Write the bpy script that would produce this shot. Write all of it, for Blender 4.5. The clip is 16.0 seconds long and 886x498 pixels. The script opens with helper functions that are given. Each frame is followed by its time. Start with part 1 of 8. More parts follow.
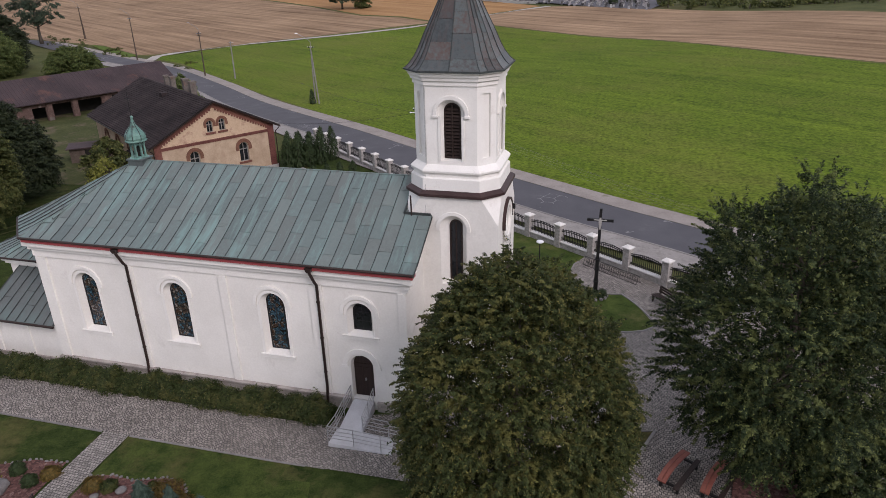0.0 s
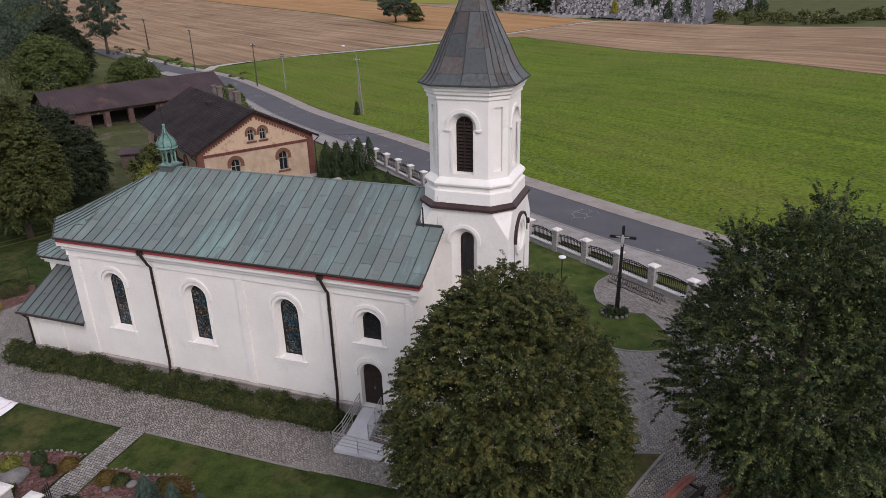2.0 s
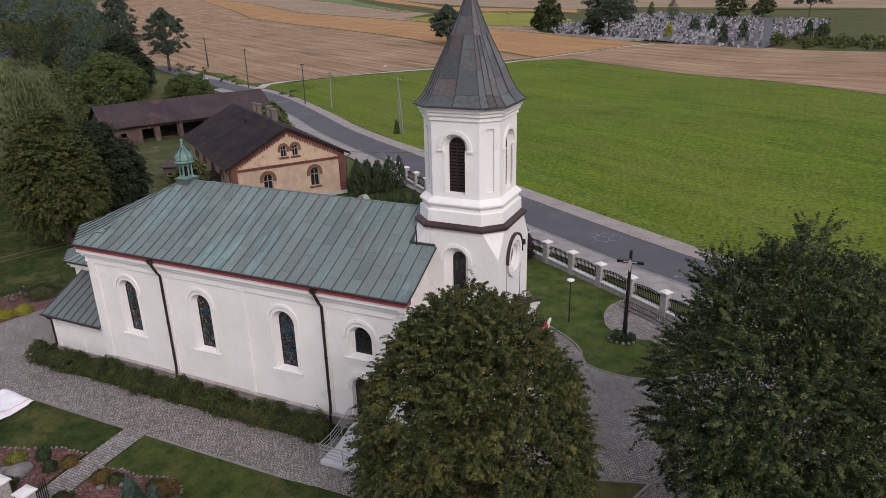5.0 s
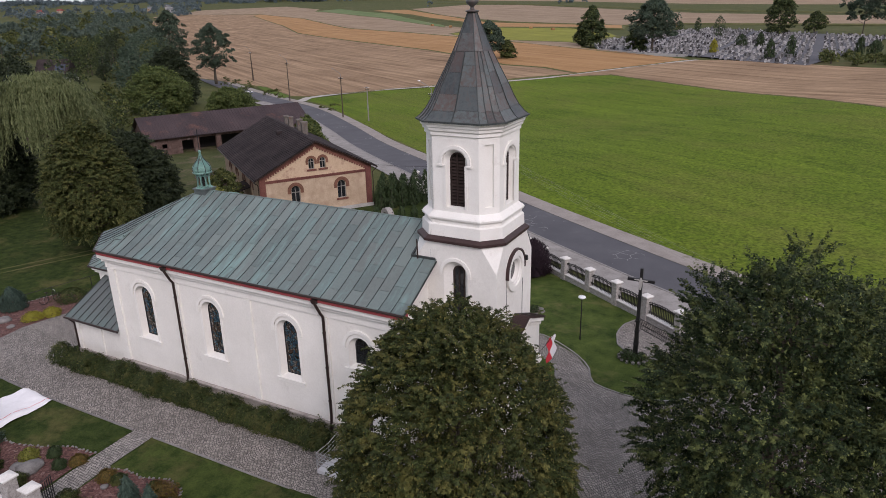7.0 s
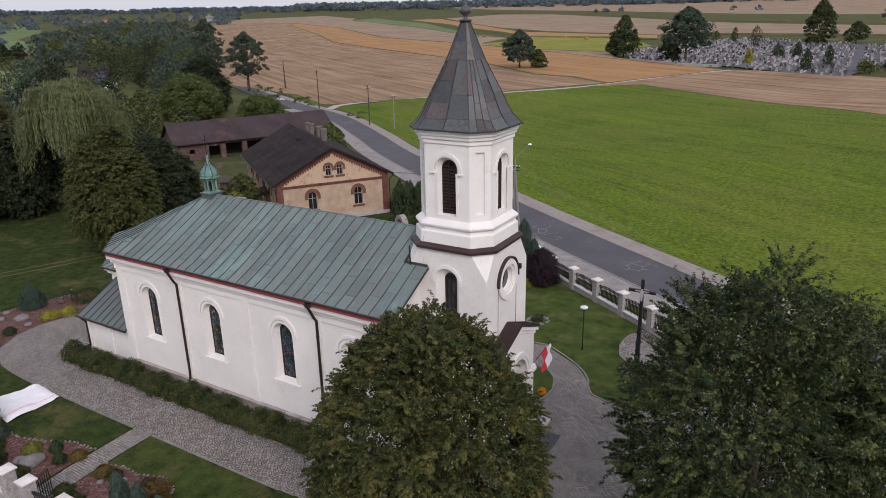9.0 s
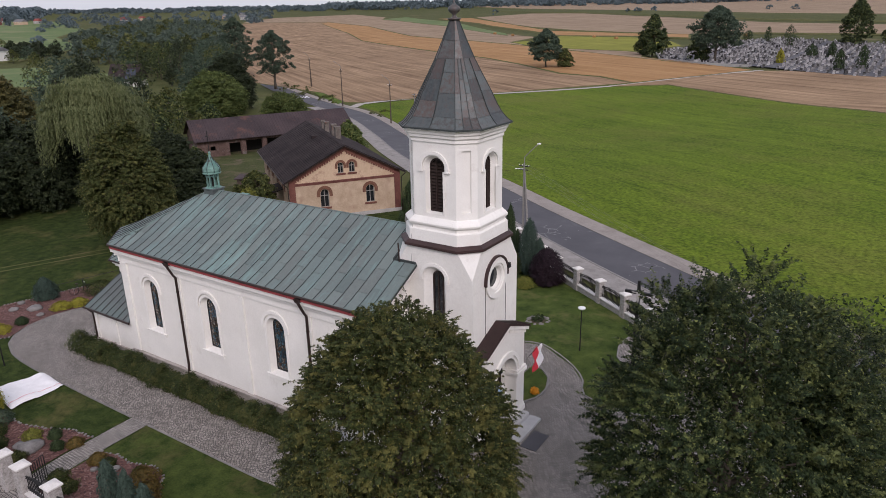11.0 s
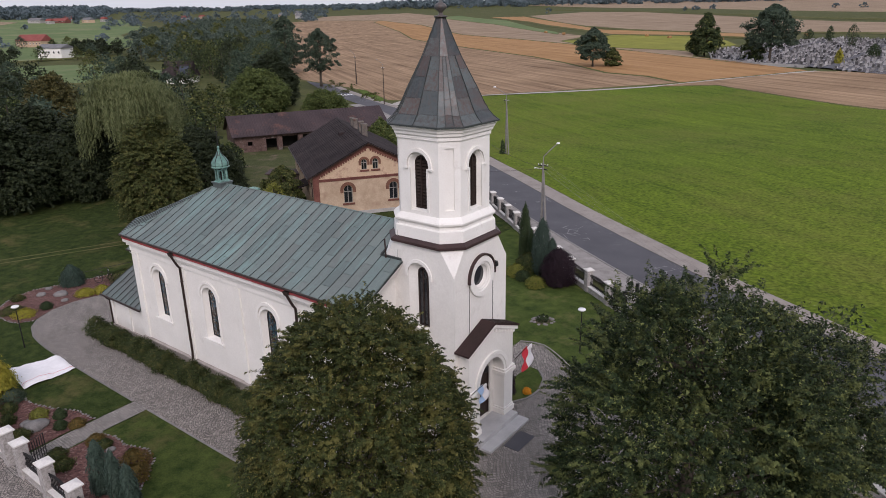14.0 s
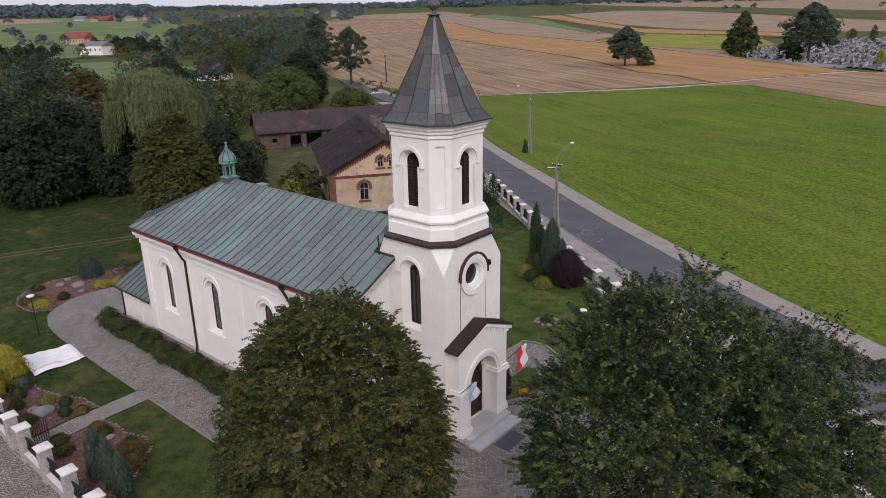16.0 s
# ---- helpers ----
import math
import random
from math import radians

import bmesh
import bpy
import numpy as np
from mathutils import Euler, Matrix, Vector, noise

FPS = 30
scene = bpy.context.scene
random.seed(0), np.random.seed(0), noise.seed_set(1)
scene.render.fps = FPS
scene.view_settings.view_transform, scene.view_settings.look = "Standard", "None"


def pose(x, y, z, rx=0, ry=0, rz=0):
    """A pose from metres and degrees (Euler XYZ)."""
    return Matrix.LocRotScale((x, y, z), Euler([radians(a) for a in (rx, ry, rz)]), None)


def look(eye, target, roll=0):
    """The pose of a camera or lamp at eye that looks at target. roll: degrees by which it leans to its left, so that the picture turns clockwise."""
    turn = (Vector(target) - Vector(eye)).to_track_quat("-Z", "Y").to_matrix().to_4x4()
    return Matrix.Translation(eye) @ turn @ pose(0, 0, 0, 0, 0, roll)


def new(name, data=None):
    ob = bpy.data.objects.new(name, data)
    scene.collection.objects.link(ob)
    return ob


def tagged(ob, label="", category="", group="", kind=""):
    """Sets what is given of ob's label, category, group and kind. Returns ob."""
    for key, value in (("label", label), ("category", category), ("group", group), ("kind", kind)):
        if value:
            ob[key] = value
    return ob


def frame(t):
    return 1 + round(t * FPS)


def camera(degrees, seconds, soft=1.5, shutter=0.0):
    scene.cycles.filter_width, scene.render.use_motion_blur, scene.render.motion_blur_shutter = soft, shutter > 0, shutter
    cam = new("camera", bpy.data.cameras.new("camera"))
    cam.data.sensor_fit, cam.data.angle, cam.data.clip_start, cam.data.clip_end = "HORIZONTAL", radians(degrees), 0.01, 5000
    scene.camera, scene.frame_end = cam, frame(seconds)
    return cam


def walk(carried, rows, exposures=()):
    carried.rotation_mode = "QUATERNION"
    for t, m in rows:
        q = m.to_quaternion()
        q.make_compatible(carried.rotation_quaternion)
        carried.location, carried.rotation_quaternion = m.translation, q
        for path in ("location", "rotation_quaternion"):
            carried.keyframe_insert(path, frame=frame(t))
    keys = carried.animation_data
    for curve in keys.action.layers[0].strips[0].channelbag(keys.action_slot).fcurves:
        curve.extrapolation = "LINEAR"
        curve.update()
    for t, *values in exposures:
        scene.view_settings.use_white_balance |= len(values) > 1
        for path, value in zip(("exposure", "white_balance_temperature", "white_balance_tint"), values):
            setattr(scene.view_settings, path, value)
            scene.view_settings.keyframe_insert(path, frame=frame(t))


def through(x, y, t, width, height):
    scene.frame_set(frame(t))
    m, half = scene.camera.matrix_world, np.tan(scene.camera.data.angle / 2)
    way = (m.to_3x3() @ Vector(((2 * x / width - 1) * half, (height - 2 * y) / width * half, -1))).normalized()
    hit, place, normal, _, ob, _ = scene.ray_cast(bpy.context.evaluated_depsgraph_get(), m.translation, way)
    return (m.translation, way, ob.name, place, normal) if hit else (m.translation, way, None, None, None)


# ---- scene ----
cam = camera(65.8, 16.0, soft=0.65)
METRES, EYE, TILT, LEAN, TURN = 16.0, 21.7, 0.6, 0.0, 15.5
ROWS = [
    (0.0, 0.0, 0.0, 0.0, -0.59, -24.21, 1.32),
    (0.5, 0.028, -0.0023, 0.0003, 0.45, -23.97, 1.33),
    (1.0, 0.0599, -0.0046, 0.0008, 1.68, -23.67, 1.33),
    (1.5, 0.0875, -0.0063, 0.0009, 2.73, -23.39, 1.34),
    (2.0, 0.1194, -0.0079, 0.0018, 3.94, -23.09, 1.37),
    (2.5, 0.147, -0.0094, 0.002, 4.95, -22.81, 1.36),
    (3.0, 0.1793, -0.01, 0.0032, 5.86, -22.53, 1.36),
    (3.5, 0.2069, -0.0104, 0.0039, 6.56, -22.28, 1.33),
    (4.0, 0.2396, -0.0104, 0.0045, 7.24, -21.97, 1.3),
    (6.5, 0.3956, -0.0003, 0.006, 11.3, -20.49, 1.3),
    (7.0, 0.4295, 0.0036, 0.0066, 12.36, -20.15, 1.32),
    (7.5, 0.4582, 0.0074, 0.0066, 13.18, -19.88, 1.3),
    (8.0, 0.4912, 0.0125, 0.0057, 14.01, -19.57, 1.3),
    (8.5, 0.52, 0.0167, 0.0046, 14.6, -19.39, 1.3),
    (9.0, 0.5522, 0.022, 0.0032, 15.23, -19.38, 1.28),
    (11.5, 0.7044, 0.0578, -0.0022, 18.45, -19.4, 1.24),
    (12.0, 0.7374, 0.0674, -0.0043, 19.24, -19.4, 1.25),
    (12.5, 0.7662, 0.0762, -0.0054, 19.88, -19.41, 1.25),
    (13.0, 0.799, 0.0867, -0.0058, 20.61, -19.41, 1.26),
    (13.5, 0.8277, 0.0962, -0.0061, 21.25, -19.42, 1.26),
    (14.0, 0.8603, 0.1075, -0.0072, 22.0, -19.42, 1.26),
    (14.5, 0.8882, 0.1175, -0.0085, 22.67, -19.43, 1.25),
    (15.0, 0.9195, 0.1294, -0.0097, 23.42, -19.45, 1.24),
    (15.5, 0.9464, 0.1402, -0.0106, 24.09, -19.46, 1.24),
    (16.0, 0.977, 0.1525, -0.011, 24.86, -19.47, 1.23),
]
walk(cam, [(t, pose(0, 0, EYE, TILT, LEAN, TURN) @ pose(METRES * x, METRES * y, METRES * z, 90 + pitch, roll, yaw)) for t, x, y, z, yaw, pitch, roll in ROWS], [(0.0, 0.0, 6330, 24), (16.0, 0.0, 6330, 24)])

# ---- world, sun ----
SUN_EL, SUN_AZ = 37.0, 132.0
world = bpy.data.worlds.new("sky")
scene.world = world
world.use_nodes = True
wn = world.node_tree.nodes
wl = world.node_tree.links
sky = wn.new("ShaderNodeTexSky")
sky.sky_type = 'NISHITA'
sky.sun_disc = False
sky.sun_elevation = radians(SUN_EL)
sky.sun_rotation = radians(SUN_AZ)
sky.air_density, sky.dust_density = 1.0, 3.0
veil = wn.new("ShaderNodeMixRGB")
veil.inputs["Fac"].default_value = 0.72
veil.inputs["Color2"].default_value = (7.9, 8.5, 8.75, 1)
wl.new(sky.outputs[0], veil.inputs["Color1"])
wl.new(veil.outputs[0], wn["Background"].inputs["Color"])
wn["Background"].inputs["Strength"].default_value = 0.105
sun_data = bpy.data.lights.new("sun", "SUN")
sun_data.energy, sun_data.angle, sun_data.color = 1.6, radians(22), (1.0, 0.95, 0.88)
sun = new("sun", sun_data)
az = radians(SUN_AZ)
sun.matrix_world = look((0, 0, 60), Vector((0, 0, 60)) - Vector((math.sin(az) * math.cos(radians(SUN_EL)), math.cos(az) * math.cos(radians(SUN_EL)), math.sin(radians(SUN_EL)))))


# ---- materials ----
def nodes_of(name):
    m = bpy.data.materials.new(name)
    m.use_nodes = True
    return m, m.node_tree.nodes, m.node_tree.links


def noise_node(n, l, vec, scale, detail=4.0, rough=0.6):
    t = n.new("ShaderNodeTexNoise")
    t.inputs["Scale"].default_value = scale
    t.inputs["Detail"].default_value = detail
    t.inputs["Roughness"].default_value = rough
    l.new(vec, t.inputs["Vector"])
    return t.outputs["Fac"]


def ramp_node(n, l, fac, a, b, lo=0.3, hi=0.7):
    r = n.new("ShaderNodeValToRGB")
    r.color_ramp.elements[0].position, r.color_ramp.elements[1].position = lo, hi
    r.color_ramp.elements[0].color, r.color_ramp.elements[1].color = (*a, 1), (*b, 1)
    l.new(fac, r.inputs["Fac"])
    return r.outputs["Color"]


def mix_node(n, l, fac, a, b, mode='MIX'):
    m = n.new("ShaderNodeMixRGB")
    m.blend_type = mode
    for key, value in (("Fac", fac), ("Color1", a), ("Color2", b)):
        if hasattr(value, "links"):
            l.new(value, m.inputs[key])
        elif isinstance(value, tuple):
            m.inputs[key].default_value = (*value, 1)
        else:
            m.inputs[key].default_value = value
    return m.outputs["Color"]


def math_node(n, l, op, a, b=0.0):
    m = n.new("ShaderNodeMath")
    m.operation = op
    for i, value in enumerate((a, b)):
        if hasattr(value, "links"):
            l.new(value, m.inputs[i])
        else:
            m.inputs[i].default_value = value
    return m.outputs[0]


def mat(name, dark, light, big=0.5, fine=12.0, rough=0.85, bump=0.25, metal=0.0, stain=None, stain_scale=0.8, stain_lo=0.55, by_object=0.0, by_island=0.0, spec=0.3, depth=0.02, stretch=(1, 1, 1)):
    """Two scales of noise between two colours, an optional stain, relief, and a variation by object or by island."""
    m, n, l = nodes_of(name)
    bsdf = n["Principled BSDF"]
    geo = n.new("ShaderNodeNewGeometry")
    mp = n.new("ShaderNodeMapping")
    mp.inputs["Scale"].default_value = stretch
    l.new(geo.outputs["Position"], mp.inputs["Vector"])
    pos = mp.outputs["Vector"]
    a = noise_node(n, l, pos, big, 5.0, 0.6)
    b = noise_node(n, l, pos, fine, 3.0, 0.7)
    f = math_node(n, l, 'ADD', math_node(n, l, 'MULTIPLY', a, 0.6), math_node(n, l, 'MULTIPLY', b, 0.4))
    c = ramp_node(n, l, f, dark, light, 0.35, 0.65)
    if stain:
        s = noise_node(n, l, pos, stain_scale, 6.0, 0.7)
        sr = n.new("ShaderNodeMapRange")
        sr.inputs["From Min"].default_value, sr.inputs["From Max"].default_value = stain_lo, stain_lo + 0.18
        l.new(s, sr.inputs["Value"])
        c = mix_node(n, l, sr.outputs[0], c, stain)
    for amount, source in ((by_object, "obj"), (by_island, "isl")):
        if amount:
            if source == "obj":
                rnd = n.new("ShaderNodeObjectInfo").outputs["Random"]
            else:
                rnd = geo.outputs["Random Per Island"]
            h = n.new("ShaderNodeHueSaturation")
            v = math_node(n, l, 'ADD', math_node(n, l, 'MULTIPLY', rnd, amount), 1.0 - amount / 2)
            l.new(v, h.inputs["Value"])
            l.new(c, h.inputs["Color"])
            hue = math_node(n, l, 'ADD', math_node(n, l, 'MULTIPLY', math_node(n, l, 'FRACT', math_node(n, l, 'MULTIPLY', rnd, 7.3)), 0.05 * amount), 0.5 - 0.025 * amount)
            l.new(hue, h.inputs["Hue"])
            c = h.outputs["Color"]
    l.new(c, bsdf.inputs["Base Color"])
    bsdf.inputs["Roughness"].default_value = rough
    bsdf.inputs["Metallic"].default_value = metal
    bsdf.inputs["Specular IOR Level"].default_value = spec
    if bump:
        bn = n.new("ShaderNodeBump")
        bn.inputs["Strength"].default_value = bump
        bn.inputs["Distance"].default_value = depth
        l.new(b, bn.inputs["Height"])
        l.new(bn.outputs[0], bsdf.inputs["Normal"])
    return m


def leaf_mat(name, dark, light, tip=None, through=0.25):
    """Leaves that vary one by one, with some light through them."""
    m, n, l = nodes_of(name)
    bsdf = n["Principled BSDF"]
    geo = n.new("ShaderNodeNewGeometry")
    patch = noise_node(n, l, geo.outputs["Position"], 0.6, 3.0)
    f = math_node(n, l, 'ADD', math_node(n, l, 'MULTIPLY', geo.outputs["Random Per Island"], 0.65), math_node(n, l, 'MULTIPLY', patch, 0.5))
    c = ramp_node(n, l, f, dark, light, 0.15, 0.95)
    if tip:
        spray = noise_node(n, l, geo.outputs["Position"], 1.7, 2.0, 0.5)
        sr = n.new("ShaderNodeMapRange")
        sr.inputs["From Min"].default_value, sr.inputs["From Max"].default_value = 0.50, 0.68
        sr.inputs["To Max"].default_value = 0.7
        l.new(spray, sr.inputs["Value"])
        c = mix_node(n, l, sr.outputs[0], c, tip)
        g2 = math_node(n, l, 'GREATER_THAN', math_node(n, l, 'FRACT', math_node(n, l, 'MULTIPLY', geo.outputs["Random Per Island"], 13.7)), 0.93)
        c = mix_node(n, l, g2, c, tip)
    l.new(c, bsdf.inputs["Base Color"])
    bsdf.inputs["Roughness"].default_value = 0.6
    bsdf.inputs["Specular IOR Level"].default_value = 0.18
    tr = n.new("ShaderNodeBsdfTranslucent")
    l.new(c, tr.inputs["Color"])
    mx = n.new("ShaderNodeMixShader")
    mx.inputs[0].default_value = through
    l.new(bsdf.outputs[0], mx.inputs[1])
    l.new(tr.outputs[0], mx.inputs[2])
    l.new(mx.outputs[0], n["Material Output"].inputs["Surface"])
    return m


def setts_mat(name, c1, c2, joint, size=0.11, arc=0.45, span=1.6):
    """Small stone setts laid in segmental arcs."""
    m, n, l = nodes_of(name)
    bsdf = n["Principled BSDF"]
    geo = n.new("ShaderNodeNewGeometry")
    sep = n.new("ShaderNodeSeparateXYZ")
    l.new(geo.outputs["Position"], sep.inputs[0])
    wob = noise_node(n, l, geo.outputs["Position"], 2.2, 2.0)
    wave = math_node(n, l, 'ABSOLUTE', math_node(n, l, 'SINE', math_node(n, l, 'MULTIPLY', sep.outputs["X"], math.pi / span)))
    y2 = math_node(n, l, 'ADD', math_node(n, l, 'ADD', sep.outputs["Y"], math_node(n, l, 'MULTIPLY', wave, arc)), math_node(n, l, 'MULTIPLY', wob, 0.14))
    comb = n.new("ShaderNodeCombineXYZ")
    l.new(math_node(n, l, 'ADD', sep.outputs["X"], math_node(n, l, 'MULTIPLY', wob, 0.12)), comb.inputs[0])
    l.new(y2, comb.inputs[1])
    br = n.new("ShaderNodeTexBrick")
    br.inputs["Scale"].default_value = 1.0
    br.inputs["Brick Width"].default_value = size
    br.inputs["Row Height"].default_value = size
    br.inputs["Mortar Size"].default_value = 0.018
    br.inputs["Mortar Smooth"].default_value = 0.4
    br.inputs["Bias"].default_value = 0.0
    br.inputs["Color1"].default_value = (*c1, 1)
    br.inputs["Color2"].default_value = (*c2, 1)
    br.inputs["Mortar"].default_value = (*joint, 1)
    l.new(comb.outputs[0], br.inputs["Vector"])
    dirt = noise_node(n, l, geo.outputs["Position"], 0.55, 6.0, 0.65)
    c = mix_node(n, l, 0.75, br.outputs["Color"], ramp_node(n, l, dirt, (0.68, 0.65, 0.61), (1.12, 1.1, 1.07), 0.3, 0.7), 'MULTIPLY')
    l.new(c, bsdf.inputs["Base Color"])
    bsdf.inputs["Roughness"].default_value = 0.75
    bn = n.new("ShaderNodeBump")
    bn.inputs["Strength"].default_value = 0.6
    bn.inputs["Distance"].default_value = 0.015
    bn.invert = True
    l.new(br.outputs["Fac"], bn.inputs["Height"])
    l.new(bn.outputs[0], bsdf.inputs["Normal"])
    return m


def field_mat(name, dark, light, row, angle, fine=3.0, weeds=None, rows_share=0.5, grain=None):
    """A field in rows: stripes of the given spacing and direction with broken edges."""
    m, n, l = nodes_of(name)
    bsdf = n["Principled BSDF"]
    geo = n.new("ShaderNodeNewGeometry")
    mp = n.new("ShaderNodeMapping")
    mp.inputs["Rotation"].default_value = (0, 0, radians(angle))
    l.new(geo.outputs["Position"], mp.inputs["Vector"])
    st = n.new("ShaderNodeMapping")
    st.inputs["Scale"].default_value = (0.014, 1.0 / row, 1)
    l.new(mp.outputs[0], st.inputs["Vector"])
    rows_f = noise_node(n, l, st.outputs[0], 1.0, 4.0, 0.7)
    big = noise_node(n, l, geo.outputs["Position"], 0.035, 5.0, 0.6)
    small = noise_node(n, l, geo.outputs["Position"], fine, 4.0, 0.7)
    f = math_node(n, l, 'ADD', math_node(n, l, 'ADD', math_node(n, l, 'MULTIPLY', rows_f, rows_share), math_node(n, l, 'MULTIPLY', big, 0.25)), math_node(n, l, 'MULTIPLY', small, 0.75 - rows_share))
    c = ramp_node(n, l, f, dark, light, 0.36, 0.64)
    if weeds:
        wf = n.new("ShaderNodeMapRange")
        wf.inputs["From Min"].default_value, wf.inputs["From Max"].default_value = 0.47, 0.68
        l.new(noise_node(n, l, geo.outputs["Position"], 0.02, 9.0, 0.8), wf.inputs["Value"])
        c = mix_node(n, l, wf.outputs[0], c, weeds)
    if grain:
        small = noise_node(n, l, geo.outputs["Position"], grain, 5.0, 0.75)
        c = mix_node(n, l, 1.0, c, ramp_node(n, l, small, (0.42, 0.46, 0.4), (1.5, 1.46, 1.4), 0.33, 0.67), 'MULTIPLY')
    l.new(c, bsdf.inputs["Base Color"])
    bsdf.inputs["Roughness"].default_value = 0.95
    bsdf.inputs["Specular IOR Level"].default_value = 0.1
    bn = n.new("ShaderNodeBump")
    bn.inputs["Strength"].default_value = 0.5
    bn.inputs["Distance"].default_value = 0.08
    l.new(small, bn.inputs["Height"])
    l.new(bn.outputs[0], bsdf.inputs["Normal"])
    return m


def sheet_mat(name, tones, streak, pale, rough):
    """Metal sheets: one of several tones for each sheet, with run-off streaks and pale scuffs."""
    m, n, l = nodes_of(name)
    bsdf = n["Principled BSDF"]
    geo = n.new("ShaderNodeNewGeometry")
    r = n.new("ShaderNodeValToRGB")
    r.color_ramp.interpolation = 'LINEAR'
    e = r.color_ramp.elements
    for i, t in enumerate(tones):
        k = e[i] if i < 2 else e.new(1.0)
        k.position, k.color = i / (len(tones) - 1), (*t, 1)
    rnd = n.new("ShaderNodeObjectInfo").outputs["Random"]
    fine = noise_node(n, l, geo.outputs["Position"], 5.0, 5.0, 0.7)
    l.new(math_node(n, l, 'ADD', rnd, math_node(n, l, 'MULTIPLY', math_node(n, l, 'SUBTRACT', fine, 0.5), 0.55)), r.inputs["Fac"])
    c = r.outputs["Color"]
    mp = n.new("ShaderNodeMapping")
    mp.inputs["Scale"].default_value = (3.2, 0.5, 0.6)
    l.new(geo.outputs["Position"], mp.inputs["Vector"])
    big = noise_node(n, l, geo.outputs["Position"], 0.16, 3.0, 0.6)
    for fac_src, lo, hi, top, tone in ((math_node(n, l, 'ADD', math_node(n, l, 'MULTIPLY', noise_node(n, l, mp.outputs[0], 1.0, 4.0, 0.65), 0.55), math_node(n, l, 'MULTIPLY', big, 0.45)), 0.49, 0.66, 0.8, streak), (noise_node(n, l, mp.outputs[0], 2.3, 6.0, 0.75), 0.6, 0.8, 0.55, pale)):
        mr = n.new("ShaderNodeMapRange")
        mr.inputs["From Min"].default_value, mr.inputs["From Max"].default_value, mr.inputs["To Max"].default_value = lo, hi, top
        l.new(fac_src, mr.inputs["Value"])
        c = mix_node(n, l, mr.outputs[0], c, tone)
    l.new(c, bsdf.inputs["Base Color"])
    bsdf.inputs["Roughness"].default_value = rough
    bsdf.inputs["Metallic"].default_value = 0.15
    bsdf.inputs["Specular IOR Level"].default_value = 0.3
    bn = n.new("ShaderNodeBump")
    bn.inputs["Strength"].default_value = 0.2
    bn.inputs["Distance"].default_value = 0.03
    l.new(noise_node(n, l, geo.outputs["Position"], 1.6, 3.0, 0.5), bn.inputs["Height"])
    l.new(bn.outputs[0], bsdf.inputs["Normal"])
    return m


def chips_mat(name, tones, size):
    """Loose bark chips: small pieces, each of its own tone and tilt."""
    m, n, l = nodes_of(name)
    bsdf = n["Principled BSDF"]
    geo = n.new("ShaderNodeNewGeometry")
    v = n.new("ShaderNodeTexVoronoi")
    v.inputs["Scale"].default_value = 1.0 / size
    l.new(geo.outputs["Position"], v.inputs["Vector"])
    sep = n.new("ShaderNodeSeparateColor")
    l.new(v.outputs["Color"], sep.inputs["Color"])
    r = n.new("ShaderNodeValToRGB")
    e = r.color_ramp.elements
    for i, t in enumerate(tones):
        k = e[i] if i < 2 else e.new(1.0)
        k.position, k.color = i / (len(tones) - 1), (*t, 1)
    big = noise_node(n, l, geo.outputs["Position"], 0.9, 4.0)
    l.new(math_node(n, l, 'ADD', math_node(n, l, 'MULTIPLY', sep.outputs[0], 0.75), math_node(n, l, 'MULTIPLY', math_node(n, l, 'SUBTRACT', big, 0.3), 0.6)), r.inputs["Fac"])
    l.new(r.outputs["Color"], bsdf.inputs["Base Color"])
    bsdf.inputs["Roughness"].default_value = 0.95
    bn = n.new("ShaderNodeBump")
    bn.inputs["Strength"].default_value = 0.9
    bn.inputs["Distance"].default_value = 0.05
    l.new(sep.outputs[1], bn.inputs["Height"])
    l.new(bn.outputs[0], bsdf.inputs["Normal"])
    return m


M = {}
M["plaster"] = mat("white_plaster", (0.71, 0.692, 0.648), (0.83, 0.812, 0.768), 0.35, 9, 0.9, 0.12, stain=(0.60, 0.57, 0.53), stain_scale=0.6, stain_lo=0.6)
M["trim_white"] = mat("white_trim", (0.75, 0.732, 0.69), (0.84, 0.826, 0.785), 0.6, 14, 0.85, 0.1, stain=(0.66, 0.63, 0.585), stain_scale=1.3, stain_lo=0.58)
M["plinth"] = mat("plinth_stone", (0.27, 0.245, 0.225), (0.44, 0.40, 0.37), 1.2, 10, 0.9, 0.5, stain=(0.16, 0.14, 0.13), stain_scale=1.5)
M["copper"] = sheet_mat("weathered_copper", ((0.120, 0.150, 0.143), (0.145, 0.185, 0.176), (0.175, 0.210, 0.196), (0.142, 0.162, 0.152), (0.155, 0.208, 0.198)), (0.205, 0.330, 0.305), (0.27, 0.285, 0.27), 0.5)
M["copper_green"] = mat("green_copper", (0.085, 0.19, 0.165), (0.22, 0.38, 0.325), 2.0, 12, 0.55, 0.15, 0.1, stain=(0.06, 0.075, 0.07), stain_scale=3.0, stain_lo=0.5, by_object=0.2)
M["copper_dark"] = sheet_mat("dark_copper", ((0.052, 0.057, 0.058), (0.086, 0.100, 0.101), (0.104, 0.070, 0.060), (0.108, 0.130, 0.129), (0.072, 0.056, 0.052), (0.076, 0.096, 0.098), (0.050, 0.055, 0.057)), (0.104, 0.076, 0.068), (0.145, 0.18, 0.172), 0.42)
# Dark metal; the shadow line along each seam is put into its colour too.
M["seam"] = mat("shaded_seam_metal", (0.035, 0.042, 0.042), (0.065, 0.075, 0.073), 2, 9, 0.55, 0.1, 0.2)
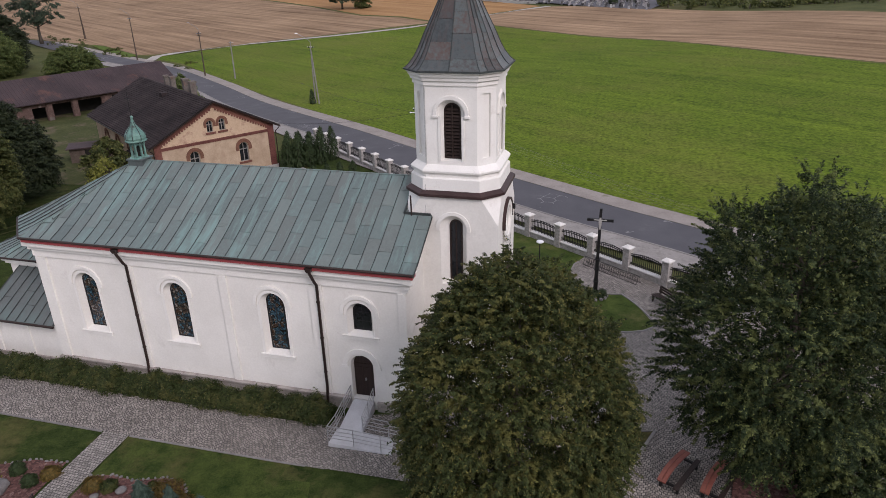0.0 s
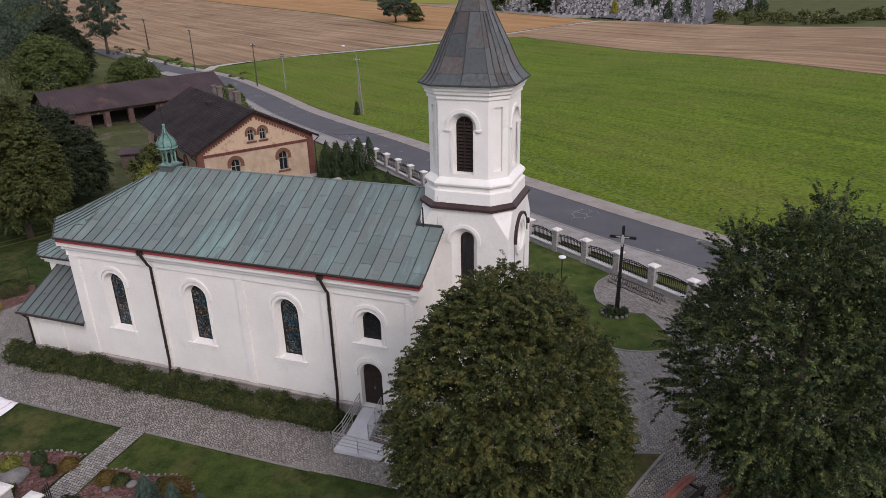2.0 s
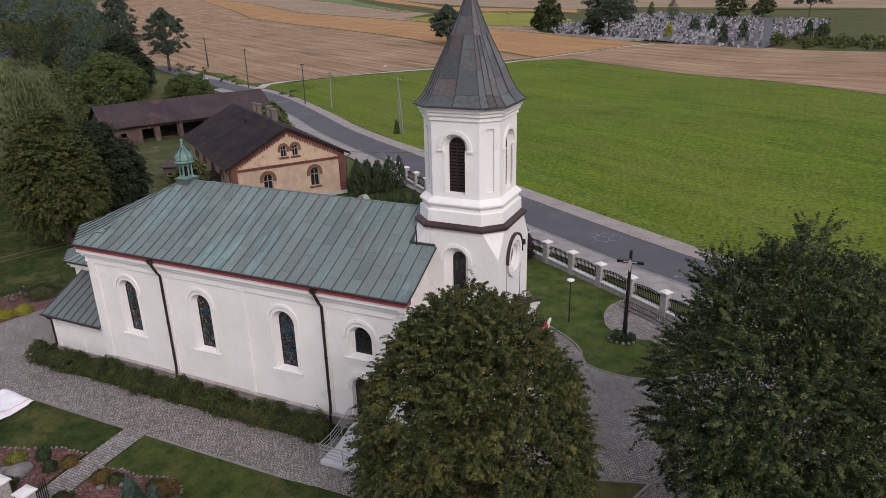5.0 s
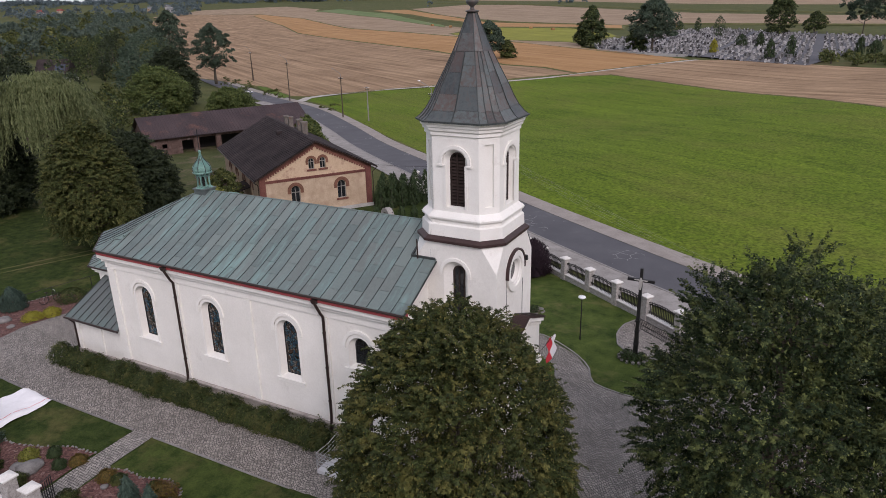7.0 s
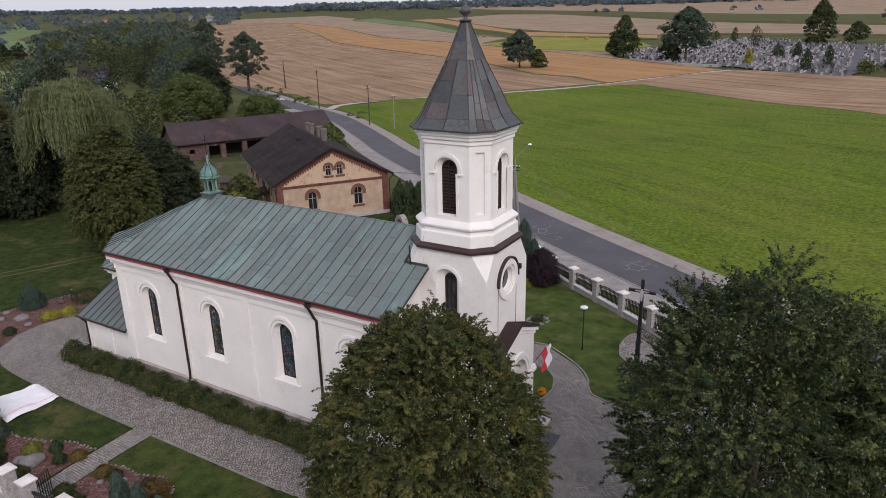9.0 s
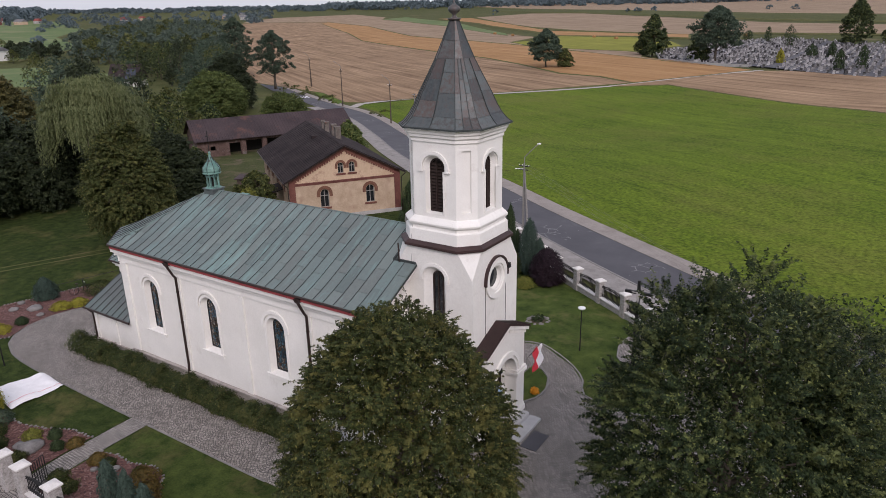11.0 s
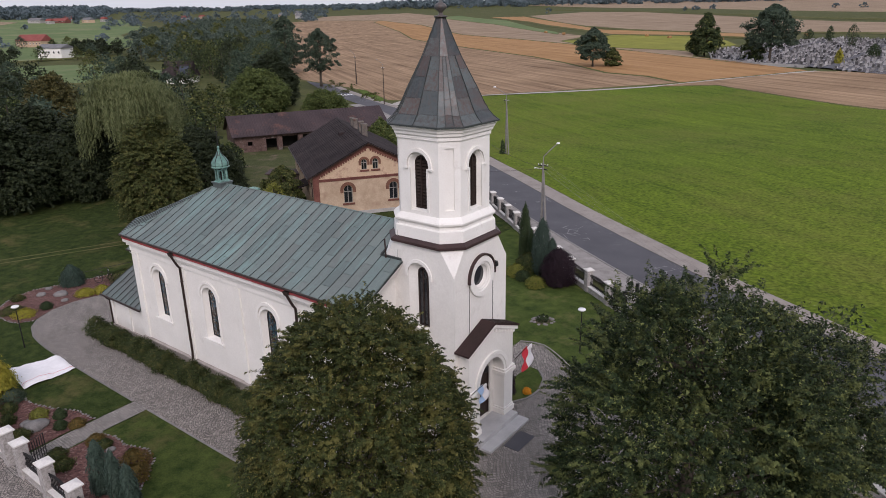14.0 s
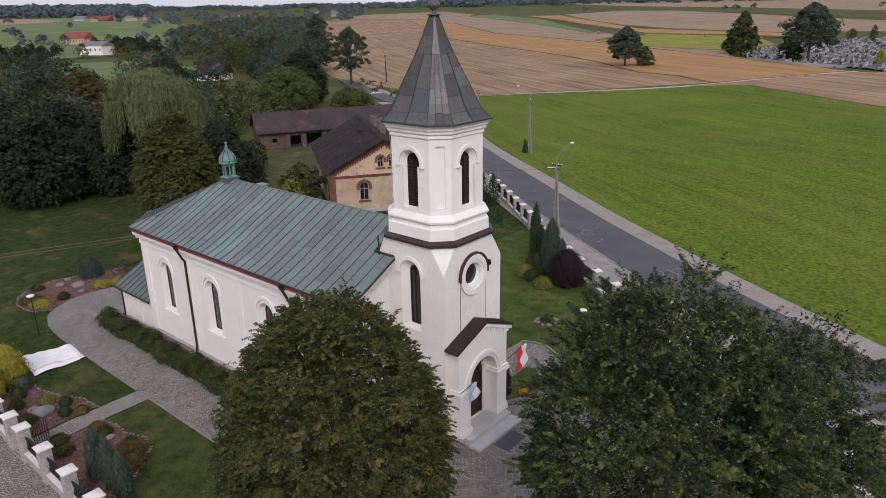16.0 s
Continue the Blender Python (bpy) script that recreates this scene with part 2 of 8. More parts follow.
M["red_trim"] = mat("red_fascia", (0.30, 0.055, 0.06), (0.40, 0.09, 0.09), 0.8, 8, 0.6, 0.1)
M["brown_metal"] = mat("brown_sheet", (0.036, 0.021, 0.02), (0.066, 0.038, 0.036), 1.0, 10, 0.5, 0.1, 0.1)
M["gutter"] = mat("brown_gutter", (0.028, 0.019, 0.017), (0.055, 0.036, 0.031), 1.0, 10, 0.45, 0.1, 0.3)
M["dark_wood"] = mat("dark_wood", (0.018, 0.011, 0.009), (0.042, 0.026, 0.021), 3, 20, 0.6, 0.3, stretch=(4, 4, 0.5))
M["iron"] = mat("black_iron", (0.016, 0.016, 0.017), (0.035, 0.034, 0.034), 3, 20, 0.5, 0.15, 0.4)
M["granite"] = mat("split_granite", (0.27, 0.255, 0.24), (0.48, 0.455, 0.435), 5, 16, 0.85, 0.7, stain=(0.22, 0.2, 0.19), stain_scale=7.0, stain_lo=0.5, depth=0.03)
M["cap"] = mat("concrete_cap", (0.58, 0.56, 0.53), (0.74, 0.72, 0.69), 1.5, 12, 0.85, 0.2)
M["concrete"] = mat("concrete", (0.32, 0.31, 0.295), (0.46, 0.445, 0.425), 1.0, 12, 0.9, 0.25, stain=(0.25, 0.24, 0.22), stain_scale=2.0)
M["step"] = mat("grey_stone_step", (0.40, 0.395, 0.395), (0.52, 0.515, 0.51), 1.5, 22, 0.7, 0.1)
M["ramp"] = mat("light_ramp_tiles", (0.50, 0.50, 0.515), (0.63, 0.63, 0.645), 1.5, 18, 0.6, 0.1)
M["steel"] = mat("stainless_rail", (0.42, 0.42, 0.43), (0.55, 0.55, 0.56), 3, 15, 0.35, 0.05, 0.8)
M["setts"] = setts_mat("granite_setts", (0.175, 0.158, 0.146), (0.385, 0.352, 0.326), (0.036, 0.036, 0.032), 0.15, 0.36, 1.2)
M["setts_cross"] = setts_mat("granite_setts_rows", (0.19, 0.18, 0.17), (0.39, 0.365, 0.345), (0.055, 0.05, 0.045), 0.15, 0.0, 3.0)
M["kerb"] = mat("granite_kerb", (0.15, 0.145, 0.135), (0.28, 0.265, 0.25), 3, 14, 0.85, 0.4, by_object=0.2)
M["lawn_bright"] = mat("verge_lawn", (0.05, 0.085, 0.014), (0.11, 0.155, 0.03), 0.6, 3, 0.95, 0.6, spec=0.1)
M["lawn"] = mat("mown_lawn", (0.010, 0.022, 0.005), (0.054, 0.074, 0.019), 1.3, 11, 0.95, 0.9, stain=(0.105, 0.095, 0.036), stain_scale=0.3, stain_lo=0.53, spec=0.1, depth=0.06)
M["lawn_front"] = mat("front_lawn", (0.022, 0.042, 0.009), (0.088, 0.118, 0.028), 1.0, 11, 0.95, 0.9, stain=(0.125, 0.120, 0.045), stain_scale=0.35, stain_lo=0.54, spec=0.1, depth=0.06)
M["lawn_gate"] = mat("gate_lawn", (0.016, 0.032, 0.007), (0.068, 0.090, 0.022), 1.1, 11, 0.95, 0.9, stain=(0.105, 0.092, 0.036), stain_scale=0.22, stain_lo=0.5, spec=0.1, depth=0.06)
M["lawn_dry"] = mat("yellowed_lawn", (0.045, 0.046, 0.016), (0.13, 0.112, 0.048), 0.8, 9, 0.95, 0.8, stain=(0.05, 0.062, 0.018), stain_scale=0.5, stain_lo=0.5, spec=0.1, depth=0.05)
M["ground"] = mat("rough_grass", (0.045, 0.058, 0.018), (0.095, 0.098, 0.036), 0.15, 3.0, 0.95, 0.6, stain=(0.13, 0.105, 0.055), stain_scale=0.03, spec=0.1, depth=0.08)
M["verge_grass"] = mat("verge_grass", (0.060, 0.075, 0.022), (0.135, 0.125, 0.055), 0.25, 2.5, 0.95, 0.5, stain=(0.17, 0.13, 0.075), stain_scale=0.12, spec=0.1)
M["dirt"] = mat("trodden_dirt", (0.07, 0.054, 0.04), (0.16, 0.125, 0.095), 0.4, 5.0, 0.95, 0.6, stain=(0.050, 0.064, 0.022), stain_scale=0.22, stain_lo=0.42, spec=0.1, depth=0.06)
M["barn_stone"] = mat("barn_rubble_wall", (0.06, 0.036, 0.031), (0.15, 0.10, 0.085), 1.8, 6, 0.95, 0.6, stain=(0.24, 0.21, 0.19), stain_scale=1.6, stain_lo=0.58)
M["rock"] = mat("grey_rock", (0.13, 0.122, 0.117), (0.25, 0.237, 0.228), 2.2, 9, 0.9, 0.6)
M["pole"] = mat("weathered_concrete_pole", (0.17, 0.16, 0.15), (0.29, 0.275, 0.26), 1.0, 12, 0.9, 0.25)
# Lightened for distance: haze is put into the grass colour.
M["meadow"] = mat("far_meadow", (0.085, 0.135, 0.050), (0.145, 0.185, 0.080), 0.012, 0.3, 0.95, 0.3, stain=(0.19, 0.195, 0.105), stain_scale=0.02, stain_lo=0.5, spec=0.1)
M["crop"] = field_mat("green_crop", (0.040, 0.076, 0.006), (0.142, 0.196, 0.018), 2.2, 33, 1.7, weeds=(0.128, 0.140, 0.028), rows_share=0.36, grain=2.6)
M["stubble"] = field_mat("stubble", (0.13, 0.080, 0.046), (0.385, 0.265, 0.165), 2.6, 34, 1.6, rows_share=0.6)
M["stubble_gold"] = field_mat("golden_stubble", (0.23, 0.122, 0.05), (0.42, 0.25, 0.118), 3.8, 36, 1.2)
M["stubble_pale"] = field_mat("pale_stubble", (0.18, 0.128, 0.084), (0.35, 0.262, 0.18), 6.0, 32, 0.8)
M["mustard"] = field_mat("yellow_green_crop", (0.13, 0.145, 0.025), (0.27, 0.26, 0.05), 3.0, 40, 0.8)
M["asphalt"] = mat("asphalt", (0.068, 0.067, 0.075), (0.098, 0.097, 0.107), 0.25, 30, 0.85, 0.25, stain=(0.135, 0.13, 0.135), stain_scale=0.25, stain_lo=0.6)
crack_tree = M["asphalt"].node_tree
cn, ck = crack_tree.nodes, crack_tree.links
cgeo = cn.new("ShaderNodeNewGeometry")
cwarp = mix_node(cn, ck, 0.08, cgeo.outputs["Position"], cn.new("ShaderNodeTexNoise").outputs["Color"], 'ADD')
cvor = cn.new("ShaderNodeTexVoronoi")
cvor.feature = 'DISTANCE_TO_EDGE'
cvor.inputs["Scale"].default_value = 0.75
ck.new(cwarp, cvor.inputs["Vector"])
cmask = math_node(cn, ck, 'MULTIPLY', math_node(cn, ck, 'LESS_THAN', cvor.outputs["Distance"], 0.022), math_node(cn, ck, 'GREATER_THAN', noise_node(cn, ck, cgeo.outputs["Position"], 0.2, 3.0), 0.6))
ccol = M["asphalt"].node_tree.nodes["Principled BSDF"].inputs["Base Color"]
ck.new(mix_node(cn, ck, math_node(cn, ck, 'MULTIPLY', cmask, 0.75), ccol.links[0].from_socket, (0.26, 0.25, 0.25)), ccol)
M["pavement"] = mat("pale_pavers", (0.205, 0.19, 0.178), (0.32, 0.30, 0.283), 0.8, 7, 0.9, 0.3, stain=(0.15, 0.138, 0.122), stain_scale=0.9)
M["gravel"] = mat("pale_gravel", (0.30, 0.275, 0.25), (0.45, 0.42, 0.385), 0.6, 14, 0.95, 0.4)
M["mulch"] = chips_mat("red_bark_mulch", ((0.032, 0.015, 0.013), (0.080, 0.034, 0.029), (0.115, 0.050, 0.042), (0.150, 0.074, 0.062), (0.25, 0.175, 0.155)), 0.095)
M["ochre"] = mat("ochre_plaster", (0.36, 0.262, 0.178), (0.52, 0.40, 0.29), 0.9, 6, 0.9, 0.25, stain=(0.30, 0.19, 0.135), stain_scale=0.75, stain_lo=0.56)
M["old_chimney"] = mat("sooty_chimney_render", (0.085, 0.072, 0.062), (0.20, 0.175, 0.155), 1.4, 9, 0.95, 0.4, stain=(0.16, 0.075, 0.055), stain_scale=1.5, stain_lo=0.55)
M["yard_grass"] = mat("rough_yard_grass", (0.035, 0.045, 0.016), (0.085, 0.092, 0.038), 0.35, 4.0, 0.95, 0.6, stain=(0.145, 0.112, 0.084), stain_scale=0.28, stain_lo=0.52, spec=0.1, depth=0.06)
M["ochre_light"] = mat("pale_peeling_plaster", (0.46, 0.33, 0.22), (0.60, 0.45, 0.32), 0.8, 6, 0.9, 0.25, stain=(0.25, 0.125, 0.09), stain_scale=0.8, stain_lo=0.53)
M["brick"] = mat("old_red_brick", (0.115, 0.045, 0.034), (0.215, 0.095, 0.07), 1.2, 8, 0.9, 0.4, by_island=0.3, by_object=0.25)
M["dark_roof"] = mat("dark_sheet_roof", (0.013, 0.010, 0.010), (0.046, 0.036, 0.035), 0.5, 6, 0.85, 0.25, by_object=0.2, by_island=0.9, spec=0.12)
M["barn_roof"] = mat("rusty_sheet_roof", (0.030, 0.022, 0.024), (0.062, 0.043, 0.045), 0.3, 5, 0.8, 0.25, stain=(0.12, 0.060, 0.046), stain_scale=0.35, by_object=0.2, by_island=0.35)
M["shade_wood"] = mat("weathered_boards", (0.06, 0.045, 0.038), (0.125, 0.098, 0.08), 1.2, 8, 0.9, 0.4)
# Near-black fill: the shade inside openings is put into its colour.
M["dark"] = mat("interior_shade_black", (0.012, 0.011, 0.010), (0.022, 0.02, 0.018), 1, 5, 0.9, 0)
M["bark"] = mat("grey_bark", (0.05, 0.04, 0.032), (0.12, 0.10, 0.08), 2, 14, 0.95, 0.8, stretch=(1, 1, 0.3), depth=0.04)
M["red_bench"] = mat("red_bench_board", (0.23, 0.07, 0.05), (0.34, 0.12, 0.085), 1.5, 10, 0.6, 0.2)
M["cloth"] = mat("white_cloth", (0.74, 0.73, 0.75), (0.84, 0.83, 0.85), 1.2, 6, 0.8, 0.1)
M["cloth_red"] = mat("red_cloth", (0.55, 0.03, 0.05), (0.68, 0.06, 0.075), 1.2, 6, 0.75, 0.1)
M["cloth_blue"] = mat("blue_cloth", (0.33, 0.50, 0.75), (0.46, 0.62, 0.84), 1.2, 6, 0.75, 0.1)
M["lamp_white"] = mat("white_lamp_bowl", (0.74, 0.75, 0.76), (0.84, 0.85, 0.86), 1, 5, 0.35, 0)
M["stones"] = mat("field_stones", (0.20, 0.185, 0.17), (0.42, 0.40, 0.375), 2, 9, 0.9, 0.5, by_island=0.4)
M["leaf_linden"] = leaf_mat("linden_leaves", (0.010, 0.017, 0.006), (0.070, 0.089, 0.026), (0.178, 0.165, 0.048), 0.22)
M["leaf_dark"] = leaf_mat("dark_leaves", (0.007, 0.016, 0.008), (0.050, 0.075, 0.027), (0.175, 0.198, 0.064), 0.22)
M["leaf_deep"] = leaf_mat("deep_green_leaves", (0.010, 0.018, 0.009), (0.038, 0.052, 0.024), (0.062, 0.076, 0.034), 0.2)
# Haze over the far distance is put into these leaf colours as blue-grey.
M["leaf_far"] = leaf_mat("hazed_far_leaves", (0.085, 0.118, 0.132), (0.128, 0.166, 0.178), None, 0.2)
# Belt along the road: haze lightens and blues the base colour.
M["leaf_belt"] = leaf_mat("hazed_belt_leaves", (0.040, 0.064, 0.054), (0.105, 0.140, 0.108), (0.14, 0.17, 0.115), 0.3)
M["leaf_fresh"] = leaf_mat("light_green_leaves", (0.036, 0.062, 0.018), (0.125, 0.165, 0.052), (0.20, 0.22, 0.07), 0.3)
M["pole_wood"] = mat("tarred_pole", (0.05, 0.036, 0.028), (0.11, 0.082, 0.066), 1.0, 12, 0.9, 0.25)
M["copper_aged"] = sheet_mat("grey_copper", ((0.075, 0.085, 0.085), (0.10, 0.115, 0.115), (0.12, 0.135, 0.13), (0.085, 0.09, 0.09)), (0.12, 0.17, 0.16), (0.17, 0.175, 0.17), 0.5)
# Woodland green shifted bluer and lighter, with haze put into the colour.
M["leaf_wood"] = leaf_mat("hazed_woodland_leaves", (0.022, 0.042, 0.030), (0.074, 0.108, 0.072), (0.115, 0.145, 0.092), 0.3)
M["leaf_olive"] = leaf_mat("olive_leaves", (0.022, 0.034, 0.010), (0.102, 0.122, 0.038), (0.175, 0.170, 0.056), 0.28)
M["leaf_willow"] = leaf_mat("willow_leaves", (0.075, 0.098, 0.038), (0.235, 0.262, 0.120), None, 0.4)
M["leaf_hedge"] = leaf_mat("hedge_leaves", (0.011, 0.021, 0.007), (0.064, 0.085, 0.025), (0.12, 0.118, 0.038))
M["leaf_thuja"] = leaf_mat("thuja_sprays", (0.014, 0.028, 0.011), (0.044, 0.066, 0.024), through=0.1)
M["leaf_blue"] = leaf_mat("blue_juniper_sprays", (0.019, 0.037, 0.028), (0.058, 0.089, 0.067), through=0.1)
M["leaf_lime"] = leaf_mat("lime_foliage", (0.085, 0.100, 0.018), (0.25, 0.25, 0.055))
M["verge_paving"] = mat("beige_verge", (0.215, 0.188, 0.168), (0.33, 0.297, 0.272), 0.5, 6, 0.95, 0.4, stain=(0.15, 0.14, 0.09), stain_scale=0.5, stain_lo=0.58)
M["leaf_yellow"] = leaf_mat("yellow_foliage", (0.16, 0.16, 0.02), (0.40, 0.36, 0.05))
M["leaf_rust"] = leaf_mat("rusty_foliage", (0.07, 0.06, 0.018), (0.19, 0.125, 0.035))
M["leaf_brown"] = leaf_mat("brownish_leaves", (0.038, 0.044, 0.016), (0.125, 0.118, 0.044), (0.18, 0.145, 0.05))
M["leaf_purple"] = leaf_mat("dark_purple_leaves", (0.012, 0.008, 0.011), (0.038, 0.020, 0.028))
M["petal"] = leaf_mat("orange_petals", (0.65, 0.22, 0.02), (0.80, 0.45, 0.04))


def glass_mat():
    """Dark leaded church glass: coloured pieces of several sizes under a glossy face."""
    m, n, l = nodes_of("stained_glass")
    bsdf = n["Principled BSDF"]
    geo = n.new("ShaderNodeNewGeometry")
    tone = n.new("ShaderNodeValToRGB")
    e = tone.color_ramp.elements
    tones = ((0.0, (0.012, 0.012, 0.013)), (0.32, (0.022, 0.050, 0.075)), (0.41, (0.050, 0.105, 0.135)), (0.47, (0.024, 0.024, 0.024)), (0.52, (0.085, 0.066, 0.05)), (0.57, (0.19, 0.18, 0.165)), (0.62, (0.055, 0.034, 0.024)), (0.8, (0.022, 0.042, 0.046)))
    for i, (p, c) in enumerate(tones):
        k = e[i] if i < 2 else e.new(1.0)
        k.position, k.color = p, (*c, 1)
    tone.color_ramp.interpolation = 'CONSTANT'
    v = n.new("ShaderNodeTexVoronoi")
    v.inputs["Scale"].default_value = 6.0
    l.new(geo.outputs["Position"], v.inputs["Vector"])
    big = noise_node(n, l, geo.outputs["Position"], 2.1, 3.0)
    sep = n.new("ShaderNodeSeparateColor")
    l.new(v.outputs["Color"], sep.inputs["Color"])
    f = math_node(n, l, 'ADD', math_node(n, l, 'MULTIPLY', sep.outputs[0], 0.3), math_node(n, l, 'MULTIPLY', big, 0.72))
    l.new(f, tone.inputs["Fac"])
    edge = n.new("ShaderNodeTexVoronoi")
    edge.feature = 'DISTANCE_TO_EDGE'
    edge.inputs["Scale"].default_value = 6.0
    l.new(geo.outputs["Position"], edge.inputs["Vector"])
    lead = math_node(n, l, 'LESS_THAN', edge.outputs["Distance"], 0.05)
    l.new(mix_node(n, l, lead, tone.outputs["Color"], (0.012, 0.012, 0.012)), bsdf.inputs["Base Color"])
    bsdf.inputs["Roughness"].default_value = 0.15
    return m


M["stained"] = glass_mat()
M["pane"] = mat("dark_window_glass", (0.012, 0.013, 0.015), (0.022, 0.024, 0.027), 1, 4, 0.08, 0.0, spec=0.6)


# ---- mesh helpers ----
class Shape:
    """Collects solid pieces in one mesh."""

    def __init__(self):
        self.v, self.f, self.second = [], [], None

    def add(self, verts, faces):
        k = len(self.v)
        self.v += [tuple(p) for p in verts]
        self.f += [tuple(i + k for i in f) for f in faces]
        return self

    def box(self, x0, y0, z0, x1, y1, z1, m=None):
        p = [(x, y, z) for z in (z0, z1) for y in (y0, y1) for x in (x0, x1)]
        if m is not None:
            p = [tuple(m @ Vector(q)) for q in p]
        return self.add(p, [(0, 2, 3, 1), (4, 5, 7, 6), (0, 1, 5, 4), (2, 6, 7, 3), (0, 4, 6, 2), (1, 3, 7, 5)])

    def loft(self, rings, closed=True, caps=True):
        """Rings of equal length, joined one after another."""
        n, k = len(rings[0]), len(self.v)
        for r in rings:
            self.v += [tuple(p) for p in r]
        for i in range(len(rings) - 1):
            for j in range(n if closed else n - 1):
                a, b = k + i * n + j, k + i * n + (j + 1) % n
                self.f.append((a, b, b + n, a + n))
        if caps:
            self.f.append(tuple(k + j for j in reversed(range(n))))
            self.f.append(tuple(k + (len(rings) - 1) * n + j for j in range(n)))
        return self

    def tube(self, pts, r, n=8):
        """A round bar along points; r is one radius or one for each point."""
        pts = [Vector(p) for p in pts]
        rs = r if isinstance(r, (list, tuple)) else [r] * len(pts)
        rings = []
        for i, p in enumerate(pts):
            d = (pts[min(i + 1, len(pts) - 1)] - pts[max(i - 1, 0)]).normalized()
            a = d.orthogonal().normalized() if abs(d.z) < 0.99 else Vector((1, 0, 0))
            if i and abs(a.dot(last)) < 0.999:
                a = (last - d * last.dot(d)).normalized()
            last = a
            b = d.cross(a)
            rings.append([p + (a * math.cos(t) + b * math.sin(t)) * rs[i] for t in (2 * math.pi * j / n for j in range(n))])
        return self.loft(rings)

    def lathe(self, profile, n=16, at=(0, 0, 0), turn=0.0):
        """Rings of (radius, z) about a vertical axis."""
        return self.loft([[(at[0] + r * math.cos(turn + 2 * math.pi * j / n), at[1] + r * math.sin(turn + 2 * math.pi * j / n), at[2] + z) for j in range(n)] for r, z in profile])

    def slab(self, outer, holes, d0, d1, m):
        """A flat piece of outline (u, v) with holes, from depth d0 to d1 of the frame m. A hole may be a pair of outlines: at d1 and at d0."""
        pairs = [h if isinstance(h, tuple) else (h, h) for h in [outer] + list(holes)]
        front = [[Vector((u, v, 0)) for u, v in p[0]] for p in pairs]
        back = [[Vector((u, v, 0)) for u, v in p[1]] for p in pairs]
        for loops, d, flip in ((front, d1, False), (back, d0, True)):
            tris = tessellate(loops)
            flat = [p for loop in loops for p in loop]
            fixed = []
            for t in tris:
                a, b, c = (flat[i] for i in t)
                up = (b - a).cross(c - a).z > 0
                fixed.append(tuple(t) if up != flip else tuple(reversed(t)))
            self.add([m @ Vector((p.x, p.y, d)) for p in flat], fixed)
        for fl, bl in zip(front, back):
            n = len(fl)
            area = sum(fl[i].x * fl[(i + 1) % n].y - fl[(i + 1) % n].x * fl[i].y for i in range(n))
            hole = fl is not front[0]
            rings = [[m @ Vector((p.x, p.y, d0)) for p in bl], [m @ Vector((p.x, p.y, d1)) for p in fl]]
            if (area < 0) != hole:
                rings = [list(reversed(r)) for r in rings]
            self.loft(rings, True, False)
        return self

    def mesh(self, name, material, shift=None):
        me = bpy.data.meshes.new(name)
        v = self.v if shift is None else [(x - shift[0], y - shift[1], z - shift[2]) for x, y, z in self.v]
        index, pts, to = {}, [], []
        for p in v:
            key = (round(p[0], 4), round(p[1], 4), round(p[2], 4))
            if key not in index:
                index[key] = len(pts)
                pts.append(p)
            to.append(index[key])
        faces, kinds = [], []
        for number, f in enumerate(self.f):
            g = []
            for i in f:
                if to[i] not in g:
                    g.append(to[i])
            if len(g) > 2:
                faces.append(g)
                kinds.append(0 if self.second is None or number < self.second else 1)
        me.from_pydata(pts, [], faces)
        for one in material if isinstance(material, (list, tuple)) else [material]:
            me.materials.append(one)
        if self.second is not None:
            me.polygons.foreach_set("material_index", kinds)
        me.update()
        return me


def tessellate(loops):
    from mathutils import geometry
    return geometry.tessellate_polygon(loops)


def thing(name, at, label, category, group="", kind="", turn=0.0):
    ob = new(name)
    ob.empty_display_size = 0.3
    ob.location = at
    ob.rotation_euler = (0, 0, radians(turn))
    return tagged(ob, label, category, group, kind)


def part(name, shape, material, parent, label="", at=None, bevel=0.0, smooth=False):
    """One mesh under a thing or a part; at: the world place of the thing's base when the shape is in world places."""
    me = shape.mesh(name, material, at) if isinstance(shape, Shape) else shape
    ob = new(name, me)
    ob.parent = parent
    if smooth:
        me.shade_smooth()
    if bevel:
        b = ob.modifiers.new("bevel", 'BEVEL')
        b.width, b.segments, b.limit_method = bevel, 2, 'ANGLE'
    if label:
        ob["label"] = label
    return ob


def solo(name, shape, material, label, category, group="", kind="", smooth=False):
    me = shape.mesh(name, material) if isinstance(shape, Shape) else shape
    if smooth:
        me.shade_smooth()
    return tagged(new(name, me), label, category, group, kind)


def frame_of(origin, u):
    """Wall frame: u along the wall, v up, depth outwards (u x v)."""
    u = Vector((u[0], u[1], 0)).normalized()
    n = u.cross(Vector((0, 0, 1)))
    return Matrix(((u.x, 0, n.x, origin[0]), (u.y, 0, n.y, origin[1]), (0, 1, 0, origin[2]), (0, 0, 0, 1)))


def rect(u0, v0, u1, v1):
    return [(u0, v0), (u1, v0), (u1, v1), (u0, v1)]


def arch(cu, v0, width, top, n=14):
    """An opening with a round head."""
    r = width / 2
    return [(cu - r, v0), (cu + r, v0)] + [(cu + r * math.cos(math.pi * i / n), top - r + r * math.sin(math.pi * i / n)) for i in range(n + 1)]


